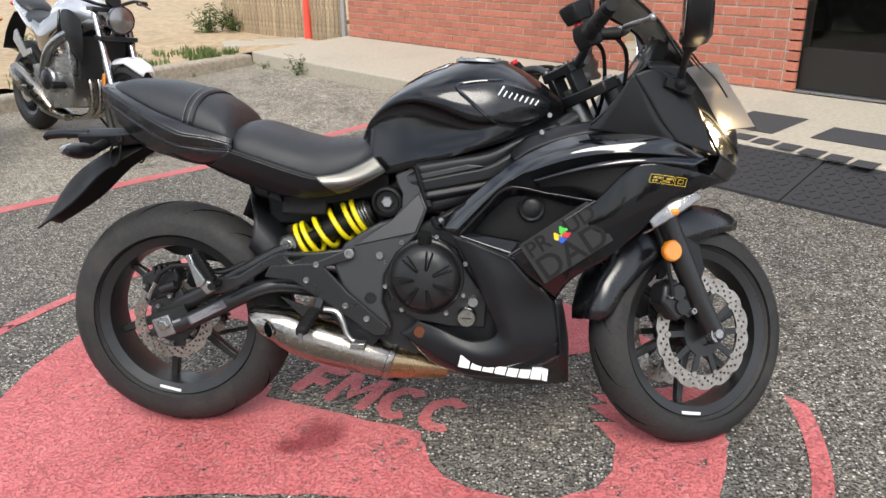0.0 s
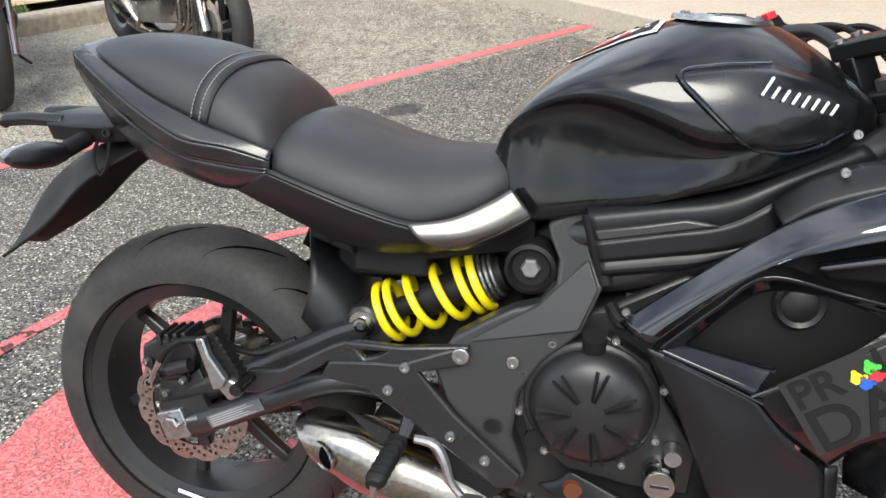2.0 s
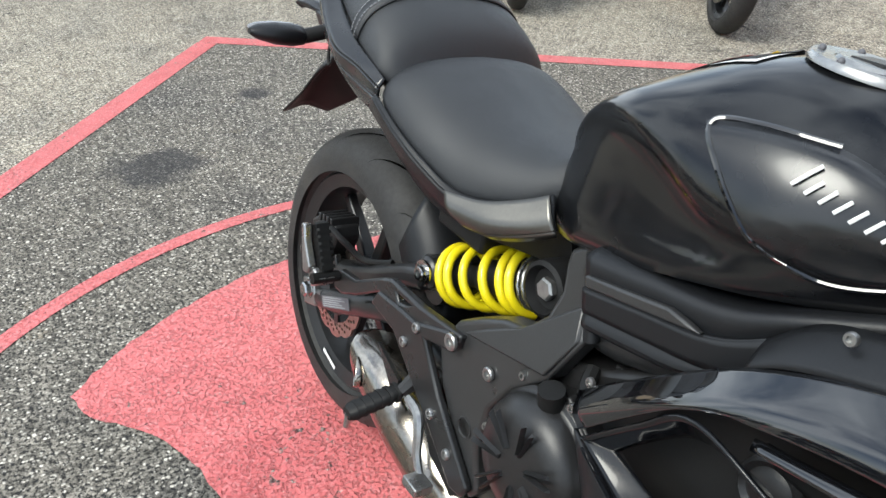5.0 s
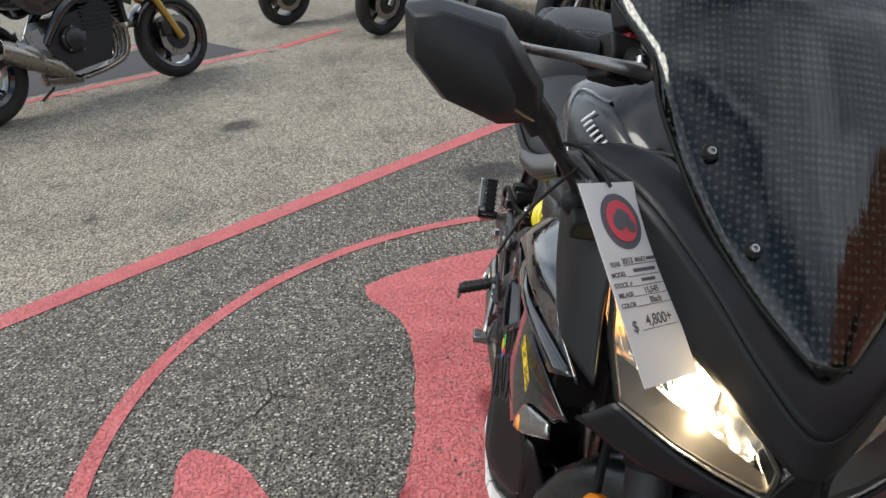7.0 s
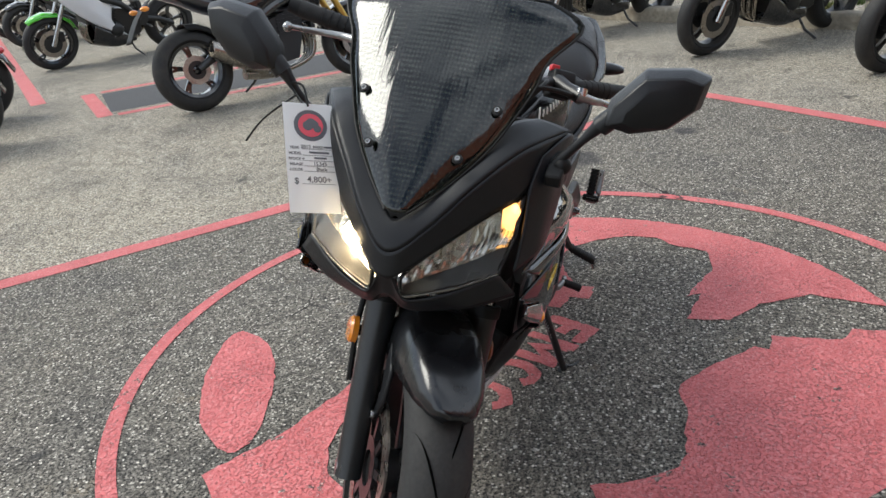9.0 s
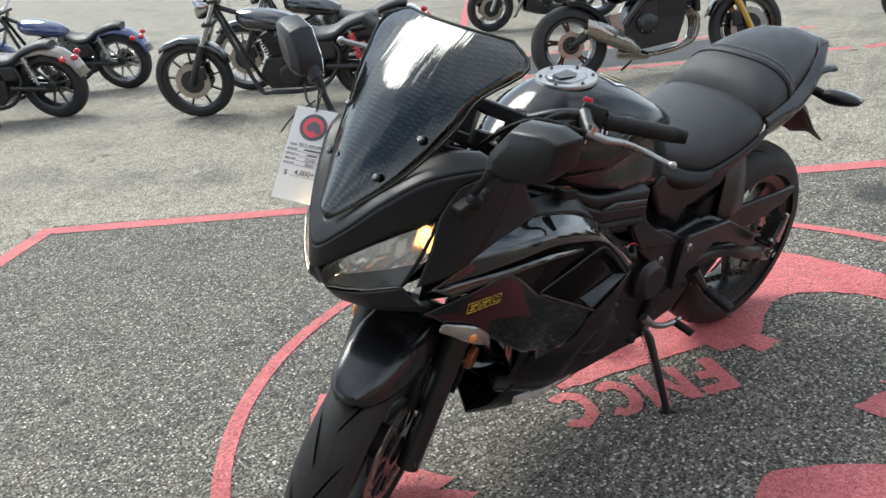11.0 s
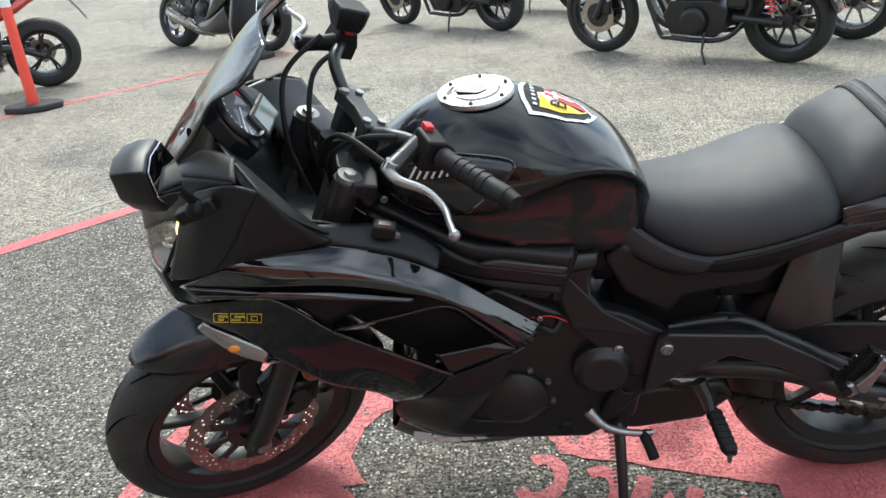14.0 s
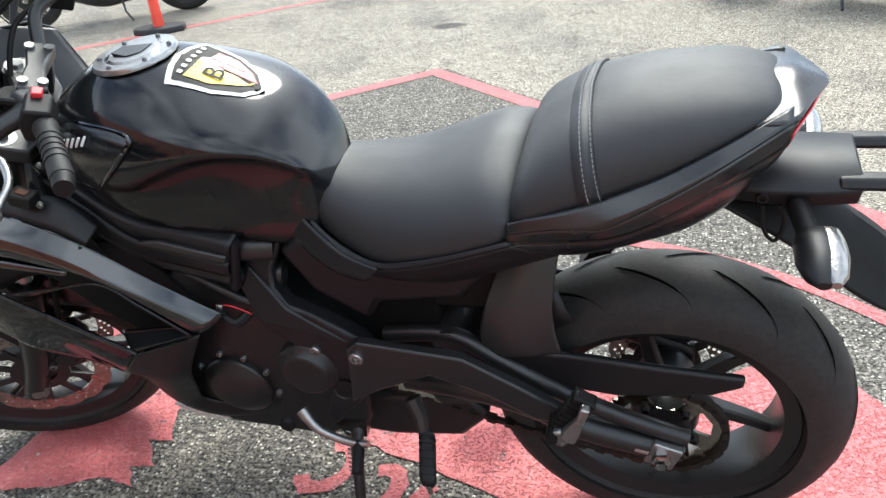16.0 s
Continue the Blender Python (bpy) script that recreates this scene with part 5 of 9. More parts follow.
P("pedal_pad", moved(box(-0.018, 0.018, -0.02, 0.012, -0.008, 0.008), Matrix.Translation((0.522, -0.205, 0.289))), M_ALU, "ribbed tip", bp_, bevel=0.002)
gl_ = P("gear_lever", tube([(0.63, 0.17, 0.365), (0.60, 0.185, 0.335), (0.56, 0.19, 0.318), (0.52, 0.195, 0.316), (0.50, 0.195, 0.318)], [0.013, 0.009, 0.008, 0.007, 0.007], 10, 20), M_ALU, "polished aluminium gear lever")
P("lever_rubber", tube([(0.52, 0.19, 0.314), (0.512, 0.225, 0.305), (0.508, 0.245, 0.298)], 0.011, 10), M_BLACK, "", gl_)

P("air_box", joined(box(0.36, 0.57, -0.025, 0.07, 0.45, 0.70), box(0.24, 0.37, -0.02, 0.08, 0.56, 0.70)), M_BLACK, "black air box under the seat", bevel=0.01)
# engine
en = P("engine", joined(rings([[(x, y, z) for x, z in ((0.52, 0.30), (0.50, 0.45), (0.56, 0.55), (0.70, 0.60), (0.80, 0.66), (0.90, 0.60), (0.88, 0.45), (0.90, 0.34), (0.84, 0.25), (0.62, 0.24))] for y in (-0.13, 0.13)]),
        ), M_ENGINE, "matte black twin cylinder engine", bevel=0.008)
each("cooling_fin", [box(0.72, 0.90, -0.118, 0.118, 0.50 + k * 0.022, 0.508 + k * 0.022) for k in range(7)], M_ENGINE, en)
CC = (0.685, 0, 0.458)
ec = P("clutch_cover", joined(lathe([(0.0001, -0.203), (0.045, -0.203), (0.070, -0.197), (0.084, -0.182), (0.088, -0.165), (0.098, -0.160), (0.098, -0.12), (0.0001, -0.12)], 56, CC), slab([(0.60, 0.53), (0.57, 0.46), (0.60, 0.385), (0.66, 0.345), (0.75, 0.33), (0.835, 0.33), (0.84, 0.40), (0.79, 0.47), (0.76, 0.53), (0.70, 0.565)], -0.158, -0.11)), M_ENGINE, "round black clutch cover with radial ribs", bevel=0.003)
each("cover_rib", [moved(joined(*[rings([[(e * 0.002 - 0.0022, 0.004, 0.024), (e * 0.002 + 0.0022, 0.004, 0.024), (e * 0.002, -0.0022, 0.026)], [(e * 0.0075 - 0.0026, 0.004, 0.074), (e * 0.0075 + 0.0026, 0.004, 0.074), (e * 0.0075, -0.0030, 0.072)]]) for e in (-1, 1)]), Matrix.Translation((CC[0], -0.2035, CC[2])) @ Matrix.Rotation(2 * math.pi * k / 7 + 0.2, 4, "Y") @ Matrix.Rotation(radians(7), 4, "X")) for k in range(7)], M_ENGINE, ec)
each("cover_bolt", [bolt((CC[0] + 0.106 * math.cos(a), -0.158, CC[2] + 0.106 * math.sin(a)), 0.0065, -1, 0.008) for a in (radians(d) for d in (20, 75, 125, 160, 195, 235, 300, 335))], M_ALU, ec)
P("oil_cap", lathe([(0.0001, -0.203), (0.021, -0.203), (0.024, -0.199), (0.024, -0.15), (0.0001, -0.15)], 32, (0.791, 0, 0.365)), M_CHROME, "bright aluminium oil cap", ec)
P("cap_slot", box(0.778, 0.804, -0.2045, -0.2025, 0.363, 0.367), M_ENGINE, "", ec)
P("plug", lathe([(0.0001, -0.188), (0.012, -0.188), (0.013, -0.16), (0.0001, -0.15)], 20, (0.806, 0, 0.402)), M_ALU, "small bright plug", ec)
P("oil_sight", lathe([(0.0001, -0.162), (0.017, -0.162), (0.018, -0.15), (0.0001, -0.14)], 20, (0.61, 0, 0.385)), M_BLACK, "", ec)
P("filler", joined(tube([(0.683, -0.165, 0.545), (0.683, -0.172, 0.568)], 0.017, 14), tube([(0.683, -0.165, 0.51), (0.683, -0.17, 0.55)], 0.011, 10)), M_BLACK, "", ec)
gc = P("generator_cover", joined(lathe([(0.0001, 0.158), (0.04, 0.158), (0.055, 0.15), (0.070, 0.14), (0.075, 0.10), (0.0001, 0.10)], 40, (0.775, 0, 0.375)), lathe([(0.0001, 0.168), (0.044, 0.168), (0.05, 0.158), (0.06, 0.15), (0.06, 0.12), (0.0001, 0.12)], 40, (0.598, 0, 0.455))), M_ENGINE, "black generator and sprocket covers", bevel=0.003)
each("cover_bolt", [bolt((0.775 + 0.082 * math.cos(a), 0.13, 0.375 + 0.082 * math.sin(a)), 0.006, 1, 0.008) for a in (radians(d) for d in (80, 115, 150, 190, 30))], M_ALU, gc)
each("hose", [tube([(0.70, -0.13, 0.60), (0.72, -0.155, 0.585), (0.75, -0.15, 0.60)], 0.010, 8, 12), tube([(0.68, 0.14, 0.58), (0.70, 0.16, 0.57), (0.735, 0.15, 0.59)], 0.009, 8, 12)], M_BLACK, bike)
both("opening_backing", lambda: slab([(0.765, 0.545), (0.83, 0.66), (0.90, 0.72), (1.06, 0.70), (1.11, 0.66), (1.0, 0.55), (0.90, 0.49)], 0.130, 0.136), M_BLACK, "black panel behind the side opening")
P("radiator", box(0.93, 0.965, -0.125, 0.125, 0.45, 0.72), M_RADIATOR, "black radiator core", bevel=0.004)
P("horn", lathe([(0.0001, -0.150), (0.018, -0.150), (0.024, -0.146), (0.03, -0.15), (0.034, -0.145), (0.034, -0.12), (0.0001, -0.12)], 32, (0.945, 0, 0.635)), M_ENGINE, "round dark cap behind the side opening")
each("header_pipe", [tube([(0.90, y, 0.50), (0.97, y, 0.43), (0.96, y * 0.8, 0.30), (0.86, y * 0.5 - 0.02, 0.205), (0.72, -0.09, 0.20)], 0.019, 12, 24) for y in (-0.05, 0.05)], M_STEEL, bike, "steel exhaust header")

# exhaust
P("collector_box", rings([[(x, y, z) for x, z in ((0.30, 0.29), (0.33, 0.335), (0.56, 0.32), (0.66, 0.27), (0.64, 0.215), (0.50, 0.205), (0.36, 0.225))] for y in (-0.07, 0.085)]), M_ENGINE, "dark exhaust collector box under the engine", bevel=0.012, seg=3)


def hexring(c, ry, rz, tilt=0.0):
    return [(c[0] + tilt * math.sin(a) * rz, c[1] + ry * math.cos(a), c[2] + rz * math.sin(a)) for a in (radians(d) for d in (0, 40, 75, 105, 140, 180, 220, 255, 285, 320))]


def can(c, ry, rz, tilt=0.35, n=32):
    """A rounded cross-section of the silencer."""
    row = []
    for i in range(n):
        a = 2 * math.pi * i / n
        ca, sa = math.cos(a), math.sin(a)
        row.append((c[0] + tilt * sa * rz, c[1] + ry * math.copysign(abs(ca) ** 0.85, ca), c[2] + rz * math.copysign(abs(sa) ** 0.85, sa)))
    return row


mf = P("muffler", rings([can(c, ry, rz) for c, ry, rz in (((0.597, -0.115, 0.221), 0.053, 0.043), ((0.55, -0.12, 0.235), 0.057, 0.047), ((0.50, -0.125, 0.250), 0.059, 0.050), ((0.45, -0.128, 0.262), 0.060, 0.053), ((0.40, -0.13, 0.275), 0.060, 0.054), ((0.35, -0.133, 0.293), 0.058, 0.053), ((0.320, -0.135, 0.306), 0.056, 0.052))] + [can((0.268, -0.139, 0.318), 0.052, 0.046, -0.55), can((0.252, -0.141, 0.318), 0.046, 0.038, -0.80), can((0.258, -0.141, 0.316), 0.040, 0.032, -0.80)]), M_STEEL, "short brushed steel underbelly muffler", sharp=50)
P("front_cone", rings([can(c, ry, rz) for c, ry, rz in (((0.74, -0.09, 0.195), 0.026, 0.026), ((0.70, -0.094, 0.202), 0.035, 0.030), ((0.65, -0.104, 0.211), 0.046, 0.038), ((0.598, -0.115, 0.221), 0.052, 0.042))]), M_HEAT, "heat-tinted steel cone", mf, sharp=50)
each("muffler_band", [rings([can(c, ry, rz) for c, ry, rz in (((x + 0.009, -0.115, z - 0.002), 0.0545, 0.0445), ((x + 0.006, -0.115, z - 0.0015), 0.0575, 0.0475), ((x - 0.006, -0.1165, z + 0.0015), 0.0575, 0.0475), ((x - 0.009, -0.1165, z + 0.002), 0.0545, 0.0445))]) for x, z in ((0.590, 0.223), (0.445, 0.263))], M_STEEL, mf, sharp=50)
P("tail_pipe", moved(ball((0, 0, 0), 0.027, 1.0, 0.42, 0.70, 20), Matrix.Translation((0.280, -0.181, 0.318)) @ Matrix.Rotation(radians(-28), 4, "Z") @ Matrix.Rotation(radians(38), 4, "Y")), M_GROOVE, "dark tailpipe mouth", mf)
P("tail_rim", moved(lathe([(0.0235, 0.0), (0.0265, -0.004), (0.0285, 0.0), (0.0265, 0.006)], 28, (0, 0, 0), True), Matrix.Translation((0.280, -0.188, 0.318)) @ Matrix.Rotation(radians(-28), 4, "Z") @ Matrix.Rotation(radians(38), 4, "Y") @ Matrix.Diagonal((1, 1, 0.70, 1))), M_STEEL, "", mf)
P("exhaust_plate", slab([(0.318, 0.40), (0.39, 0.375), (0.40, 0.345), (0.37, 0.352)], -0.182, -0.176), M_SATIN, "", mf)

# kickstand
ks = P("kickstand", tube([(0.555, 0.12, 0.27), (0.555, 0.15, 0.25), (0.553, 0.205, 0.13), (0.552, 0.245, 0.045)], [0.012, 0.012, 0.011, 0.010], 10), M_SATIN, "black steel kickstand, folded out")
P("foot", joined(flat([(0.552 + 0.022 * math.cos(a), 0.246 + 0.018 * math.sin(a)) for a in (2 * math.pi * k / 10 for k in range(10))], 0.034, 0.042)), M_SATIN, "", ks)
P("tang", tube([(0.555, 0.225, 0.06), (0.53, 0.262, 0.046), (0.50, 0.28, 0.048)], 0.005, 8, 10), M_SATIN, "", ks)
sp = [Vector((0.573, 0.135, 0.265)).lerp(Vector((0.566, 0.195, 0.155)), i / 80) + Vector((0.006 * math.cos(i * 1.1), 0, 0.006 * math.sin(i * 1.1))) for i in range(81)]
P("return_spring", tube(sp, 0.0014, 5), M_ALU, "", ks)
P("bracket", slab([(0.53, 0.30), (0.60, 0.30), (0.585, 0.25), (0.54, 0.25)], 0.105, 0.13), M_SATIN, "", ks)

# tank: stations of (x, top, shoulder z, shoulder y, knee z, knee y, foot z, foot y)
TK = ((0.505, 0.795, 0.780, 0.050, 0.765, 0.060, 0.735, 0.060), (0.53, 0.850, 0.835, 0.085, 0.79, 0.090, 0.722, 0.095), (0.58, 0.908, 0.878, 0.118, 0.80, 0.110, 0.716, 0.112),
      (0.65, 0.952, 0.896, 0.150, 0.81, 0.126, 0.735, 0.128), (0.72, 0.985, 0.882, 0.164, 0.81, 0.134, 0.752, 0.138), (0.79, 1.002, 0.858, 0.165, 0.815, 0.145, 0.775, 0.146), (0.85, 1.000, 0.858, 0.156, 0.825, 0.148, 0.792, 0.140),
      (0.91, 0.978, 0.880, 0.130, 0.85, 0.126, 0.81, 0.118), (0.97, 0.940, 0.885, 0.095, 0.86, 0.095, 0.83, 0.09), (1.02, 0.900, 0.875, 0.05, 0.865, 0.05, 0.845, 0.045))
cols = [spline([(s[k], 0, 0) for s in TK], 46) for k in range(8)]


def tank_ring(i, grow=0.0):
    x, t, sz, sy, kz, ky, fz, fy = (c[i].x for c in cols)
    half = spline([(0, 0, t), (0, sy * 0.30, t - (t - sz) * 0.05), (0, sy * 0.62, t - (t - sz) * 0.24), (0, sy * 0.90, t - (t - sz) * 0.56), (0, sy, sz), (0, sy * 0.30 + ky * 0.70 - 0.006, sz - 0.020), (0, ky - 0.004, kz), (0, fy, fz), (0, fy * 0.8, fz - 0.006)], 26)
    pts = [Vector((x, p.y + grow * (1 if p.y > 0 else 0), p.z + grow * 0.5)) for p in half]
    return pts + [Vector((p.x, -p.y, p.z)) for p in reversed(pts[1:])]


P("fuel_tank", rings([tank_ring(i) for i in range(46)]), M_TANK, "satin gloss black fuel tank with knee recesses", sharp=60)


def tank_side(x, z):
    """The tank's half width at a height of its flank."""
    u = (x - cols[0][0].x) / (cols[0][-1].x - cols[0][0].x) * 45
    i = min(range(46), key=lambda k: abs(cols[0][k].x - x))
    i2 = min(i + 1, 45) if x > cols[0][i].x else max(i - 1, 0)
    found = []
    for k in (i, i2):
        ring = tank_ring(k)[:26]
        y = max((p.y for p in ring), default=0)
        for p, q in zip(ring, ring[1:]):
            if p.z >= z >= q.z and p.z > q.z:
                y = p.y + (q.y - p.y) * (p.z - z) / (p.z - q.z)
                break
        else:
            y = 0 if z > ring[0].z else ring[-1].y
        found.append(y)
    if i2 == i:
        return found[0]
    f = abs(x - cols[0][i].x) / abs(cols[0][i2].x - cols[0][i].x)
    return found[0] + (found[1] - found[0]) * min(f, 1)


UP_E = ((0.752, 0.927), (0.80, 0.938), (0.868, 0.942), (0.93, 0.925), (0.985, 0.898))
LO_E = ((0.850, 0.843), (0.875, 0.837), (0.90, 0.834), (0.935, 0.842), (0.985, 0.866))


def tank_panel():
    rows = []
    a, b = spline([(x, 0, z) for x, z in UP_E], 26), spline([(x, 0, z) for x, z in LO_E], 26)
    for k, (p, q) in enumerate(zip(a, b)):
        rows.append([])
        for j in range(9):
            m = p.lerp(q, j / 8)
            e = 0.003 + 0.0025 * (1 - (2 * j / 8 - 1) ** 2) * min(1, k / 12)
            rows[-1].append((m.x, tank_side(m.x, m.z) + e, m.z))
    return rings(rows, False, False)


both("tank_panel", tank_panel, M_TAIL, "gloss black tank side panel", solid=0.006, sharp=60)


def panel_edge():
    rim = spline([(0.868, 0, 0.944), (0.80, 0, 0.940), (0.758, 0, 0.928), (0.790, 0, 0.893), (0.846, 0, 0.846), (0.875, 0, 0.836), (0.905, 0, 0.833), (0.94, 0, 0.843), (0.983, 0, 0.865)], 60)
    return tube([(p.x, tank_side(p.x, p.z) + 0.004, p.z) for p in rim], 0.0034, 8)


both("panel_edge", panel_edge, M_BLADE, "polished raised lip round the tank panel")
for sgn in (-1, 1):
    # slanting white script mark as plain bars
    st = []
    for k in range(8):
        h = 0.021 if k == 0 else 0.013
        x, z, f = (0.857 + 0.0128 * k, 0.908 - 0.0034 * k, 1) if sgn < 0 else (0.934 - 0.0128 * k, 0.902 + 0.0026 * k, -1)
        st.append([(x, z), (x + f * 0.31 * h, z + 0.5 * h), (x + f * 0.62 * h, z + h)])
    each("script_mark", [tube([(x, sgn * (tank_side(x, z) + 0.0125), z) for x, z in q], 0.0020, 6) for q in st], M_WHITE, bike, "white bar of the script mark")
cap = P("fuel_cap", moved(lathe([(0.0001, 0.010), (0.040, 0.010), (0.044, 0.006), (0.044, 0.0), (0.0001, 0.0)], 48), Matrix.Translation((0.812, 0, 0.9915)) @ Matrix.Rotation(radians(3), 4, "Y") @ Matrix.Rotation(radians(90), 4, "X")), M_ALU, "round locking fuel cap")
P("cap_ring", moved(lathe([(0.044, 0.007), (0.066, 0.008), (0.069, 0.004), (0.069, 0.0), (0.044, 0.0)], 48), Matrix.Translation((0.812, 0, 0.9915)) @ Matrix.Rotation(radians(3), 4, "Y") @ Matrix.Rotation(radians(90), 4, "X")), M_ALU, "brushed ring", cap)
P("cap_flap", flat([(0.79, -0.02), (0.84, -0.014), (0.846, 0.012), (0.81, 0.024), (0.792, 0.012)], 1.001, 1.004), M_SATIN, "", cap)
each("cap_bolt", [ball((0.812 + 0.057 * math.cos(a), 0.057 * math.sin(a), 1.0 - 0.003 * math.cos(a)), 0.004) for a in (radians(20 + 60 * k) for k in range(6))], M_INK, cap)
# shield sticker on the tank's rear slope


def tank_top(x, y):
    i = min(range(46), key=lambda k: abs(cols[0][k].x - x))
    ring = tank_ring(i)[:20]
    j = min(range(len(ring)), key=lambda k: abs(ring[k].y - abs(y)))
    k = min(j + 1, len(ring) - 1) if ring[j].y < abs(y) else max(j - 1, 0)
    if abs(ring[k].y - ring[j].y) < 1e-6:
        return ring[j].z
    f = (abs(y) - ring[j].y) / (ring[k].y - ring[j].y)
    f0 = cols[0][i].x
    i2 = min(i + 1, 45) if x > f0 else max(i - 1, 0)
    z = ring[j].z + (ring[k].z - ring[j].z) * f
    if i2 != i:
        r2 = tank_ring(i2)[:20]
        z2 = r2[j].z + (r2[k].z - r2[j].z) * f
        z += (z2 - z) * abs(x - f0) / abs(cols[0][i2].x - f0)
    return z


def on_tank(outline, lift):
    """A patch that follows the tank's top; outline in x, y."""
    bm = painted(outline, 0)
    bmesh.ops.subdivide_edges(bm, edges=bm.edges[:], cuts=2, use_grid_fill=True)
    for v in bm.verts:
        v.co.z = tank_top(v.co.x, v.co.y) + lift
    return bm


SH = [(0.725, -0.068), (0.735, -0.03), (0.737, 0), (0.735, 0.03), (0.725, 0.068), (0.66, 0.058), (0.62, 0.035), (0.60, 0.0), (0.62, -0.035), (0.66, -0.058)]
stk = P("shield_sticker", on_tank(SH, 0.0022), M_WHITE, "shield sticker with yellow and red fields", sharp=180)
P("field_black", on_tank([(0.667 + (x - 0.667) * 0.88, y * 0.86) for x, y in SH], 0.0032), M_BLACK, "", stk, sharp=180)
P("field_yellow", on_tank([(0.70, 0.0), (0.705, 0.045), (0.668, 0.042), (0.635, 0.02), (0.615, 0.0), (0.65, 0.0)], 0.0042), M_LINEYELLOW, "", stk, sharp=180)
P("field_red", on_tank([(0.69, -0.004), (0.69, -0.042), (0.66, -0.042), (0.63, -0.024), (0.615, -0.004)], 0.0042), M_REDVINYL, "", stk, sharp=180)
P("field_cross", joined(on_tank([(0.675, -0.006), (0.675, -0.04), (0.667, -0.04), (0.667, -0.006)], 0.0050), on_tank([(0.69, -0.02), (0.69, -0.027), (0.64, -0.027), (0.64, -0.02)], 0.0052)), M_WHITE, "", stk, sharp=180)
P("letter_b", moved(words("B", 0.045, Matrix.Rotation(radians(-90), 4, "Z"), 0.0003), Matrix.Translation((0.668, 0.018, tank_top(0.668, 0.018) + 0.007)) @ Matrix.Rotation(radians(-24), 4, "Y") @ Matrix.Rotation(radians(-7), 4, "X")), M_BLACK, "", stk)
P("team_word", joined(*[on_tank([(0.716, -0.042 + 0.0155 * k), (0.716, -0.035 + 0.0155 * k), (0.709, -0.035 + 0.0155 * k), (0.709, -0.042 + 0.0155 * k)], 0.0046) for k in range(6)]), M_WHITE, "", stk, sharp=180)

AFT_Y = -0.012


def both_aft(name, make, m, label="", **kw):
    """A mirrored pair about the tail's own middle plane."""
    for bm in (make(), mirror(make())):
        P(name, moved(bm, Matrix.Translation((0, AFT_Y, 0))), m, label, **kw)


# seats: stations of (x, top z, half width, edge z)
def seat_skin(st, n=30, m=17, drop=0.02):
    c = [spline([(s[k], 0, 0) for s in st], n) for k in range(4)]
    rows = []
    for i in range(n):
        x, t, hw, e = (q[i].x for q in c)
        half = spline([(x, 0, t), (x, hw * 0.4, t - (t - e) * 0.06), (x, hw * 0.72, t - (t - e) * 0.25), (x, hw * 0.93, t - (t - e) * 0.58), (x, hw, e), (x, hw * 0.93, e - drop)], m)
        rows.append([Vector((p.x, p.y + AFT_Y, p.z)) for p in half] + [Vector((p.x, -p.y + AFT_Y, p.z)) for p in reversed(half[1:])])
    return rows


RS = ((0.192, 0.800, 0.120, 0.785), (0.203, 0.832, 0.160, 0.774), (0.245, 0.842, 0.170, 0.758), (0.30, 0.826, 0.171, 0.742), (0.36, 0.808, 0.163, 0.722), (0.42, 0.798, 0.148, 0.708), (0.485, 0.798, 0.120, 0.722), (0.525, 0.802, 0.098, 0.742), (0.548, 0.794, 0.075, 0.757))
PS = ((-0.150, 0.922, 0.050, 0.916), (-0.132, 0.936, 0.082, 0.915), (-0.085, 0.946, 0.112, 0.899), (-0.02, 0.945, 0.134, 0.870), (0.04, 0.937, 0.147, 0.850), (0.10, 0.920, 0.158, 0.830), (0.15, 0.897, 0.162, 0.814), (0.185, 0.866, 0.160, 0.802), (0.206, 0.822, 0.140, 0.790))
P("rider_seat", rings(seat_skin(RS)), M_VINYL, "black textured vinyl rider seat", sharp=70)
ps = P("passenger_seat", rings(seat_skin(PS)), M_VINYL, "black vinyl passenger seat", sharp=70)
rowsP = seat_skin(PS, 60)
cnt = len(rowsP[0])


def on_seat(x, j, lift):
    i = min(range(60), key=lambda k: abs(rowsP[k][0].x - x))
    i2 = min(max(i + (1 if (x > rowsP[i][0].x) == (rowsP[-1][0].x > rowsP[0][0].x) else -1), 0), 59)
    p = rowsP[i][j]
    if i2 != i:
        p = p.lerp(rowsP[i2][j], (x - p.x) / (rowsP[i2][j].x - p.x))
    a, b = rowsP[i][(j + 1) % cnt], rowsP[i][j - 1]
    nrm = Vector((0, b.z - a.z, a.y - b.y))
    if nrm.length < 1e-6:
        nrm = Vector((0, 0, 1))
    nrm.normalize()
    if nrm.z < 0 and abs(p.y) < 0.09:
        nrm = -nrm
    if nrm.y * p.y < 0:
        nrm = -nrm
    return Vector((x, p.y, p.z)) + nrm * lift


def strap_x(j, off):
    s = abs(j) / 13.0
    return 0.112 - 0.024 * s ** 1.4 + off


band, st1 = [], []
for off in (-0.014, 0.014):
    band.append([on_seat(strap_x(j, off), j % cnt, 0.0022) for j in range(-13, 14)])
P("strap", rings(band, False, False), M_VINYL, "stitched vinyl strap", ps, solid=0.003, sharp=180)
dashes = []
for off in (-0.012, 0.002):
    line_ = [on_seat(strap_x(j, off), j % cnt, 0.0044) for j in range(-13, 14)]
    fine = spline(line_, 150)
    for i in range(0, 148, 3):
        dashes.append(tube([fine[i], fine[i + 2]], 0.0009, 4))
P("stitching", joined(*dashes), M_STITCH, "pale grey stitching", ps)

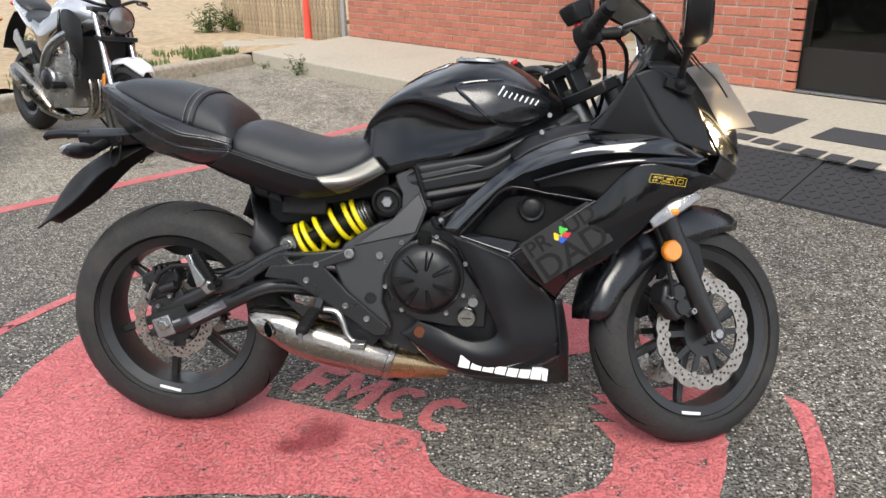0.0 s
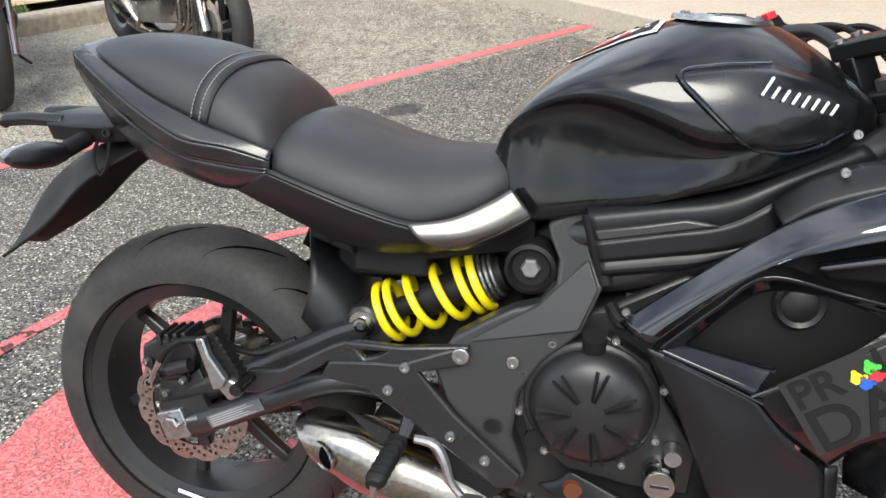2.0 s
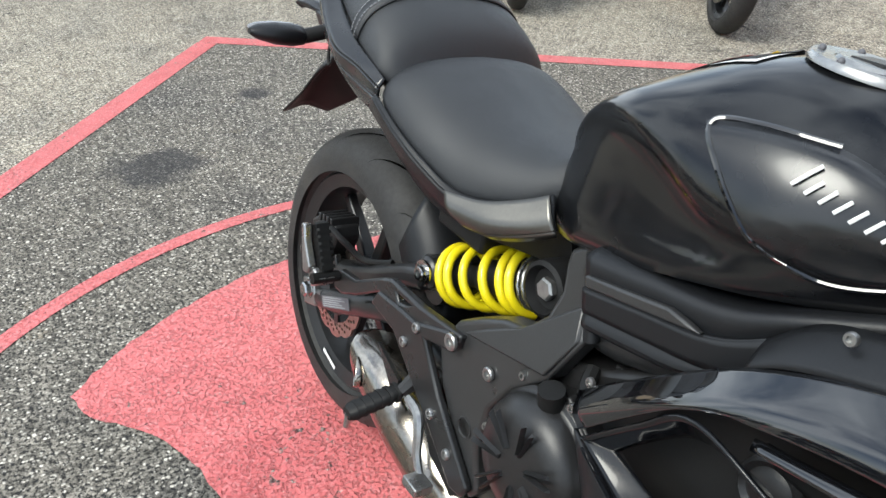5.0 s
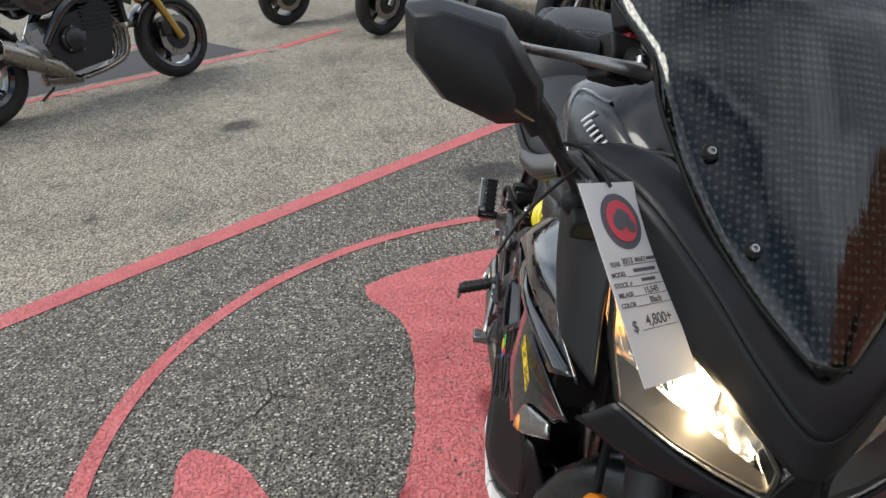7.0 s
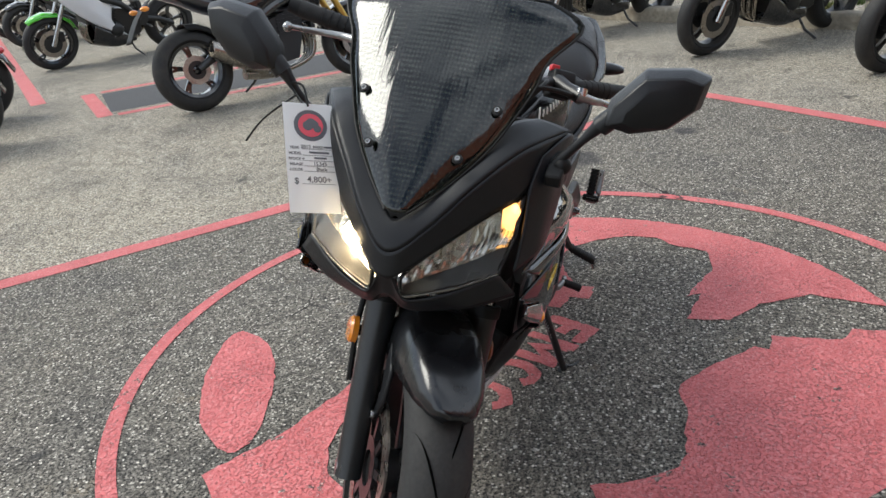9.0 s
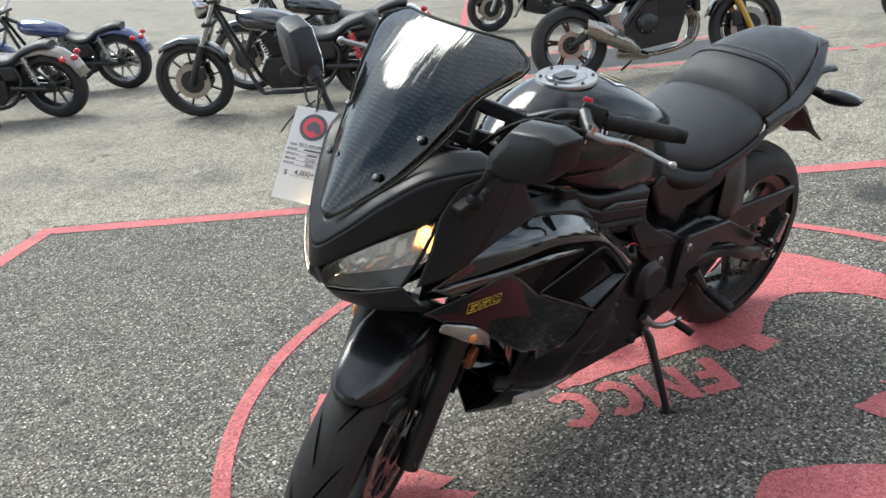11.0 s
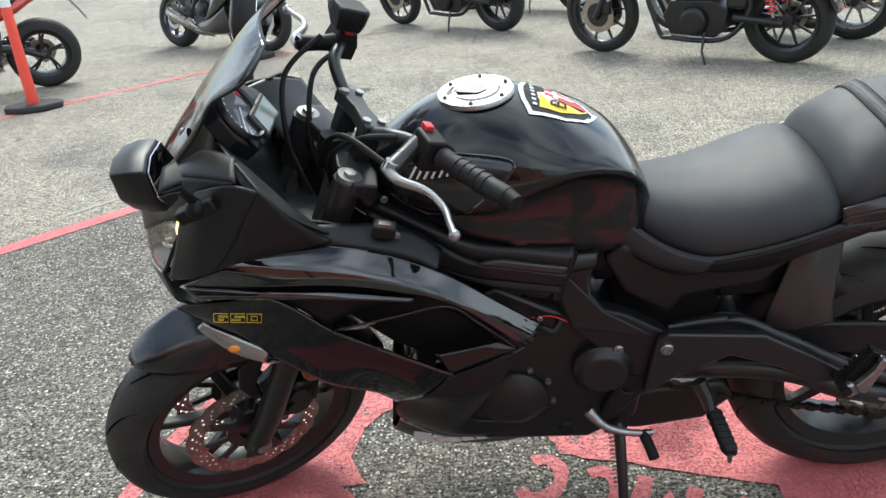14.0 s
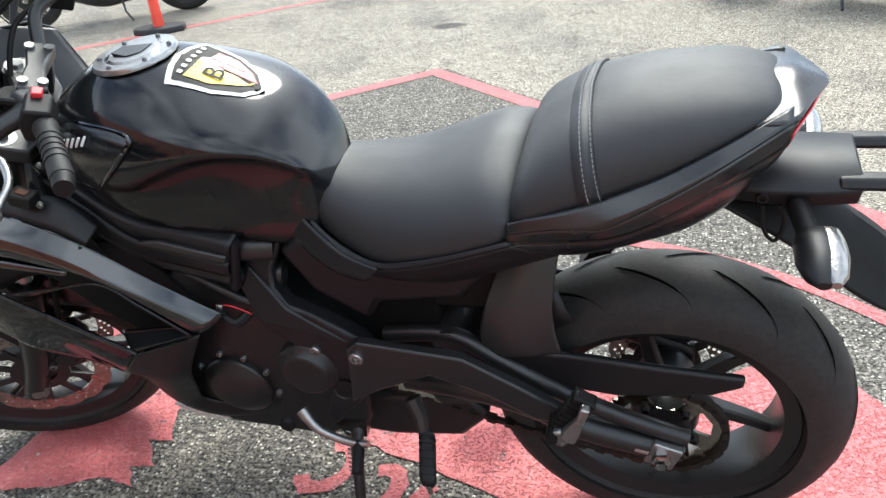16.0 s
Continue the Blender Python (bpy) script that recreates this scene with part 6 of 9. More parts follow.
# tail
def tail_side():
    top = [(-0.152, 0.080, 0.926), (-0.078, 0.117, 0.897), (0.0, 0.140, 0.862), (0.075, 0.156, 0.836), (0.125, 0.161, 0.820), (0.180, 0.162, 0.804), (0.203, 0.160, 0.795)]
    mid = [(-0.150, 0.106, 0.919), (-0.078, 0.144, 0.884), (-0.022, 0.163, 0.853), (0.04, 0.178, 0.822), (0.08, 0.182, 0.806), (0.14, 0.175, 0.798), (0.204, 0.169, 0.782)]
    ledge = [(-0.147, 0.106, 0.893), (-0.088, 0.137, 0.862), (-0.038, 0.156, 0.836), (0.01, 0.166, 0.808), (0.065, 0.171, 0.786), (0.13, 0.168, 0.776), (0.204, 0.170, 0.772)]
    step = [(-0.146, 0.102, 0.890), (-0.087, 0.132, 0.858), (-0.037, 0.151, 0.831), (0.01, 0.161, 0.803), (0.065, 0.167, 0.781), (0.13, 0.165, 0.771), (0.203, 0.168, 0.766)]
    low = [(-0.125, 0.094, 0.846), (-0.084, 0.108, 0.803), (-0.029, 0.120, 0.768), (0.03, 0.130, 0.750), (0.076, 0.136, 0.738), (0.13, 0.142, 0.732), (0.195, 0.160, 0.753)]
    return joined(skin([top, mid], 30, 4), skin([mid, ledge], 30, 4), skin([ledge, step], 30, 2), skin([step, low], 30, 5, 0.004))


both_aft("tail_fairing", tail_side, M_TAIL, "satin black tail side fairing", solid=0.006, sharp=30)


def seat_side():
    return joined(skin([[(0.200, 0.168, 0.771), (0.28, 0.173, 0.747), (0.35, 0.167, 0.725), (0.42, 0.152, 0.707), (0.487, 0.127, 0.721), (0.545, 0.098, 0.754)],
                        [(0.198, 0.173, 0.766), (0.28, 0.178, 0.741), (0.35, 0.173, 0.718), (0.425, 0.159, 0.700), (0.495, 0.138, 0.712), (0.556, 0.104, 0.746)]], 30, 3),
                  skin([[(0.198, 0.173, 0.766), (0.28, 0.178, 0.741), (0.35, 0.173, 0.718), (0.425, 0.159, 0.700), (0.495, 0.138, 0.712), (0.556, 0.104, 0.746)],
                        [(0.165, 0.158, 0.750), (0.25, 0.162, 0.715), (0.33, 0.158, 0.690), (0.405, 0.150, 0.676), (0.49, 0.136, 0.690), (0.565, 0.108, 0.730)],
                        [(0.129, 0.140, 0.733), (0.229, 0.132, 0.688), (0.306, 0.128, 0.658), (0.381, 0.124, 0.651), (0.479, 0.116, 0.667), (0.572, 0.106, 0.718)]], 30, 5))


both_aft("side_cover", seat_side, M_MATTE, "satin black side cover below the seat", solid=0.006, sharp=40)


def seat_trim():
    return joined(skin([[(0.410, 0.160, 0.706), (0.47, 0.141, 0.716), (0.52, 0.116, 0.739), (0.547, 0.101, 0.756)], [(0.428, 0.164, 0.688), (0.485, 0.150, 0.694), (0.53, 0.131, 0.710), (0.568, 0.109, 0.735)], [(0.452, 0.148, 0.672), (0.490, 0.142, 0.679), (0.535, 0.126, 0.698), (0.577, 0.107, 0.721)]], 20, 4),
                  skin([[(0.452, 0.148, 0.672), (0.490, 0.142, 0.679), (0.535, 0.126, 0.698), (0.577, 0.107, 0.721)], [(0.460, 0.126, 0.664), (0.490, 0.122, 0.669), (0.535, 0.112, 0.688), (0.575, 0.099, 0.712)]], 20, 2))


# right trim in bright satin, left one in matte black
P("seat_trim", moved(mirror(seat_trim()), Matrix.Translation((0, AFT_Y - 0.007, 0))), M_TRIM, "bright satin trim below the seat front", solid=0.004, sharp=40)
P("seat_trim", moved(seat_trim(), Matrix.Translation((0, AFT_Y + 0.007, 0))), M_MATTE, "black trim below the seat front", solid=0.004, sharp=40)
P("undertray", rings([[(x, y * w_, z + dz) for y, dz in ((-1, 0.0), (-0.8, -0.06), (0.8, -0.06), (1, 0.0))] for x, w_, z in ((-0.12, 0.04, 0.90), (0.0, 0.105, 0.83), (0.15, 0.115, 0.76), (0.30, 0.12, 0.70), (0.42, 0.12, 0.69), (0.58, 0.10, 0.72))]), M_BLACK, "dark plastic undertray")
P("battery_box", joined(box(0.30, 0.42, -0.10, 0.10, 0.60, 0.68), tube([(0.24, -0.10, 0.665), (0.28, -0.115, 0.66)], 0.016, 10), slab([(0.23, 0.70), (0.30, 0.67), (0.31, 0.63), (0.24, 0.655)], -0.12, -0.10)), M_BLACK, bevel=0.006)
P("side_pod", slab([(0.19, 0.735), (0.23, 0.695), (0.30, 0.618), (0.372, 0.608), (0.445, 0.598), (0.47, 0.555), (0.56, 0.615), (0.60, 0.70), (0.56, 0.73), (0.44, 0.69), (0.33, 0.685)], 0.085, 0.118), M_MATTE, "matte black plastic pod under the seat", bevel=0.012, seg=3)
tl_ = P("tail_lamp", moved(skin([[(-0.194, 0, 0.912), (-0.176, 0.05, 0.909), (-0.151, 0.103, 0.902)], [(-0.186, 0, 0.892), (-0.168, 0.05, 0.890), (-0.146, 0.100, 0.884)], [(-0.168, 0, 0.876), (-0.155, 0.05, 0.876), (-0.138, 0.094, 0.872)]], 16, 4), Matrix.Translation((0, AFT_Y, 0))), M_REDLENS, "narrow red tail lamp under the tail tip", solid=0.004)
P("lamp_half", moved(mirror(skin([[(-0.194, 0, 0.912), (-0.176, 0.05, 0.909), (-0.151, 0.103, 0.902)], [(-0.186, 0, 0.892), (-0.168, 0.05, 0.890), (-0.146, 0.100, 0.884)], [(-0.168, 0, 0.876), (-0.155, 0.05, 0.876), (-0.138, 0.094, 0.872)]], 16, 4)), Matrix.Translation((0, AFT_Y, 0))), M_REDLENS, "", tl_, solid=0.004)
P("tail_tip", moved(joined(skin([[(-0.105, y, 0.928 - abs(y) * 0.20) for y in (-0.100, -0.05, 0, 0.05, 0.100)], [(-0.150, y, 0.934 - abs(y) * 0.15) for y in (-0.106, -0.05, 0, 0.05, 0.106)], [(-0.176, y, 0.928 - abs(y) * 0.12) for y in (-0.056, -0.03, 0, 0.03, 0.056)], [(-0.197, y, 0.920) for y in (-0.010, -0.005, 0, 0.005, 0.010)]], 18, 5)), Matrix.Translation((0, AFT_Y, 0))), M_TAIL, "satin black tail tip", solid=0.006, sharp=50)
BZ = 0.796
mg = P("number_plate_bracket", joined(rings([[(x, AFT_Y + y * w_, z + dz) for y, dz in ((-1, 0), (-0.7, 0.016), (0.7, 0.016), (1, 0), (0.8, -0.030), (-0.8, -0.030))] for x, w_, z in ((-0.06, 0.078, BZ + 0.012), (-0.14, 0.080, BZ + 0.002), (-0.20, 0.078, BZ), (-0.25, 0.070, BZ))]),
       *[rings([[(x, AFT_Y + s_ * 0.052 + y * 0.019, z + dz) for y, dz in ((-1, 0), (-0.5, 0.012), (0.5, 0.012), (1, 0), (0, -0.012))] for x, z in ((-0.22, BZ + 0.002), (-0.29, BZ + 0.002), (-0.335, BZ - 0.002), (-0.346, BZ - 0.008))]) for s_ in (-1, 1)]), M_MATTE, "matte black rear fender bracket", bevel=0.004)
P("mudflap", moved(skin([[(-0.09 + abs(y) * 0.3, y, 0.790 - abs(y) * 0.4) for y in (-0.06, -0.04, 0, 0.04, 0.06)], [(-0.205 + abs(y) * 0.4, y, 0.748 - abs(y) * 0.6) for y in (-0.074, -0.05, 0, 0.05, 0.074)], [(-0.310 + abs(y) * 0.5, y, 0.672 - abs(y) * 0.8) for y in (-0.072, -0.05, 0, 0.05, 0.072)], [(-0.392 + abs(y) * 0.1, y, 0.556 - abs(y) * 0.25) for y in (-0.056, -0.04, 0, 0.04, 0.056)]], 14, 5), Matrix.Translation((0, AFT_Y, 0))), M_BLACK, "black plastic rear mudguard", mg, solid=0.005)
for sgn in (-1, 1):
    sec = ((0.112, 0.013, 0.012), (0.118, 0.024, 0.017), (0.142, 0.029, 0.021), (0.175, 0.029, 0.020), (0.206, 0.021, 0.014), (0.222, 0.008, 0.006))
    ts = P("turn_signal", rings([[(-0.192 + a * math.cos(q), AFT_Y + sgn * y, 0.758 + 0.04 * (y - 0.1) + b * math.sin(q)) for q in (2 * math.pi * i / 16 for i in range(16))] for y, a, b in sec]), M_MATTE, "black turn signal with clear lens")
    P("lens", rings([[(-0.206 + 0.72 * a * math.cos(q), AFT_Y + sgn * y, 0.760 + 0.04 * (y - 0.1) + 0.86 * b * math.sin(q)) for q in (2 * math.pi * i / 16 for i in range(16))] for y, a, b in sec[1:]]), M_SILVERLENS, "clear lens", ts)
    P("stalk", tube([(-0.172, AFT_Y + sgn * 0.07, 0.776), (-0.184, AFT_Y + sgn * 0.116, 0.760)], 0.014, 12), M_BLACK, "", ts)
each("hook", [tube([(-0.130, AFT_Y + s * 0.070, 0.772), (-0.134, AFT_Y + s * 0.076, 0.735), (-0.150, AFT_Y + s * 0.076, 0.716), (-0.160, AFT_Y + s * 0.074, 0.745), (-0.152, AFT_Y + s * 0.070, 0.772)], 0.003, 6, 16) for s in (-1, 1)], M_BLACK, mg)
each("bracket_bolt", [bolt((-0.128, AFT_Y + s * 0.074, 0.788), 0.009, s, 0.006) for s in (-1, 1)], M_BLACK, mg)

# ---- fairing ----
def blade():
    """Gloss band sweeping from the flank up to the lamp."""
    return skin([[(0.715, 0.160, 0.588), (0.80, 0.178, 0.668), (0.90, 0.188, 0.752), (1.01, 0.190, 0.806), (1.13, 0.188, 0.828), (1.235, 0.190, 0.833)],
                 [(0.735, 0.186, 0.580), (0.83, 0.205, 0.668), (0.93, 0.218, 0.742), (1.04, 0.226, 0.786), (1.16, 0.226, 0.806), (1.27, 0.220, 0.806)],
                 [(0.758, 0.196, 0.575), (0.872, 0.214, 0.695), (0.955, 0.226, 0.738), (1.066, 0.234, 0.770), (1.19, 0.235, 0.778), (1.35, 0.200, 0.764)]], 30, 6)


both("fairing_blade", blade, M_BLADE, "gloss black upper fairing sweep", solid=0.005, sharp=50)


def inner_panel():
    return skin([[(0.89, 0.150, 0.768), (0.935, 0.148, 0.812), (1.02, 0.155, 0.838), (1.12, 0.172, 0.852), (1.225, 0.188, 0.862)], [(0.90, 0.187, 0.752), (0.94, 0.188, 0.778), (1.02, 0.190, 0.808), (1.13, 0.188, 0.829), (1.235, 0.192, 0.834)]], 24, 4, 0.004)


both("inner_fairing", inner_panel, M_MATTE, "matte black inner fairing panel", solid=0.005, sharp=50)


def vent_strip():
    """Gloss strip under the sweep, over a dark slot."""
    return skin([[(0.942, 0.205, 0.712), (1.066, 0.226, 0.750), (1.19, 0.236, 0.768), (1.345, 0.204, 0.768)], [(0.945, 0.212, 0.706), (1.066, 0.235, 0.740), (1.19, 0.241, 0.757), (1.31, 0.222, 0.748)]], 24, 3, 0.002)


both("vent_strip", vent_strip, M_BLADE, "", solid=0.006, sharp=50)


def main_panel():
    """Flank from the side opening forward to the indicator and the nose."""
    return skin([[(0.885, 0.208, 0.522), (1.00, 0.220, 0.602), (1.09, 0.228, 0.664), (1.18, 0.237, 0.752), (1.27, 0.232, 0.748), (1.365, 0.205, 0.724)],
                 [(0.945, 0.202, 0.470), (1.02, 0.215, 0.548), (1.11, 0.230, 0.610), (1.20, 0.236, 0.680), (1.28, 0.228, 0.705), (1.35, 0.208, 0.715)],
                 [(1.010, 0.158, 0.410), (1.045, 0.185, 0.468), (1.12, 0.215, 0.525), (1.195, 0.222, 0.595), (1.255, 0.222, 0.648), (1.335, 0.208, 0.700)]], 28, 6)


both("side_fairing", main_panel, M_GLOSS, "gloss black side fairing", solid=0.005, sharp=50)


def slot_panel():
    return skin([[(0.945, 0.190, 0.706), (1.066, 0.215, 0.738), (1.18, 0.225, 0.755)], [(0.96, 0.188, 0.69), (1.04, 0.200, 0.69), (1.10, 0.215, 0.668)]], 16, 4)


both("slot_panel", slot_panel, M_BLACK, "", solid=0.004)


def window_frame():
    """Inset frame of the side opening."""
    return skin([[(0.765, 0.200, 0.570), (0.83, 0.210, 0.642), (0.886, 0.216, 0.694), (0.985, 0.222, 0.681), (1.093, 0.228, 0.666)],
                 [(0.80, 0.185, 0.575), (0.85, 0.188, 0.635), (0.895, 0.190, 0.668), (0.97, 0.195, 0.668), (1.04, 0.205, 0.650)]], 26, 4)


both("opening_trim", window_frame, M_GLOSS, "gloss black trim of the side opening", solid=0.005, sharp=40)


def window_low():
    return skin([[(0.765, 0.200, 0.570), (0.83, 0.206, 0.548), (0.897, 0.212, 0.526)], [(0.80, 0.183, 0.578), (0.86, 0.186, 0.568), (0.92, 0.188, 0.56)], ], 14, 4)


both("opening_sill", window_low, M_GLOSS, "", solid=0.005)
both("opening_lip", lambda: tube([(0.775, 0.206, 0.566), (0.84, 0.214, 0.545), (0.905, 0.216, 0.520)], 0.0022, 6), M_GLOSS)
both("opening_lip", lambda: tube([(0.890, 0.214, 0.527), (0.99, 0.226, 0.597), (1.09, 0.234, 0.667)], 0.0022, 6), M_SILVERBLACK)


def lower_panel():
    """Matte band falling from the flank to the belly."""
    return skin([[(0.752, 0.196, 0.572), (0.80, 0.197, 0.490), (0.845, 0.192, 0.385), (0.865, 0.188, 0.322), (0.80, 0.185, 0.302), (0.72, 0.178, 0.330), (0.665, 0.165, 0.345)],
                 [(0.80, 0.208, 0.560), (0.86, 0.212, 0.470), (0.90, 0.206, 0.380), (0.915, 0.203, 0.300), (0.85, 0.202, 0.268), (0.74, 0.190, 0.290), (0.645, 0.165, 0.325)],
                 [(0.897, 0.212, 0.520), (0.955, 0.200, 0.455), (1.008, 0.160, 0.395), (1.018, 0.156, 0.290), (0.90, 0.192, 0.240), (0.76, 0.188, 0.240), (0.62, 0.160, 0.312)]], 34, 5)


def tuck(bm):
    """The left lower side is drawn in towards the belly."""
    for v in bm.verts:
        if v.co.y > 0 and v.co.z < 0.47:
            v.co.y -= 0.34 * (0.47 - v.co.z)
            v.co.z += 0.04 * (0.47 - v.co.z)
    return bm


def handed(name, make, m, label="", **kw):
    P(name, tuck(make()), m, label, **kw)
    P(name, mirror(make()), m, label, **kw)


handed("lower_fairing", lower_panel, M_MATTE, "matte black lower side fairing", solid=0.005, sharp=50)


def belly():
    return skin([[(1.019, 0.157, 0.300), (0.90, 0.193, 0.245), (0.77, 0.189, 0.242), (0.63, 0.160, 0.308)], [(1.024, 0.150, 0.262), (0.92, 0.182, 0.218), (0.80, 0.184, 0.215), (0.70, 0.15, 0.235)], [(1.022, 0.115, 0.232), (0.90, 0.13, 0.198), (0.78, 0.11, 0.198), (0.70, 0.08, 0.22)], [(0.98, 0.05, 0.20), (0.88, 0.04, 0.188), (0.78, 0.03, 0.192), (0.70, 0.02, 0.21)]], 22, 5)


handed("belly_pan", belly, M_GLOSS, "gloss black belly pan", solid=0.005, sharp=50)


def front_lip():
    return skin([[(1.011, 0.158, 0.410), (1.014, 0.158, 0.345), (1.019, 0.157, 0.295), (1.024, 0.150, 0.262), (1.022, 0.115, 0.232)], [(0.985, 0.118, 0.41), (0.985, 0.122, 0.34), (0.985, 0.122, 0.29), (0.985, 0.115, 0.262), (0.985, 0.09, 0.24)]], 18, 3)


handed("fairing_lip", front_lip, M_BLACK, "", solid=0.004)
CHIN = (1.062, -0.020, 0.148)
P("belly_chin", joined(
    skin([[(1.020, 0.094, 0.300), (0.90, 0.117, 0.258), (0.77, 0.113, 0.254), (0.66, 0.100, 0.285)], [(1.044, 0.050, 0.215), (0.95, 0.080, 0.200), (0.80, 0.085, 0.195), (0.69, 0.070, 0.210)], [CHIN, (0.99, 0.015, 0.152), (0.84, 0.025, 0.148), (0.71, 0.020, 0.165)]], 22, 5),
    skin([[(1.026, -0.152, 0.264), (0.93, -0.184, 0.222), (0.84, -0.187, 0.217), (0.775, -0.175, 0.226)], [CHIN, (0.98, -0.060, 0.152), (0.87, -0.080, 0.158), (0.785, -0.110, 0.185)]], 22, 5),
    skin([[CHIN, (0.99, 0.015, 0.152), (0.84, 0.025, 0.148), (0.76, 0.02, 0.160)], [CHIN, (0.98, -0.060, 0.152), (0.87, -0.080, 0.158), (0.785, -0.110, 0.185)]], 16, 4),
    skin([[CHIN, (1.054, -0.075, 0.225), (1.048, -0.104, 0.300), (1.026, -0.152, 0.410)], [(1.024, -0.060, 0.172), (1.026, -0.130, 0.240), (1.024, -0.156, 0.300), (1.008, -0.162, 0.410)]], 16, 3)),
  M_MATTE, "matte black chin of the belly pan with an open front", solid=0.004, sharp=35)
# maker's word on the right and left belly as plain slanted bars
for sgn in (-1, 1):
    bars = []
    for k in range(8):
        x = 0.772 + 0.0300 * k
        z = 0.238 - 0.0046 * k
        h = (0.030, 0.020, 0.020, 0.020, 0.020, 0.020, 0.028, 0.028)[k]
        wd = 0.0265 if k < 7 else 0.013
        out = lambda xx: 0.1955 - max(0, xx - 0.91) * 0.22
        loop = [(0.0, 0.0), (0.5, -0.0022), (1.0, -0.004), (1.0 + 0.22, h - 0.004), (0.72, h - 0.002), (0.22, h)]
        bars.append(rings([[(x + wd * u, sgn * (out(x + wd * u) + e), z + v) for u, v in loop] for e in (-0.010, 0.0025)]))
    each("maker_word", [tuck(q) for q in bars], M_WHITE, bike, "white bar of the maker's word")
    P("reflector_dot", lathe([(0.0001, sgn * 0.178), (0.014, sgn * 0.178), (0.017, sgn * 0.170), (0.0001, sgn * 0.165)], 20, (0.672, 0, 0.318)), M_REFLEX if sgn < 0 else M_BLACK)
    # model number, outlined in yellow
    digits = ([[(0, 0), (1, 0), (1, 0.6), (0.3, 0.6), (0.3, 0.74), (1, 0.74), (1, 1), (0, 1)], [(0.3, 0.22), (0.7, 0.22), (0.7, 0.38), (0.3, 0.38)]],
              [[(0, 0), (1, 0), (1, 0.6), (0.3, 0.6), (0.3, 0.74), (1, 0.74), (1, 1), (0, 1), (0, 0.4), (0.7, 0.4), (0.7, 0.24), (0, 0.24)]],
              [[(0, 0), (1, 0), (1, 1), (0, 1)], [(0.28, 0.26), (0.72, 0.26), (0.72, 0.74), (0.28, 0.74)]])
    num = []
    for k, loops in enumerate(digits):
        for loop in loops:
            run = []
            for u, v in loop + loop[:1]:
                a_ = -0.041 + 0.0285 * k + 0.0245 * u + 0.004 * v
                run.append((1.250 - sgn * a_, sgn * 0.2408, 0.709 + 0.019 * v - sgn * a_ * (0.10 if sgn > 0 else -0.12)))
            num.append(tube(run, 0.00055, 4))
    P("model_number", joined(*num), M_LINEYELLOW, "yellow outlined number")
    # indicator set in the flank
    ind = P("indicator", skin([[(1.215, sgn * 0.222, 0.622), (1.262, sgn * 0.230, 0.665), (1.325, sgn * 0.214, 0.690)], [(1.225, sgn * 0.232, 0.605), (1.275, sgn * 0.238, 0.640), (1.335, sgn * 0.214, 0.678)], [(1.205, sgn * 0.215, 0.588), (1.27, sgn * 0.215, 0.628), (1.315, sgn * 0.206, 0.662)]], 14, 4), M_SILVERLENS, "clear front indicator with amber bulb", solid=0.004)
    P("indicator_bulb", ball((1.272, sgn * 0.236, 0.645), 0.012, 1, 0.5, 0.8), M_AMBER, "amber bulb", ind)
# decal on the right flank
dm = Matrix.Translation((1.02, -0.2295, 0.566)) @ Matrix.Rotation(radians(-35), 4, "Y") @ Matrix.Rotation(radians(90), 4, "X")
dc = P("decal", moved(box(-0.092, 0.100, -0.060, 0.052, -0.0006, 0.0002), dm), M_STICKER, "clear decal with black letters and a puzzle heart")
P("decal_letters", joined(words("PR", 0.055, dm @ Matrix.Translation((-0.055, 0.025, 0.0012)), 0.0006, 0.001), words("UD", 0.055, dm @ Matrix.Translation((0.06, 0.025, 0.0012)), 0.0006, 0.001), words("DAD", 0.085, dm @ Matrix.Translation((0.005, -0.032, 0.0012)), 0.0006, 0.001)), M_BLACK, "black letters", dc)
for cx, cy, m_ in ((-0.006, 0.019, M_LINEYELLOW), (0.013, 0.025, M_GREEN), (0.000, 0.008, M_BLUE), (0.014, 0.012, M_REDVINYL)):
    P("heart_piece", moved(joined(lathe([(0.0001, 0.0), (0.0085, 0.0), (0.0085, 0.0009), (0.0001, 0.0009)], 6, (cx, 0, cy)), lathe([(0.0001, 0.0), (0.0035, 0.0), (0.0035, 0.0010), (0.0001, 0.0010)], 12, (cx + 0.009, 0, cy - 0.002)), lathe([(0.0001, 0.0), (0.0035, 0.0), (0.0035, 0.0010), (0.0001, 0.0010)], 12, (cx, 0, cy + 0.009))), dm @ Matrix.Rotation(radians(90), 4, "X") @ Matrix.Rotation(radians(180), 4, "X") @ Matrix.Translation((0, -0.0022, 0)) @ Matrix.Diagonal((1, 1, -1, 1)) @ Matrix.Diagonal((1, 1, -1, 1))), m_, "", dc)

# nose cowl, lamps and screen
NZ = [[(1.163, 0.226, 0.956), (1.20, 0.226, 0.90), (1.232, 0.225, 0.85), (1.27, 0.220, 0.806)],
      [(1.210, 0.220, 0.968), (1.262, 0.214, 0.920), (1.285, 0.215, 0.86), (1.315, 0.214, 0.79)],
      [(1.272, 0.193, 0.946), (1.310, 0.186, 0.900), (1.336, 0.190, 0.84), (1.366, 0.188, 0.775)]]


def cowl_side():
    return skin(NZ, 20, 5)


both("nose_cowl", cowl_side, M_MATTE, "matte black nose cowl", solid=0.005, sharp=50)


def full(e):
    """An edge from the left side to the middle, carried on to the right."""
    return e + [(x, -y, z) for x, y, z in reversed(e[:-1])]


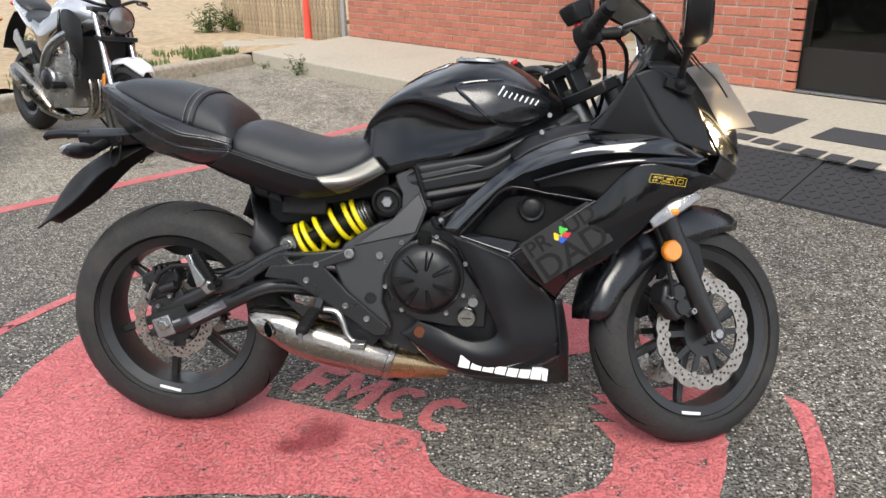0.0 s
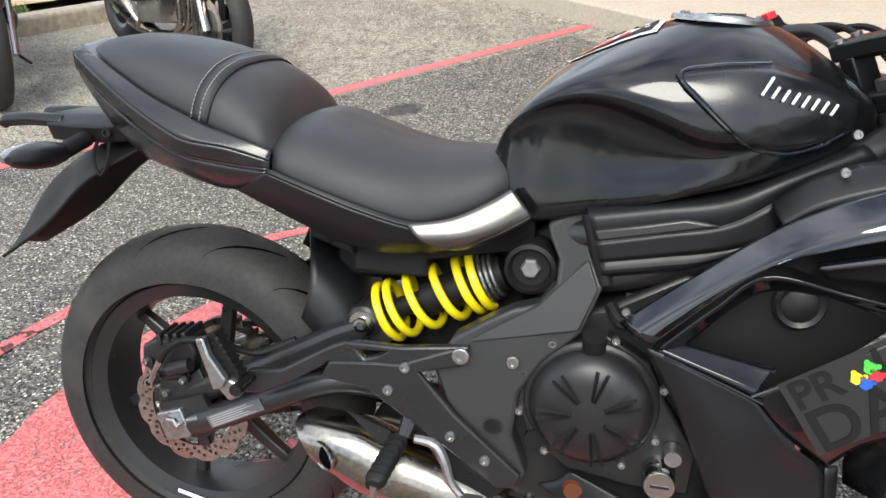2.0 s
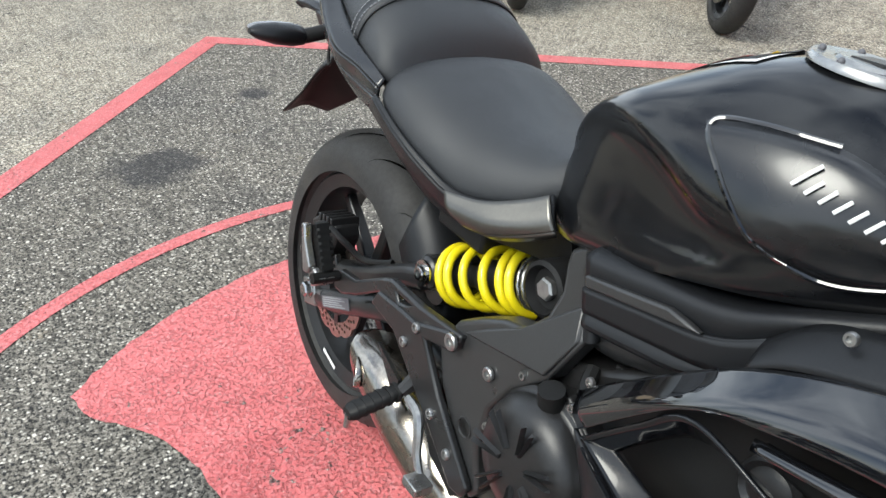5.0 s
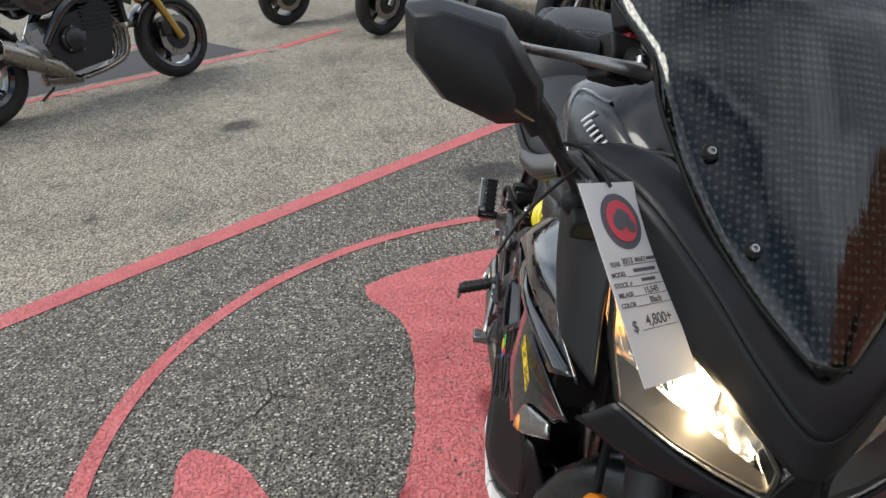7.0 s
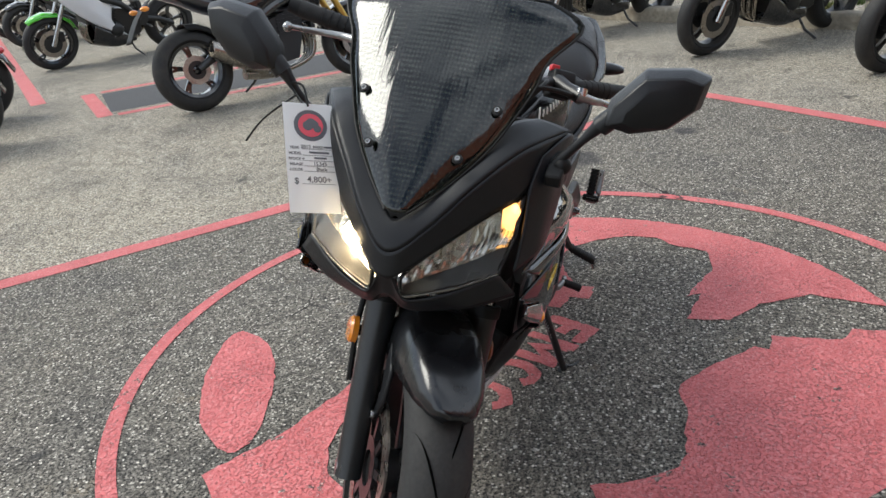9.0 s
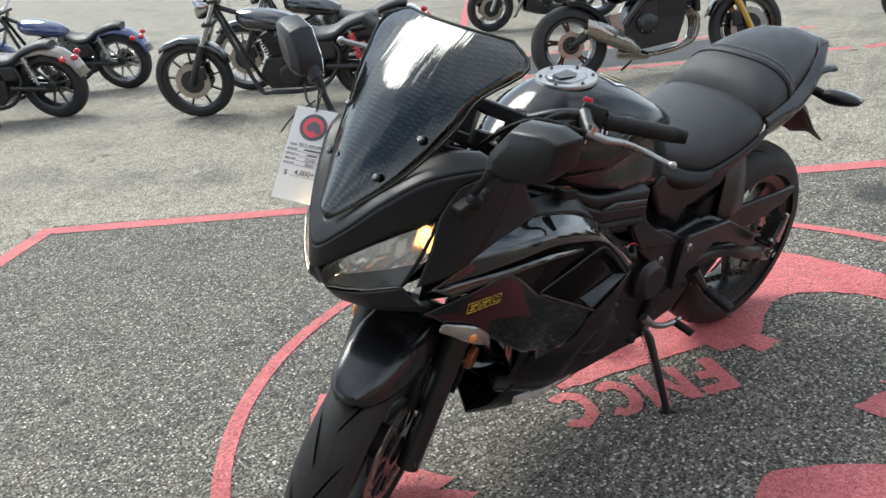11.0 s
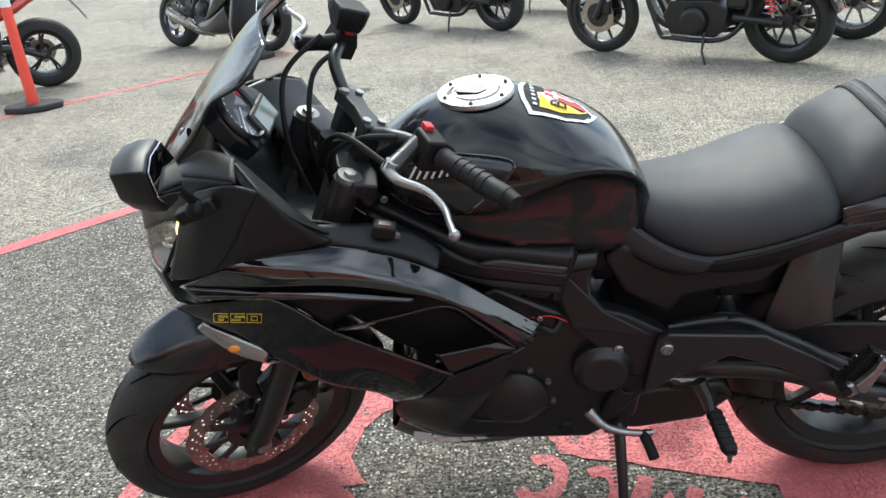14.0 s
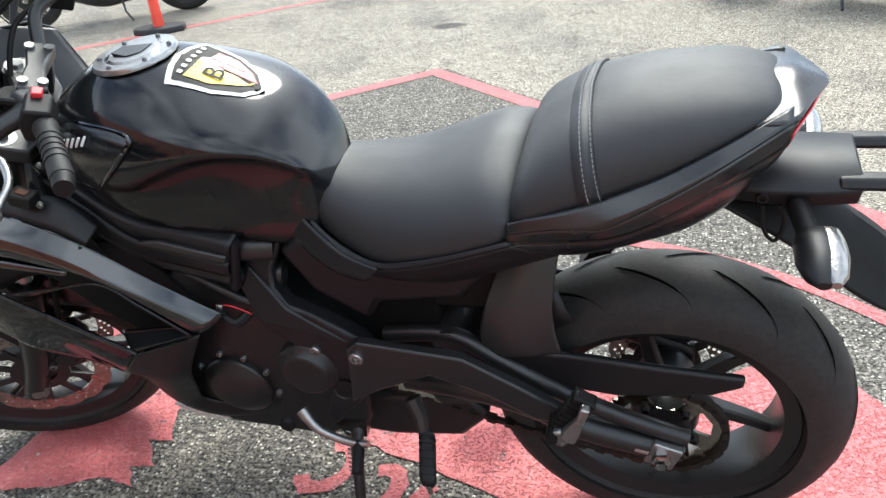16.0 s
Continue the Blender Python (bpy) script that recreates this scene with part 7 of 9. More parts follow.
BROW = [full([(1.205, 0.165, 0.985), (1.262, 0.128, 0.985), (1.33, 0.082, 0.940), (1.395, 0.037, 0.886), (1.430, 0.0, 0.856)]),
        full([(1.195, 0.222, 0.972), (1.304, 0.168, 0.962), (1.374, 0.112, 0.915), (1.432, 0.055, 0.852), (1.462, 0.0, 0.812)]),
        full([(1.272, 0.193, 0.946), (1.318, 0.176, 0.888), (1.366, 0.130, 0.860), (1.448, 0.040, 0.790), (1.468, 0.0, 0.768)])]
P("cowl_brow", joined(skin(BROW[:2], 49, 5, 0.003, (0.5, 0, 0.8)), skin(BROW[1:], 49, 5)), M_MATTE, "matte black creased brow between screen and lamps", solid=0.005, sharp=40)
CHIN = [full([(1.384, 0.168, 0.772), (1.432, 0.100, 0.746), (1.458, 0.040, 0.732), (1.462, 0.024, 0.745), (1.464, 0.012, 0.772), (1.466, 0.0, 0.782)]),
        full([(1.362, 0.195, 0.732), (1.405, 0.130, 0.712), (1.432, 0.060, 0.704), (1.442, 0.030, 0.706), (1.448, 0.012, 0.722), (1.452, 0.0, 0.728)]),
        full([(1.335, 0.190, 0.712), (1.355, 0.130, 0.690), (1.372, 0.06, 0.684), (1.38, 0.03, 0.684), (1.385, 0.012, 0.686), (1.39, 0.0, 0.688)])]
P("chin", joined(skin(CHIN[:2], 49, 5), skin(CHIN[1:], 49, 4)), M_MATTE, "matte black chin below the lamps", solid=0.005, sharp=50)
LAMP = [[(1.316, 0.180, 0.886), (1.340, 0.154, 0.873), (1.366, 0.130, 0.858), (1.412, 0.080, 0.822), (1.450, 0.038, 0.788), (1.464, 0.024, 0.768)],
        [(1.354, 0.180, 0.830), (1.372, 0.156, 0.822), (1.396, 0.126, 0.806), (1.430, 0.080, 0.785), (1.458, 0.036, 0.762), (1.466, 0.024, 0.754)],
        [(1.388, 0.166, 0.774), (1.404, 0.142, 0.765), (1.424, 0.112, 0.754), (1.446, 0.072, 0.745), (1.462, 0.036, 0.738), (1.466, 0.026, 0.742)]]


def lamp_lens(sgn=1):
    return skin([[(x, y * sgn, z) for x, y, z in e] for e in LAMP], 24, 5)


def trough(sgn, n=40):
    """Ribbed reflector behind the lens, over its upper part."""
    cols_ = [spline(e, n) for e in LAMP]
    rows = []
    for i in range(1, n - 3):
        a_, m_, z_ = (c[i] for c in cols_)
        rib = 0.006 * (1 if i % 4 < 2 else 0)
        low = m_.lerp(z_, 0.35)
        rows.append([(p.x - d, p.y * sgn, p.z + dz) for p, d, dz in ((a_, 0.010, -0.004), (a_.lerp(m_, 0.35), 0.046 - rib, 0.0), (m_, 0.054 - rib, 0.0), (low, 0.040 - rib, 0.0), (low, 0.026, -0.002))])
    return rings(rows, False, False)


def lamp_floor(sgn, n=24):
    """Dark shelf below the reflector."""
    cols_ = [spline(e, n) for e in LAMP]
    return rings([[(q.x - d, q.y * sgn, q.z + dz) for q, d, dz in ((m_.lerp(z_, 0.35), 0.027, -0.002), (m_.lerp(z_, 0.8), 0.012, 0.0), (z_, 0.003, 0.001))] for m_, z_ in zip(cols_[1], cols_[2])], False, False)


for sgn in (-1, 1):
    hd = P("headlight", lamp_lens(sgn), M_LENS, "clear slanting headlight, lit" if sgn < 0 else "clear slanting headlight, main beam unlit", solid=0.002, sharp=60)
    hd.visible_shadow = False
    P("reflector", trough(sgn), M_REFLECTOR, "ribbed bright reflector", hd, sharp=20)
    P("lamp_floor", lamp_floor(sgn), M_HOUSING, "dark lamp housing", hd)
    P("lamp_rim", tube([Vector((x - 0.001, y * sgn, z)) for x, y, z in (LAMP[2][:5])], 0.0016, 6), M_SILVERLENS, "thin bright rim", hd)
    P("bezel", tube([Vector((x - 0.007, y * sgn, z)) for x, y, z in (LAMP[0] + [LAMP[1][5]] + list(reversed(LAMP[2])) + [LAMP[1][0]] + [LAMP[0][0]])], 0.004, 6), M_BLACK, "", hd)
    P("divider", skin([[(1.330, sgn * 0.150, 0.872), (1.306, sgn * 0.148, 0.852)], [(1.362, sgn * 0.157, 0.826), (1.330, sgn * 0.152, 0.812)]], 6, 3), M_REFLECTOR, "", hd, solid=0.002)
    P("position_lamp", ball((1.326, sgn * 0.166, 0.853), 0.023, 0.5, 0.75, 1.15), M_GLOW, "warm glowing position lamp", hd)
    P("main_bulb", tube([(1.348, sgn * 0.100, 0.800), (1.392, sgn * 0.098, 0.798)], [0.007, 0.008], 12), M_BULB if sgn < 0 else M_REFLECTOR, "lit halogen bulb" if sgn < 0 else "unlit bulb", hd)
    back = [[(x - 0.078, y * sgn, z) for x, y, z in e[:5]] for e in LAMP]
    P("lamp_shell", joined(skin(back, 16, 4), skin([[(x - 0.006, y * sgn, z - 0.002) for x, y, z in LAMP[0][:5]], back[0]], 16, 3), skin([[(x - 0.006, y * sgn, z) for x, y, z in LAMP[2][:5]], back[2]], 16, 3)), M_BLACK, "", hd, solid=0.002)
lamp = new("headlight_glow", bpy.data.lights.new("headlight_glow", "POINT"))
lamp.data.energy, lamp.data.shadow_soft_size, lamp.data.color = 1.0, 0.012, (1.0, 0.74, 0.42)
lamp.matrix_world = bike.matrix_world @ Matrix.Translation((1.408, -0.085, 0.792))


def screen_row(x, hw, z, sag, n=17):
    return [(x - sag * (abs(k) / (n // 2)) ** 2.0, hw * k / (n // 2), z - 0.25 * sag * (abs(k) / (n // 2)) ** 2) for k in range(-(n // 2), n // 2 + 1)]


SCR = [screen_row(1.438, 0.018, 0.872, 0.006), screen_row(1.405, 0.066, 0.912, 0.022), screen_row(1.36, 0.114, 0.966, 0.032), screen_row(1.31, 0.146, 1.022, 0.036), screen_row(1.278, 0.163, 1.058, 0.034),
       screen_row(1.24, 0.174, 1.094, 0.026), screen_row(1.185, 0.213, 1.146, 0.043), screen_row(1.150, 0.150, 1.172, 0.03)]
sc = P("windscreen", rings([spline([r[i] for r in SCR], 30) for i in range(17)], False, False), M_SCREEN, "smoked windscreen with woven dark pattern", solid=0.003, sharp=60)
sc.visible_shadow = False
for sgn in (-1, 1):
    for x, y, z in ((1.297, 0.115, 1.017), (1.368, 0.076, 0.951)):
        bt = Matrix.Translation((x, sgn * y, z)) @ Matrix.Rotation(radians(-90), 4, "Z") @ Matrix.Rotation(radians(45), 4, "X")
        P("screen_bolt", moved(lathe([(0.0001, 0.002), (0.0022, 0.002), (0.0026, 0.005), (0.0042, 0.005), (0.005, 0.0), (0.0001, 0.0)], 14), bt), M_ALU, "socket head bolt", sc)
        P("screen_washer", moved(lathe([(0.0001, 0.0015), (0.008, 0.0015), (0.009, -0.001), (0.0001, -0.001)], 16), bt), M_BLACK, "", sc)
P("screen_edge", joined(tube([SCR[-1][i] for i in range(17)], 0.0028, 6), *[tube([r[j] for r in SCR], 0.0026, 6, 30) for j in (0, 16)]), M_BLACK, "", sc)
P("screen_base", skin([[(1.43, y, 0.862 - abs(y)) for y in (-0.01, 0, 0.01)], [(1.36, y, 0.945 - abs(y) * 0.3) for y in (-0.088, 0, 0.088)], [(1.275, y, 1.0 - abs(y) * 0.2) for y in (-0.12, 0, 0.12)], [(1.235, y, 0.985 - abs(y) * 0.2) for y in (-0.13, 0, 0.13)]], 18, 5), M_BLACK, "dark panel behind the screen foot", solid=0.004)
# instrument
DASH = Matrix(((0, 0.5, -0.866, 1.246), (-1, 0, 0, 0), (0, 0.866, 0.5, 0.980), (0, 0, 0, 1))) @ Matrix.Diagonal((1.12, 1.12, 1, 1))
ds = P("instrument", moved(rings([[(s * a, s * b, z) for a, b in ((-0.088, -0.01), (-0.084, 0.034), (-0.055, 0.060), (-0.010, 0.062), (0.036, 0.042), (0.082, 0.0), (0.074, -0.046), (0.0, -0.060), (-0.062, -0.048))] for s, z in ((1.05, 0), (1.0, 0.03), (0.86, 0.036))]), DASH), M_MATTE, "instrument cluster with dial and display", bevel=0.003)
dmx = DASH
DROP = Matrix.Rotation(radians(90), 4, "X")
P("dial_ring", moved(lathe([(0.044, 0.0), (0.044, 0.006), (0.048, 0.010), (0.052, 0.006), (0.053, 0.0)], 40), dmx @ Matrix.Translation((-0.034, 0.012, 0.036)) @ DROP), M_SATIN, "dark grey dial ring", ds)
P("dial", moved(lathe([(0.0001, 0.002), (0.046, 0.002), (0.046, 0.0), (0.0001, 0.0)], 36), dmx @ Matrix.Translation((-0.034, 0.012, 0.036)) @ DROP), M_DIAL, "glossy black rev counter dial", ds)
each("dial_mark", [moved(box(0.034, 0.042, -0.001, 0.001, 0.0, 0.0008), dmx @ Matrix.Translation((-0.034, 0.012, 0.0385)) @ Matrix.Rotation(radians(a), 4, "Z")) for a in range(40, 240, 18)], M_WHITE, ds)
P("red_zone", moved(joined(*[box(0.036, 0.042, -0.006, 0.006, 0.0, 0.0007)]), dmx @ Matrix.Translation((-0.034, 0.012, 0.0384)) @ Matrix.Rotation(radians(25), 4, "Z")), M_REDVINYL, "", ds)
P("needle", moved(box(-0.006, 0.036, -0.0009, 0.0009, 0.001, 0.002), dmx @ Matrix.Translation((-0.034, 0.012, 0.0385)) @ Matrix.Rotation(radians(215), 4, "Z")), M_WHITE, "", ds)
P("display_frame", moved(box(-0.030, 0.060, -0.050, -0.002, 0.034, 0.046), dmx), M_SATIN, "", ds, bevel=0.004)
P("display", moved(box(-0.022, 0.052, -0.043, -0.009, 0.0455, 0.0472), dmx), M_LCD, "grey liquid crystal display", ds)
each("button", [moved(box(-0.076 + 0.022 * k, -0.060 + 0.022 * k, -0.040 - 0.006 * k, -0.022 - 0.006 * k, 0.034, 0.040), dmx) for k in range(2)], M_BLACK, ds, bevel=0.002)


def cockpit():
    """Inner wall of the cockpit, from the cowl's rear rim in to the instrument."""
    return skin([[(1.163, 0.224, 0.955), (1.125, 0.211, 0.895), (1.075, 0.184, 0.842)],
                 [(1.212, 0.168, 0.985), (1.172, 0.152, 0.925), (1.125, 0.132, 0.845)],
                 [(1.248, 0.110, 0.992), (1.212, 0.098, 0.930), (1.165, 0.085, 0.840)]], 14, 5)


def cowl_flank():
    """Outer side behind the nose cowl, falling to the fairing."""
    return skin([NZ[0], [(1.163, 0.226, 0.956), (1.128, 0.216, 0.900), (1.095, 0.202, 0.858), (1.070, 0.192, 0.832)]], 16, 5)


both("cowl_flank", cowl_flank, M_MATTE, "matte black cowl side", solid=0.004, sharp=50)
both("cockpit_panel", cockpit, M_PLATE, "matte black inner cockpit panel", solid=0.004, sharp=30)
P("cockpit_floor", skin([[(1.252, y, 0.965) for y in (-0.12, -0.06, 0, 0.06, 0.12)], [(1.228, y, 0.90) for y in (-0.12, -0.06, 0, 0.06, 0.12)], [(1.20, y, 0.79) for y in (-0.14, -0.06, 0, 0.06, 0.14)]], 12, 4), M_PLATE, "dark panel below the instrument", solid=0.004)
both("inner_shield", lambda: slab([(0.90, 0.70), (0.93, 0.80), (1.02, 0.835), (1.12, 0.86), (1.30, 0.86), (1.34, 0.72), (1.20, 0.68), (1.02, 0.66)], 0.158, 0.163), M_BLACK, "dark inner fairing wall")
# mirrors
for sgn in (-1, 1):
    hull = []
    for k, (s, dx) in enumerate(((0.55, 0.034), (0.86, 0.024), (1.0, 0.0), (1.0, -0.022), (0.95, -0.026))):
        cx, cy, cz = 1.268 + dx, sgn * 0.352, 1.062
        ring_ = []
        for dy, dz in ((-0.072, -0.036), (-0.066, 0.0), (-0.02, 0.050), (0.045, 0.052), (0.077, 0.040), (0.070, -0.005), (0.03, -0.040), (-0.03, -0.050)):
            ring_.append((cx - dy * 0.12, cy + sgn * dy * s, cz + dz * s + 0.10 * dy))
        hull.append(ring_)
    mr = P("mirror", rings(hull), M_MATTE, "angular matte black mirror", bevel=0.006, seg=2)
    P("mirror_glass", rings([[(p[0] - 0.0015, (p[1] - sgn * 0.352) * 0.95 + sgn * 0.352, (p[2] - 1.062) * 0.95 + 1.062) for p in hull[-1]], [(p[0] - 0.0032, (p[1] - sgn * 0.352) * 0.95 + sgn * 0.352, (p[2] - 1.062) * 0.95 + 1.062) for p in hull[-1]]]), M_MIRROR, "mirror glass", mr)
    P("mirror_stem", joined(tube([(1.268, sgn * 0.215, 0.935), (1.270, sgn * 0.255, 0.985), (1.272, sgn * 0.285, 1.025)], [0.009, 0.007, 0.014], 10), tube([(1.272, sgn * 0.278, 1.012), (1.272, sgn * 0.296, 1.032)], 0.017, 10)), M_MATTE, "", mr)
    P("mirror_base", joined(moved(box(-0.035, 0.035, -0.014, 0.014, -0.012, 0.012), Matrix.Translation((1.268, sgn * 0.220, 0.928)) @ Matrix.Rotation(radians(20), 4, "Y")), ball((1.268, sgn * 0.228, 0.935), 0.016)), M_BLACK, "", mr, bevel=0.004)

# ---- steered front end ----
HEAD, RAKE, STEER = Vector((1.05, 0, 0.90)), radians(25), radians(29)
axis = Vector((-math.sin(RAKE), 0, math.cos(RAKE)))
STM = Matrix.Translation(HEAD) @ Matrix.Rotation(STEER, 4, axis) @ Matrix.Translation(-HEAD)
FX = Vector((math.cos(RAKE), 0, math.sin(RAKE)))


def H(e1, e2, e3):
    """A place on the bars: ahead of, beside and up along the steering axis."""
    return HEAD + FX * e1 + Vector((0, e2, 0)) + axis * e3


def F(name, bm, m, label="", parent=None, **kw):
    return part(name, moved(bm, STM), m, parent or bike, label, **kw)


STMW = STM @ Matrix.Translation((0.012, 0, -0.009))


def FW(name, bm, m, label="", parent=None, **kw):
    return part(name, moved(bm, STMW), m, parent or bike, label, **kw)


FA = (1.372, 0.0, 0.300)
fw = FW("front_wheel", lathe([(0.198, -0.038), (0.222, -0.046), (0.226, -0.042), (0.212, -0.02), (0.206, 0), (0.212, 0.02), (0.226, 0.042), (0.222, 0.046), (0.198, 0.038), (0.192, 0)], 72, FA, True), M_SATIN, "black five-spoke cast wheel")
FW("tyre", lathe(tyre_profile(0.297, 0.120, 0.222), 96, FA, True), M_TREAD, "worn black tyre with curved grooves", fw)
FW("groove", grooves(0.297, 0.120, FA, 12), M_GROOVE, "", fw, sharp=180)
each("spoke", [moved(b, STMW) for b in spokes(0.04, 0.20, 6, FA, 0, 0.028, 0.028, 0.06, False)], M_SATIN, fw, bevel=0.004)
FW("hub", lathe([(0.0001, -0.06), (0.035, -0.06), (0.045, -0.04), (0.04, 0), (0.045, 0.04), (0.035, 0.06), (0.0001, 0.06)], 32, FA), M_SATIN, "", fw)
for y in (-0.066, 0.061):
    FW("brake_disc", wave_disc(0.150, 0.112, y, FA, 0.005, 14), M_DISC, "drilled wavy steel disc", fw, sharp=30)
    each("carrier_arm", [moved(b, STMW) for b in carrier(0.112, y + 0.0025, FA, 10)], M_SATIN, fw)
    each("disc_rivet", [moved(lathe([(0.0001, y - 0.002), (0.008, y - 0.002), (0.008, y + 0.007), (0.0001, y + 0.007)], 14, (FA[0] + 0.113 * math.cos(a), 0, FA[2] + 0.113 * math.sin(a))), STMW) for a in (2 * math.pi * k / 10 for k in range(10))], M_STEEL, fw)
FW("rim_stripe", moved(box(-0.03, 0.03, -0.0006, 0.0006, -0.004, 0.004), Matrix.Translation((FA[0] - 0.03, -0.0445, 0.088)) @ Matrix.Rotation(radians(8), 4, "Y")), M_WHITE, "faded white rim sticker", fw)
for sgn in (-1, 1):
    y = sgn * 0.102
    fk = FW("fork_leg", tube([(1.385, y, 0.285), (1.33, y, 0.385), (1.25, y, 0.56), (1.225, y, 0.615)], [0.026, 0.027, 0.029, 0.031], 18), M_SATIN, "black fork slider")
    FW("stanchion", tube([(1.227, y, 0.61), (1.12, y, 0.845)], 0.0205, 18), M_CHROME, "bright fork tube", fk)
    FW("fork_top", tube([(1.122, y, 0.84), (1.078, y, 0.935)], 0.026, 18), M_SATIN, "", fk)
    FW("fork_cap", joined(tube([(1.078, y, 0.935), (1.074, y, 0.944)], 0.022, 18), tube([(1.075, y, 0.942), (1.072, y, 0.950)], 0.011, 6)), M_ALU, "alloy fork cap", fk)
    FW("dust_seal", tube([(1.232, y, 0.60), (1.222, y, 0.622)], 0.034, 18), M_BLACK, "", fk)
    FW("axle_end", lathe([(0.0001, sgn * 0.128), (0.012, sgn * 0.128), (0.014, sgn * 0.122), (0.022, sgn * 0.122), (0.024, sgn * 0.10), (0.0001, sgn * 0.09)], 20, FA), M_ALU, "", fk)
    FW("caliper_mount", slab([(1.30, 0.44), (1.33, 0.43), (1.30, 0.34), (1.255, 0.37)], sgn * 0.088, sgn * 0.100), M_SATIN, "", fk, bevel=0.003)
    cl = FW("front_caliper", rings([[(x, yy, z) for x, z in ((1.215, 0.385), (1.225, 0.43), (1.262, 0.445), (1.292, 0.405), (1.288, 0.345), (1.255, 0.335))] for yy in (sgn * 0.045, sgn * 0.105)]), M_ENGINE, "dark two-piston brake caliper", bevel=0.008, seg=2)
    each("piston_cover", [moved(lathe([(0.0001, sgn * 0.112), (0.020, sgn * 0.112), (0.022, sgn * 0.104), (0.0001, sgn * 0.10)], 20, (1.262 + 0.012 * k, 0, 0.408 - 0.036 * k)), STMW) for k in (0, 1)], M_ENGINE, cl)
    each("caliper_bolt", [moved(b, STMW) for b in (bolt((1.305, sgn * 0.105, 0.42), 0.009, sgn, 0.01), bolt((1.306, sgn * 0.105, 0.36), 0.009, sgn, 0.01), bolt((1.235, sgn * 0.105, 0.40), 0.007, sgn, 0.012))], M_ALU, cl)
    FW("brake_hose", tube([(1.235, sgn * 0.12, 0.40), (1.225, sgn * 0.125, 0.45), (1.20, sgn * 0.13, 0.53), (1.165, sgn * 0.12, 0.62), (1.14, sgn * 0.10, 0.72)], 0.006, 8, 24), M_BLACK, "", cl)
    # left reflector gets the darker amber for the bike's shaded side
    rf = FW("side_reflector", lathe([(0.0001, sgn * 0.148), (0.023, sgn * 0.148), (0.027, sgn * 0.143), (0.027, sgn * 0.132), (0.0001, sgn * 0.132)], 32, (1.222, 0, 0.514)), M_AMBER if sgn < 0 else M_SHADEDAMBER, "round amber reflector")
    FW("reflector_bracket", box(1.216, 1.230, min(sgn * 0.11, sgn * 0.134), max(sgn * 0.11, sgn * 0.134), 0.506, 0.522), M_BLACK, "", rf)
    FW("fender_stay", slab([(1.305, 0.56), (1.36, 0.53), (1.372, 0.47), (1.345, 0.395), (1.33, 0.40), (1.335, 0.47), (1.31, 0.52)], sgn * 0.070, sgn * 0.080), M_MATTE, "", bevel=0.004)
    FW("stay_bolt", bolt((1.342, sgn * 0.080, 0.41), 0.009, sgn, 0.006), M_ALU)


def fender_ring(a, hw, r=0.318, drop=0.05):
    c, s = math.cos(radians(a)), math.sin(radians(a))
    out = []
    for k in range(-6, 7):
        t_ = k / 6
        rr = r + 0.022 * (1 - t_ * t_) ** 0.5 - drop * max(0, abs(t_) - 0.55) / 0.45
        out.append((FA[0] + rr * c, hw * math.sin(t_ * math.pi / 2), FA[2] + rr * s))
    return out


FW("front_fender", rings([spline(fender_ring(a, hw, 0.316, d), 17) for a, hw, d in ((60, 0.016, 0.0), (63, 0.040, 0.01), (69, 0.058, 0.03), (78, 0.070, 0.05), (90, 0.077, 0.07), (105, 0.078, 0.080), (120, 0.077, 0.078), (138, 0.075, 0.066), (155, 0.072, 0.046), (167, 0.068, 0.030), (172, 0.055, 0.018))], False, False), M_TAIL, "satin black front mudguard", solid=0.004, sharp=50)
tc = F("triple_clamp", joined(moved(rings([[(a, b, z) for a, b in ((0.05, -0.13), (0.06, -0.07), (0.035, 0), (0.06, 0.07), (0.05, 0.13), (0.005, 0.135), (-0.03, 0.05), (-0.03, -0.05), (0.005, -0.135))] for z in (-0.012, 0.016)]), Matrix.Translation(HEAD) @ Matrix.Rotation(-RAKE, 4, "Y")),
       moved(rings([[(a, b, z) for a, b in ((0.06, -0.13), (0.06, 0.13), (0.0, 0.135), (-0.03, 0.05), (-0.03, -0.05), (0.0, -0.135))] for z in (-0.20, -0.165)]), Matrix.Translation(HEAD) @ Matrix.Rotation(-RAKE, 4, "Y"))), M_SATIN, "black triple clamps", bevel=0.004)
F("stem_nut", joined(tube([H(0, 0, 0.014), H(0, 0, 0.03)], 0.018, 6), tube([H(0, 0, -0.2), H(0, 0, 0.01)], 0.028, 14)), M_ALU, "alloy stem nut", tc)
F("ignition", tube([H(0.045, 0, 0.0), H(0.045, 0, 0.03)], 0.02, 16), M_BLACK, "", tc)
each("bar_riser", [moved(rings([[tuple(H(a, s * 0.045 + b, c)) for a, b in ((-0.018, -0.014), (0.02, -0.014), (0.02, 0.014), (-0.018, 0.014))] for c in (0.012, 0.07)]), STM) for s in (-1, 1)], M_SATIN, tc, bevel=0.003)
F("bar_clamp", rings([[tuple(H(a, b, c)) for a, b in ((-0.022, -0.068), (0.026, -0.068), (0.018, 0.0), (0.026, 0.068), (-0.022, 0.068), (-0.012, 0.0))] for c in (0.066, 0.092)]), M_SATIN, "black bar clamp", tc, bevel=0.004)
each("clamp_bolt", [moved(tube([H(a, b, 0.091), H(a, b, 0.097)], 0.008, 12), STM) for a in (-0.013, 0.017) for b in (-0.05, 0.05)], M_ALU, tc)
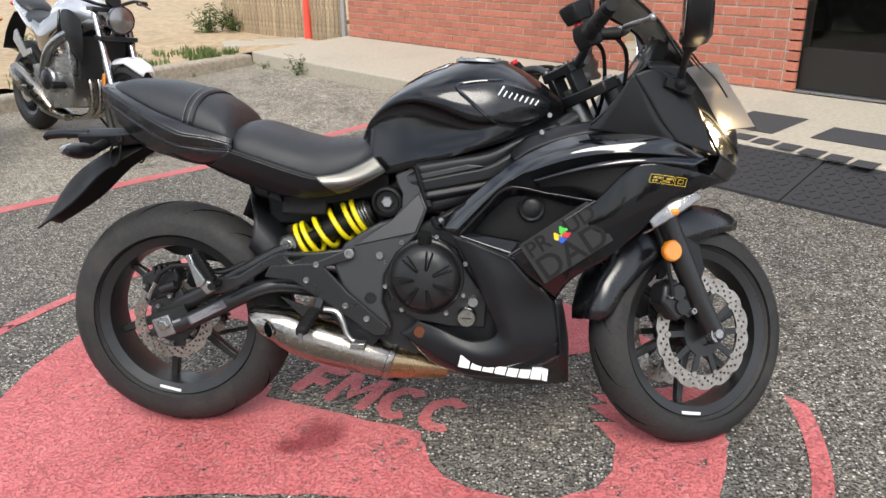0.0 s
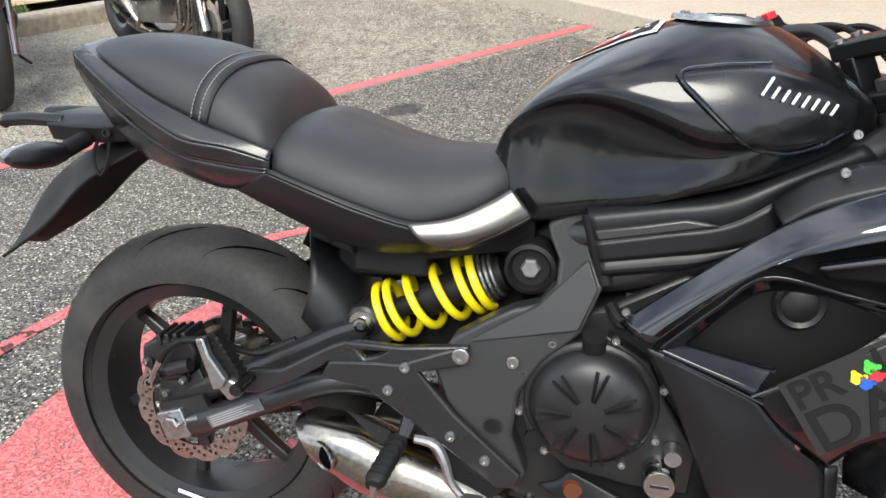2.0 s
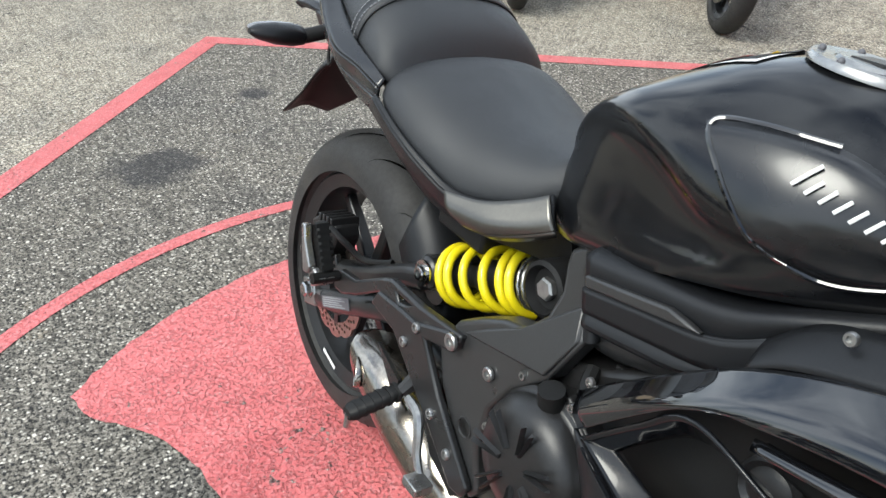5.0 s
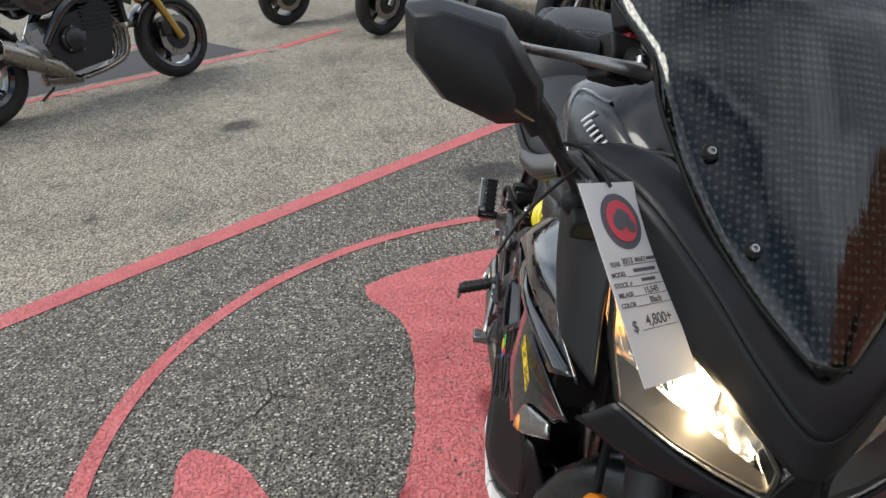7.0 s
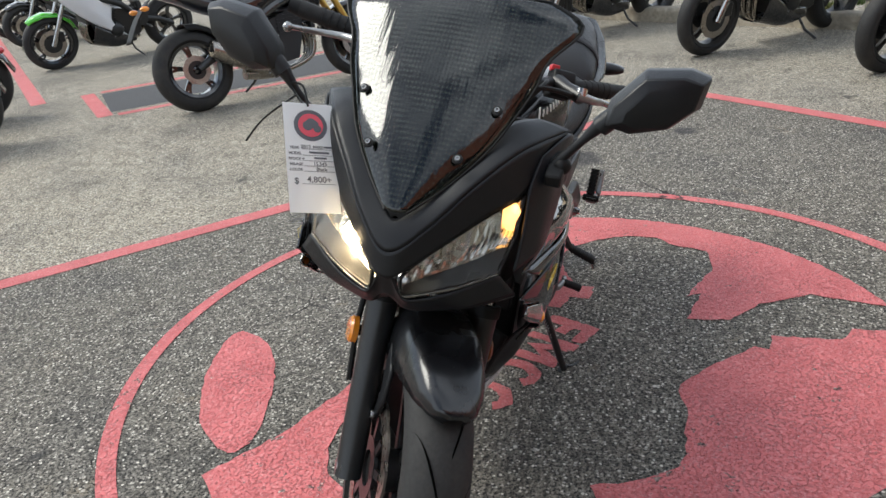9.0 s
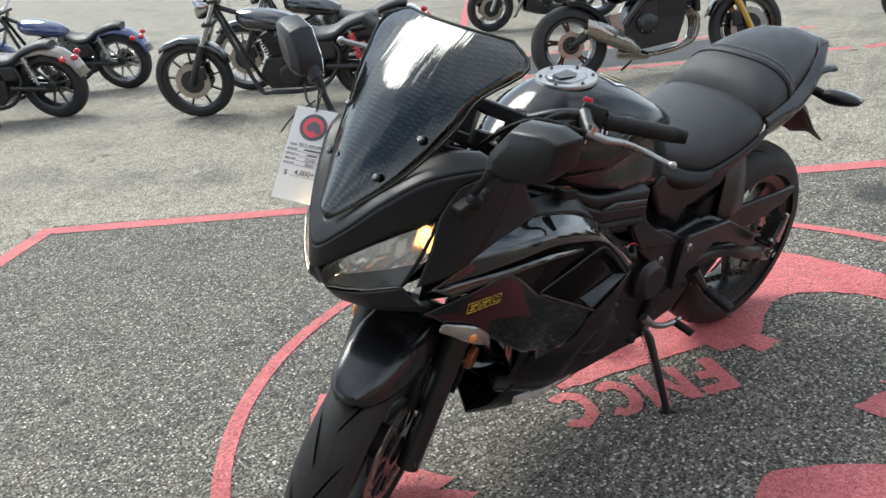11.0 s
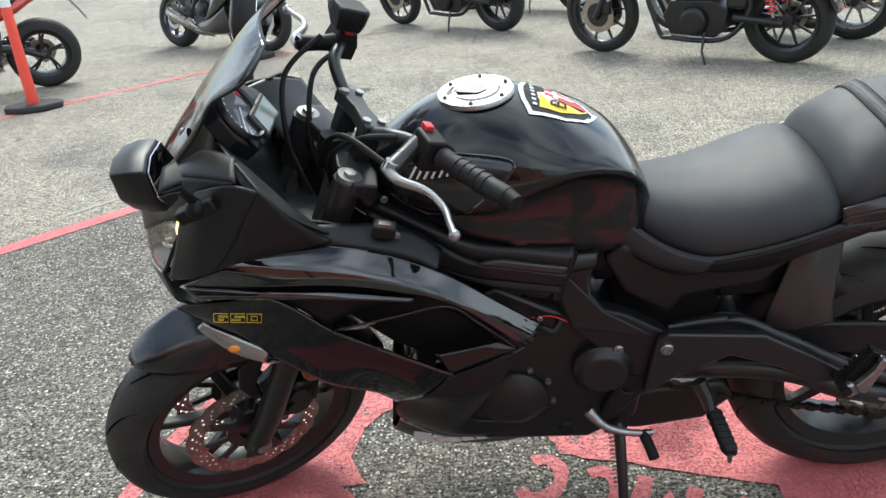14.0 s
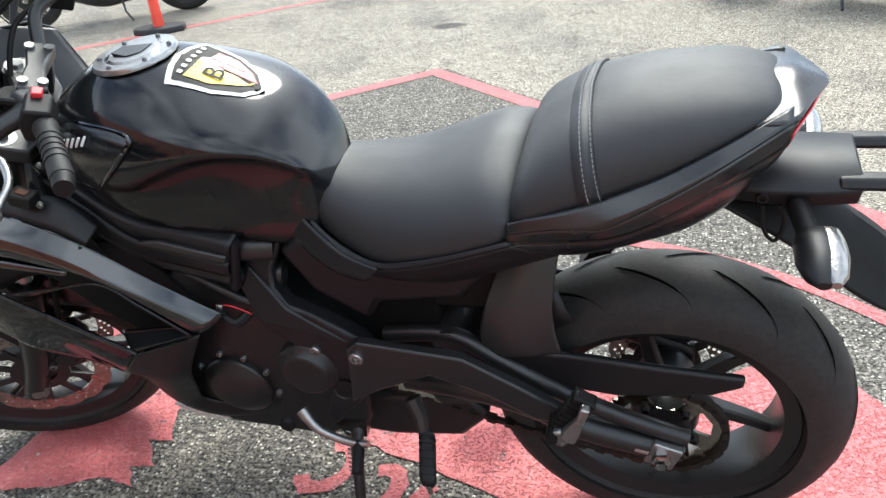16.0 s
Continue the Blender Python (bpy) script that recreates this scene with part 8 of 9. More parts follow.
hb = F("handlebar", tube([H(-0.070, -0.365, 0.155), H(-0.032, -0.205, 0.130), H(-0.006, -0.16, 0.125), H(0.014, -0.12, 0.11), H(0.004, -0.06, 0.078), H(0.002, 0, 0.072), H(0.004, 0.06, 0.078), H(0.014, 0.12, 0.11), H(-0.006, 0.16, 0.125), H(-0.032, 0.205, 0.130), H(-0.070, 0.365, 0.155)], 0.0115, 12, 60), M_SATIN, "satin black tubular handlebar")
for sgn in (-1, 1):
    gp_ = [H(-0.034 - 0.034 * k / 9, sgn * (0.215 + 0.135 * k / 9), 0.131 + 0.022 * k / 9) for k in range(10)]
    gr = F("grip", tube(gp_, [0.019, 0.0165, 0.0165, 0.0165, 0.0165, 0.0165, 0.0165, 0.0165, 0.0168, 0.017], 16), M_RUBBER, "ribbed black rubber grip", hb)
    each("grip_rib", [moved(tube([gp_[k], gp_[k] + (gp_[k + 1] - gp_[k]) * 0.45], 0.018, 16), STM) for k in (2, 3, 4, 5, 6)], M_RUBBER, gr)
    F("bar_end", tube([gp_[9], H(-0.071, sgn * 0.372, 0.156)], [0.016, 0.014], 16), M_BLACK, "", hb)
    F("switchgear", joined(rings([[tuple(H(-0.022 + a, sgn * b, 0.130 + c)) for a, c in ((-0.022, -0.03), (-0.026, 0.0), (-0.018, 0.026), (0.018, 0.026), (0.026, 0.0), (0.018, -0.03))] for b in (0.163, 0.178, 0.205, 0.212)])), M_BLACK, "black switch housing", hb, bevel=0.004)
    F("kill_switch" if sgn < 0 else "horn_button", moved(box(-0.008, 0.008, -0.009, 0.009, 0, 0.012), Matrix.Translation(H(-0.020, sgn * 0.168, 0.152)) @ Matrix.Rotation(-RAKE, 4, "Y")), M_REDVINYL, "red switch", hb, bevel=0.002)
    F("lever_perch", joined(tube([H(-0.01, sgn * 0.175, 0.130), H(0.02, sgn * 0.19, 0.115), H(0.05, sgn * 0.21, 0.101)], [0.018, 0.014, 0.016], 10)), M_SATIN if sgn > 0 else M_BLACK, "", hb)
    lv = F("lever", tube([H(0.052, sgn * 0.20, 0.102), H(0.048, sgn * 0.235, 0.10), H(0.018, sgn * 0.27, 0.106), H(0.006, sgn * 0.31, 0.105), H(0.012, sgn * 0.345, 0.101), H(0.016, sgn * 0.368, 0.099)], [0.011, 0.0085, 0.007, 0.006, 0.0055, 0.0055], 10, 30), M_ALU, "polished aluminium lever", hb)
    F("lever_ball", ball(tuple(H(0.016, sgn * 0.370, 0.098)), 0.0095), M_ALU, "", lv)
    F("pivot_bolt", joined(tube([H(0.051, sgn * 0.208, 0.100), H(0.049, sgn * 0.208, 0.116)], 0.012, 14)), M_CHROME, "", lv)
F("brake_reservoir", rings([[tuple(H(-0.01 + s * a, -0.165 + s * b, c)) for a, b in ((-0.03, -0.02), (-0.022, -0.03), (0.02, -0.03), (0.03, -0.02), (0.03, 0.025), (-0.02, 0.03), (-0.03, 0.02))] for s, c in ((0.85, 0.165), (1.0, 0.185), (1.05, 0.205), (0.95, 0.21))]), M_BLACK, "black brake fluid reservoir", hb, bevel=0.003)
for pts in ([H(0.05, 0.19, 0.10), H(0.08, 0.10, 0.09), H(0.07, 0.03, 0.03), H(0.03, -0.03, -0.06)], [H(0.0, 0.15, 0.125), H(0.06, 0.12, 0.10), H(0.07, 0.06, 0.02), H(0.02, 0.04, -0.08)], [H(0.03, -0.17, 0.14), H(0.09, -0.15, 0.06), H(0.08, -0.08, -0.04), H(0.03, -0.03, -0.12)], [H(0.0, -0.15, 0.125), H(0.05, -0.12, 0.08), H(0.05, -0.05, -0.02), H(0.0, 0.0, -0.1)]):
    F("cable", tube(pts, 0.0052, 8, 26), M_BLACK, "", hb)
each("fairing_bolt", [bolt((x, s * y, z), 0.0065, s, 0.005) for s in (-1, 1) for x, y, z in ((0.983, 0.118, 0.862), (0.963, 0.172, 0.822), (0.722, 0.155, 0.603))], M_ALU, bike)
ub = P("socket_box", moved(box(-0.02, 0.02, -0.015, 0.015, 0, 0.022), Matrix.Translation((0.985, 0.178, 0.828)) @ Matrix.Rotation(radians(-15), 4, "Y")), M_BLACK, "small black power socket box", bevel=0.003)
P("socket_mark", moved(box(-0.010, 0.010, -0.006, 0.006, 0.0222, 0.0235), Matrix.Translation((0.985, 0.178, 0.828)) @ Matrix.Rotation(radians(-15), 4, "Y")), M_REFLEX, "", ub)
P("wire", tube([(0.735, 0.15, 0.60), (0.70, 0.155, 0.605), (0.67, 0.15, 0.585)], 0.0012, 6, 10), M_REDVINYL, "thin red wire")

# ---- price tag hung on the right mirror ----
tg = thing("price_tag", "laminated white paper price tag hanging from the mirror stem", "price tag", m=bike.matrix_world.copy())
A_, B_, C_ = Vector((1.339, -0.246, 0.982)), Vector((1.285, -0.180, 0.972)), Vector((1.472, -0.180, 0.836))
ex, ey = (B_ - A_).normalized(), (A_ - C_)
th = ey.length
ey = (ey - ex * ey.dot(ex)).normalized()
ez = ex.cross(ey)
TW = (B_ - A_).length
TM = Matrix(((ex.x, ey.x, ez.x, A_.x), (ex.y, ey.y, ez.y, A_.y), (ex.z, ey.z, ez.z, A_.z), (0, 0, 0, 1)))
Hh = th * 0.98


def tagbox(x0, x1, y0, y1, z0, z1):
    return moved(box(x0 * TW, x1 * TW, -y1 * Hh, -y0 * Hh, z0, z1), TM)


part("laminate", tagbox(-0.02, 1.02, -0.02, 1.05, -0.0004, -0.0001), M_LENS, tg, "clear plastic sleeve")
part("sheet", tagbox(0.0, 1.0, 0.0, 0.97, 0, 0.0006), M_PAPER, tg, "white printed card")
part("emblem_disc", moved(lathe([(0.0001, 0), (0.36 * TW * 0.93, 0), (0.36 * TW * 0.93, 0.0004), (0.0001, 0.0004)], 40), TM @ Matrix.Translation((0.53 * TW, -0.20 * Hh, 0.0009)) @ Matrix.Rotation(radians(90), 4, "X")), M_INK, tg, "round black and red emblem")
part("emblem_core", moved(lathe([(0.0001, 0), (0.25 * TW, 0), (0.25 * TW, 0.0004), (0.0001, 0.0004)], 40), TM @ Matrix.Translation((0.53 * TW, -0.20 * Hh, 0.0016)) @ Matrix.Rotation(radians(90), 4, "X")), M_TAGRED, tg)
part("emblem_shape", joined(*[moved(ball((0, 0, 0), r, 1, 1, 0.02), TM @ Matrix.Translation((x * TW, -y * Hh, 0.0022))) for x, y, r in ((0.47, 0.205, 0.009), (0.60, 0.19, 0.008), (0.54, 0.18, 0.009), (0.66, 0.23, 0.007))]), M_INK, tg)
for txt, x, y, sz in (("YEAR", 0.17, 0.405, 0.0065), ("2013", 0.40, 0.395, 0.0085), ("MAKE", 0.64, 0.395, 0.0065), ("MODEL", 0.18, 0.455, 0.0065), ("STOCK #", 0.20, 0.505, 0.0065), ("MILAGE", 0.19, 0.552, 0.0065), ("COLOR", 0.18, 0.60, 0.0065), ("15,545", 0.66, 0.545, 0.0085), ("Black", 0.68, 0.592, 0.0085), ("$", 0.17, 0.70, 0.015), ("4,800+", 0.62, 0.685, 0.015)):
    part("tag_text", words(txt, sz, TM @ Matrix.Translation((x * TW, -y * Hh, 0.0012)), 0.0001, 0.00015), M_INK, tg)
part("tag_rules", joined(*[tagbox(x0, 0.95, y, y + 0.003, 0.0007, 0.0012) for x0, y in ((0.32, 0.412), (0.33, 0.468), (0.36, 0.516), (0.34, 0.563), (0.33, 0.61), (0.28, 0.72))] + [tagbox(0.76, 0.96, 0.385, 0.40, 0.0007, 0.0012), tagbox(0.46, 0.86, 0.435, 0.452, 0.0007, 0.0012), tagbox(0.55, 0.80, 0.485, 0.50, 0.0007, 0.0012)]), M_INK, tg, "printed rules and unreadable words as bars")
part("zip_tie", joined(tube([tuple(TM @ Vector((0.5 * TW, -0.03 * Hh, 0.004))), (1.29, -0.232, 1.0), (1.278, -0.262, 0.995), tuple(TM @ Vector((0.5 * TW, -0.04 * Hh, -0.004)))], 0.002, 6, 16), tube([(1.30, -0.24, 0.985), (1.33, -0.285, 0.945), (1.352, -0.31, 0.905)], 0.0018, 6, 12)), M_BLACK, tg, "black zip tie")

# ---- the other motorcycles of the lot ----
def paint(name, color, rough=0.12, metal=0.0):
    return mat(name, color, rough, metal, coat=1.0, coat_rough=0.03, grain=0.2, grain_scale=80, rough_var=0.03)


M_P_SILVER = paint("silver_paint", (0.55, 0.56, 0.58), 0.25, 0.6)
M_P_BLACK = paint("black_paint", (0.012, 0.012, 0.013))
M_P_GREY = paint("slate_paint", (0.016, 0.018, 0.024), 0.3)
M_P_WHITE = paint("white_paint", (0.72, 0.73, 0.76))
M_P_GREEN = paint("lime_paint", (0.10, 0.55, 0.04))
M_P_BLUE = paint("navy_paint", (0.02, 0.035, 0.12))
M_P_SAND = paint("sand_paint", (0.20, 0.16, 0.13))
M_P_RED = paint("red_paint", (0.50, 0.03, 0.02))
M_GOLD = mat("gold_anodised", (0.55, 0.36, 0.10), 0.3, 1.0)


def tank_shape(st, n=22, m=20):
    c = [spline([(s[k], 0, 0) for s in st], n) for k in range(4)]
    return rings([[(c[0][i].x, c[2][i].x * math.cos(a), c[1][i].x - c[3][i].x * (1 - math.sin(a))) for a in (2 * math.pi * k / m for k in range(m))] for i in range(n)])


def other_bike(front, rear, style, body, label, accent=None, wb=1.42, frame_mat=None, rim=None, pipe=None, shock=None, fork=None, hanger=None, group="parked motorcycles"):
    """A parked motorcycle from where its wheels stand."""
    f, r = Vector(front), Vector(rear)
    d = (f - r).normalized()
    mid = (f + r) / 2
    o = mid - d * wb / 2
    e = thing("motorcycle", label, "motorcycle", group, Matrix.Translation((o.x, o.y, 0)) @ Matrix.Rotation(math.atan2(d.y, d.x), 4, "Z") @ Matrix.Rotation(radians(-8), 4, "X"))
    accent, rim, fork, frame_mat = accent or body, rim or M_SATIN, fork or M_CHROME, frame_mat or M_SATIN
    cruiser, sport = style == "cruiser", style == "sport"
    R0, R1, W0, W1 = (0.325, 0.335, 0.15, 0.115) if cruiser else (0.312, 0.300, 0.165, 0.118)

    def q(name, bm, m, lab="", parent=None, **kw):
        return part(name, bm, m, parent or e, lab, **kw)

    for nm, cx, R, W in (("rear_wheel", 0, R0, W0), ("front_wheel", wb, R1, W1)):
        at = (cx, 0, R)
        ri = R - W * 0.66
        w = q(nm, lathe([(ri - 0.022, -W * 0.33), (ri + 0.003, -W * 0.4), (ri - 0.012, 0), (ri + 0.003, W * 0.4), (ri - 0.022, W * 0.33), (ri - 0.03, 0)], 40, at, True), rim)
        q("tyre", lathe(tyre_profile(R, W, ri), 48, at, True), M_TREAD, "black tyre", w)
        each("spoke", spokes(0.04, ri - 0.02, 9 if cruiser else 5, at, 0, 0.02 if cruiser else 0.03, 0.026, 0.0 if cruiser else 0.12, not cruiser), rim, w)
        q("hub", lathe([(0.0001, -0.07), (0.045, -0.06), (0.04, 0), (0.045, 0.06), (0.0001, 0.07)], 20, at), frame_mat, "", w)
        for y in ((-0.075, 0.07) if cx else (-0.085,)):
            q("brake_disc", wave_disc(0.15 if cx else 0.11, 0.10 if cx else 0.07, y, at, 0.005, 10, False, 60), M_DISC, "", w)
            q("disc_carrier", lathe([(0.035, y - 0.002), (0.10 if cx else 0.07, y - 0.002), (0.10 if cx else 0.07, y + 0.006), (0.035, y + 0.006)], 24, at, True), M_SATIN, "", w)
    top = 0.98 if cruiser else 0.92
    rake = 0.55 if cruiser else 0.46
    for s in (-1, 1):
        fk = q("fork_leg", tube([(wb + 0.01, s * 0.10, R1 - 0.02), (wb - 0.30 * rake, s * 0.10, R1 + 0.30)], 0.028, 12), fork if not cruiser else M_SATIN, "fork slider")
        q("stanchion", tube([(wb - 0.30 * rake, s * 0.10, R1 + 0.30), (wb - (top - R1) * rake, s * 0.10, top)], 0.022 if fork is not M_GOLD else 0.027, 12), fork, "", fk)
        q("caliper", box(wb - 0.13, wb - 0.06, min(s * 0.05, s * 0.11), max(s * 0.05, s * 0.11), R1 + 0.01, R1 + 0.12), M_ENGINE, "", fk, bevel=0.01)
    hx = wb - (top - R1) * rake
    q("front_fender", rings([[(wb + (R1 + 0.02 + 0.018 * (1 - t_ * t_)) * math.cos(radians(a)), 0.072 * math.sin(t_ * 1.57) * k, R1 + (R1 + 0.02 + 0.018 * (1 - t_ * t_) - 0.05 * max(0, abs(t_) - 0.5)) * math.sin(radians(a))) for t_ in (x / 6 - 1 for x in range(13))] for a, k in ((50, 0.5), (62, 0.95), (85, 1), (110, 1), (140, 1), (160, 0.9))], False, False), accent if not cruiser else body, "", solid=0.004)
    # engine and frame
    if cruiser:
        q("crankcase", joined(rings([[(x, y, z) for x, z in ((0.42, 0.26), (0.40, 0.42), (0.52, 0.48), (0.85, 0.48), (0.92, 0.36), (0.86, 0.22), (0.50, 0.20))] for y in (-0.13, 0.13)]), lathe([(0.0001, -0.19), (0.07, -0.19), (0.095, -0.17), (0.10, -0.12), (0.0001, -0.1)], 28, (0.80, 0, 0.34)), lathe([(0.0001, 0.19), (0.085, 0.19), (0.11, 0.165), (0.11, 0.12), (0.0001, 0.1)], 28, (0.66, 0, 0.33))), M_ENGINE, "black v-twin crankcase", bevel=0.01)
        for sl, cx in ((-0.42, 0.60), (0.42, 0.74)):
            cy = q("cylinder", moved(box(-0.05, 0.05, -0.06, 0.06, 0, 0.24), Matrix.Translation((cx, 0, 0.45)) @ Matrix.Rotation(sl, 4, "Y")), M_ENGINE, "finned cylinder")
            each("fin", [moved(box(-0.075, 0.075, -0.085, 0.085, 0.0, 0.012), Matrix.Translation((cx, 0, 0.45)) @ Matrix.Rotation(sl, 4, "Y") @ Matrix.Translation((0, 0, 0.025 * k))) for k in range(9)], M_ALU if pipe is M_CHROME else M_ENGINE, cy)
        q("air_cleaner", lathe([(0.0001, -0.20), (0.06, -0.20), (0.075, -0.18), (0.075, -0.12), (0.0001, -0.12)], 28, (0.67, 0, 0.58)), M_CHROME if pipe is M_CHROME else M_ENGINE)
        for k, (dz, dx) in enumerate(((0.0, 0.0), (0.085, 0.06))):
            q("exhaust_pipe", joined(tube([(0.80 - 0.14 * k, -0.11, 0.52), (0.84 - 0.1 * k, -0.15, 0.42), (0.70, -0.16, 0.24 + dz), (0.42, -0.165, 0.235 + dz)], 0.022, 12, 22), tube([(0.44, -0.165, 0.235 + dz), (-0.16 + dx, -0.165, 0.25 + dz)], 0.042, 14)), pipe or M_SATIN, "long exhaust pipe")
        q("frame", joined(*[tube([(hx + 0.03, s * 0.03, top - 0.08), (0.98, s * 0.10, 0.26), (0.84, s * 0.13, 0.19), (0.42, s * 0.13, 0.20), (0.24, s * 0.11, 0.42), (0.30, s * 0.10, 0.58)], 0.019, 10, 30) for s in (-1, 1)], tube([(hx + 0.03, 0, top - 0.06), (0.5, 0, 0.62), (0.0, 0, 0.62)], 0.022, 10)), frame_mat)
        q("swingarm", joined(*[tube([(0, s * 0.12, R0), (0.36, s * 0.12, 0.36)], 0.024, 10) for s in (-1, 1)]), frame_mat)
        for s in (-1, 1):
            sa, sb = Vector((0.06, s * 0.145, R0 + 0.05)), Vector((0.12, s * 0.145, R0 + 0.32))
            sk = q("shock", tube([sa, sb], 0.014, 10), M_CHROME)
            q("spring", tube([sa.lerp(sb, 0.15 + 0.75 * i / 90) + Vector((0.028 * math.cos(i * 0.55), 0.028 * math.sin(i * 0.55), 0)) for i in range(91)], 0.006, 6), shock or M_CHROME, "coil spring", sk)
        q("fuel_tank", tank_shape(((0.52, 0.74, 0.05, 0.05), (0.58, 0.78, 0.10, 0.07), (0.70, 0.83, 0.145, 0.085), (0.84, 0.865, 0.155, 0.09), (0.96, 0.875, 0.13, 0.085), (1.04, 0.865, 0.06, 0.06))), body, "rounded painted tank")
        q("seat", tank_shape(((-0.12, 0.74, 0.08, 0.035), (-0.02, 0.755, 0.11, 0.045), (0.14, 0.72, 0.12, 0.05), (0.26, 0.66, 0.15, 0.05), (0.40, 0.655, 0.15, 0.05), (0.53, 0.70, 0.09, 0.045))), M_VINYL, "black vinyl saddle")
        q("rear_fender", rings([[((R0 + 0.03 + 0.02 * (1 - t_ * t_)) * math.cos(radians(a)), 0.098 * math.sin(t_ * 1.57), R0 + (R0 + 0.03 + 0.02 * (1 - t_ * t_) - 0.07 * max(0, abs(t_) - 0.5)) * math.sin(radians(a))) for t_ in (x / 6 - 1 for x in range(13))] for a in (45, 70, 95, 120, 145, 168)], False, False), body, "", solid=0.005)
        q("oil_tank", box(0.26, 0.42, -0.13, 0.13, 0.42, 0.58), M_SATIN, "", bevel=0.03, seg=3)
        tl = q("tail_lamp", ball((-0.30, 0, R0 + 0.24), 0.04, 0.8, 1.1, 0.7), M_REDLENS, "red tail lamp")
        for s in (-1, 1):
            q("turn_signal", ball((-0.26, s * 0.14, R0 + 0.26), 0.028, 1.2, 1, 1), M_REDLENS if shock is None else M_AMBER, "round signal")
    else:
        en2 = q("engine", joined(rings([[(x, y, z) for x, z in ((0.42, 0.28), (0.40, 0.44), (0.50, 0.56), (0.72, 0.60), (0.86, 0.66), (0.94, 0.58), (0.90, 0.40), (0.84, 0.25), (0.56, 0.22))] for y in (-0.15, 0.15)]), lathe([(0.0001, -0.20), (0.06, -0.20), (0.085, -0.18), (0.09, -0.14), (0.0001, -0.13)], 28, (0.60, 0, 0.42)), lathe([(0.0001, 0.20), (0.06, 0.20), (0.085, 0.18), (0.09, 0.14), (0.0001, 0.13)], 28, (0.72, 0, 0.36))), frame_mat if frame_mat is M_ALU else M_ENGINE, "finned engine block", bevel=0.008)
        each("fin", [box(0.70, 0.96, -0.17, 0.17, 0.46 + 0.028 * k, 0.468 + 0.028 * k) for k in range(7)], frame_mat if frame_mat is M_ALU else M_ENGINE, en2)
        q("frame", joined(*[tube([(hx + 0.02, s * 0.05, 0.86), (0.88, s * 0.17, 0.74), (0.60, s * 0.17, 0.62), (0.42, s * 0.14, 0.42)], [0.03, 0.035, 0.035, 0.03], 10, 18) for s in (-1, 1)]), frame_mat, "", bevel=0.0)
        q("swingarm", joined(*[tube([(0, s * 0.13, R0), (0.20, s * 0.12, 0.40), (0.44, s * 0.10, 0.42)], [0.026, 0.035, 0.035], 10, 12) for s in (-1, 1)]), frame_mat if frame_mat is M_ALU else M_SATIN)
        q("radiator", box(1.00, 1.03, -0.16, 0.16, 0.46, 0.74), M_RADIATOR)
        each("header_pipe", [tube([(0.94, y, 0.52), (1.03, y, 0.42), (0.98, y * 0.8, 0.24), (0.70, -0.04, 0.17), (0.46, -0.10, 0.20)], 0.019, 10, 22) for y in (-0.09, -0.03, 0.03, 0.09)], M_STEEL, e, "steel header pipe")
        ends = (((0.46, -0.12, 0.20), 0.03, 0.03), ((0.36, -0.15, 0.26), 0.055, 0.06), ((0.10, -0.17, 0.36), 0.06, 0.07), ((0.04, -0.172, 0.385), 0.05, 0.055)) if sport else (((0.54, -0.13, 0.20), 0.035, 0.035), ((0.45, -0.15, 0.27), 0.062, 0.066), ((0.20, -0.185, 0.40), 0.072, 0.082), ((0.11, -0.192, 0.445), 0.058, 0.066))
        mf2 = q("muffler", rings([hexring(c, a, b, 0.2) for c, a, b in ends]), pipe or M_STEEL, "short muffler", bevel=0.004)
        tip = ends[-1][0]
        q("muffler_mouth", tube([(tip[0] + 0.01, tip[1], tip[2] - 0.005), (tip[0] - 0.006, tip[1], tip[2] + 0.003)], 0.026, 16), M_BLACK, "", mf2)
        q("collector_box", rings([hexring(c, a, b, 0.1) for c, a, b in (((0.62, -0.06, 0.16), 0.05, 0.03), ((0.50, -0.09, 0.19), 0.07, 0.05), ((0.36, -0.10, 0.21), 0.06, 0.045))]), pipe or M_STEEL, "", mf2, bevel=0.004)
        for s in (-1, 1):
            cv = q("engine_cover", lathe([(0.0001, s * 0.222), (0.03, s * 0.222), (0.05, s * 0.216), (0.068, s * 0.205), (0.072, s * 0.19), (0.0001, s * 0.19)], 28, (0.60 if s < 0 else 0.72, 0, 0.42 if s < 0 else 0.36)), M_SATIN)
            each("cover_bolt", [bolt(((0.60 if s < 0 else 0.72) + 0.08 * math.cos(a), s * 0.19, (0.42 if s < 0 else 0.36) + 0.08 * math.sin(a)), 0.007, s, 0.007, 8) for a in (0.4, 1.6, 2.8, 4.0, 5.2)], M_ALU, cv)
        q("heat_shield", rings([[(x, y, z + dz) for dz in (-0.03, 0.03)] for x, y, z in ((0.40, -0.212, 0.345), (0.30, -0.232, 0.395), (0.20, -0.245, 0.44))], False, False), M_ALU if hanger else M_SATIN, "", mf2, solid=0.004)
        q("fuel_tank", tank_shape(((0.44, 0.82, 0.05, 0.05), (0.50, 0.90, 0.11, 0.08), (0.64, 0.985, 0.16, 0.11), (0.80, 1.01, 0.165, 0.12), (0.94, 0.97, 0.13, 0.09), (1.02, 0.92, 0.06, 0.05))), body, "painted tank")
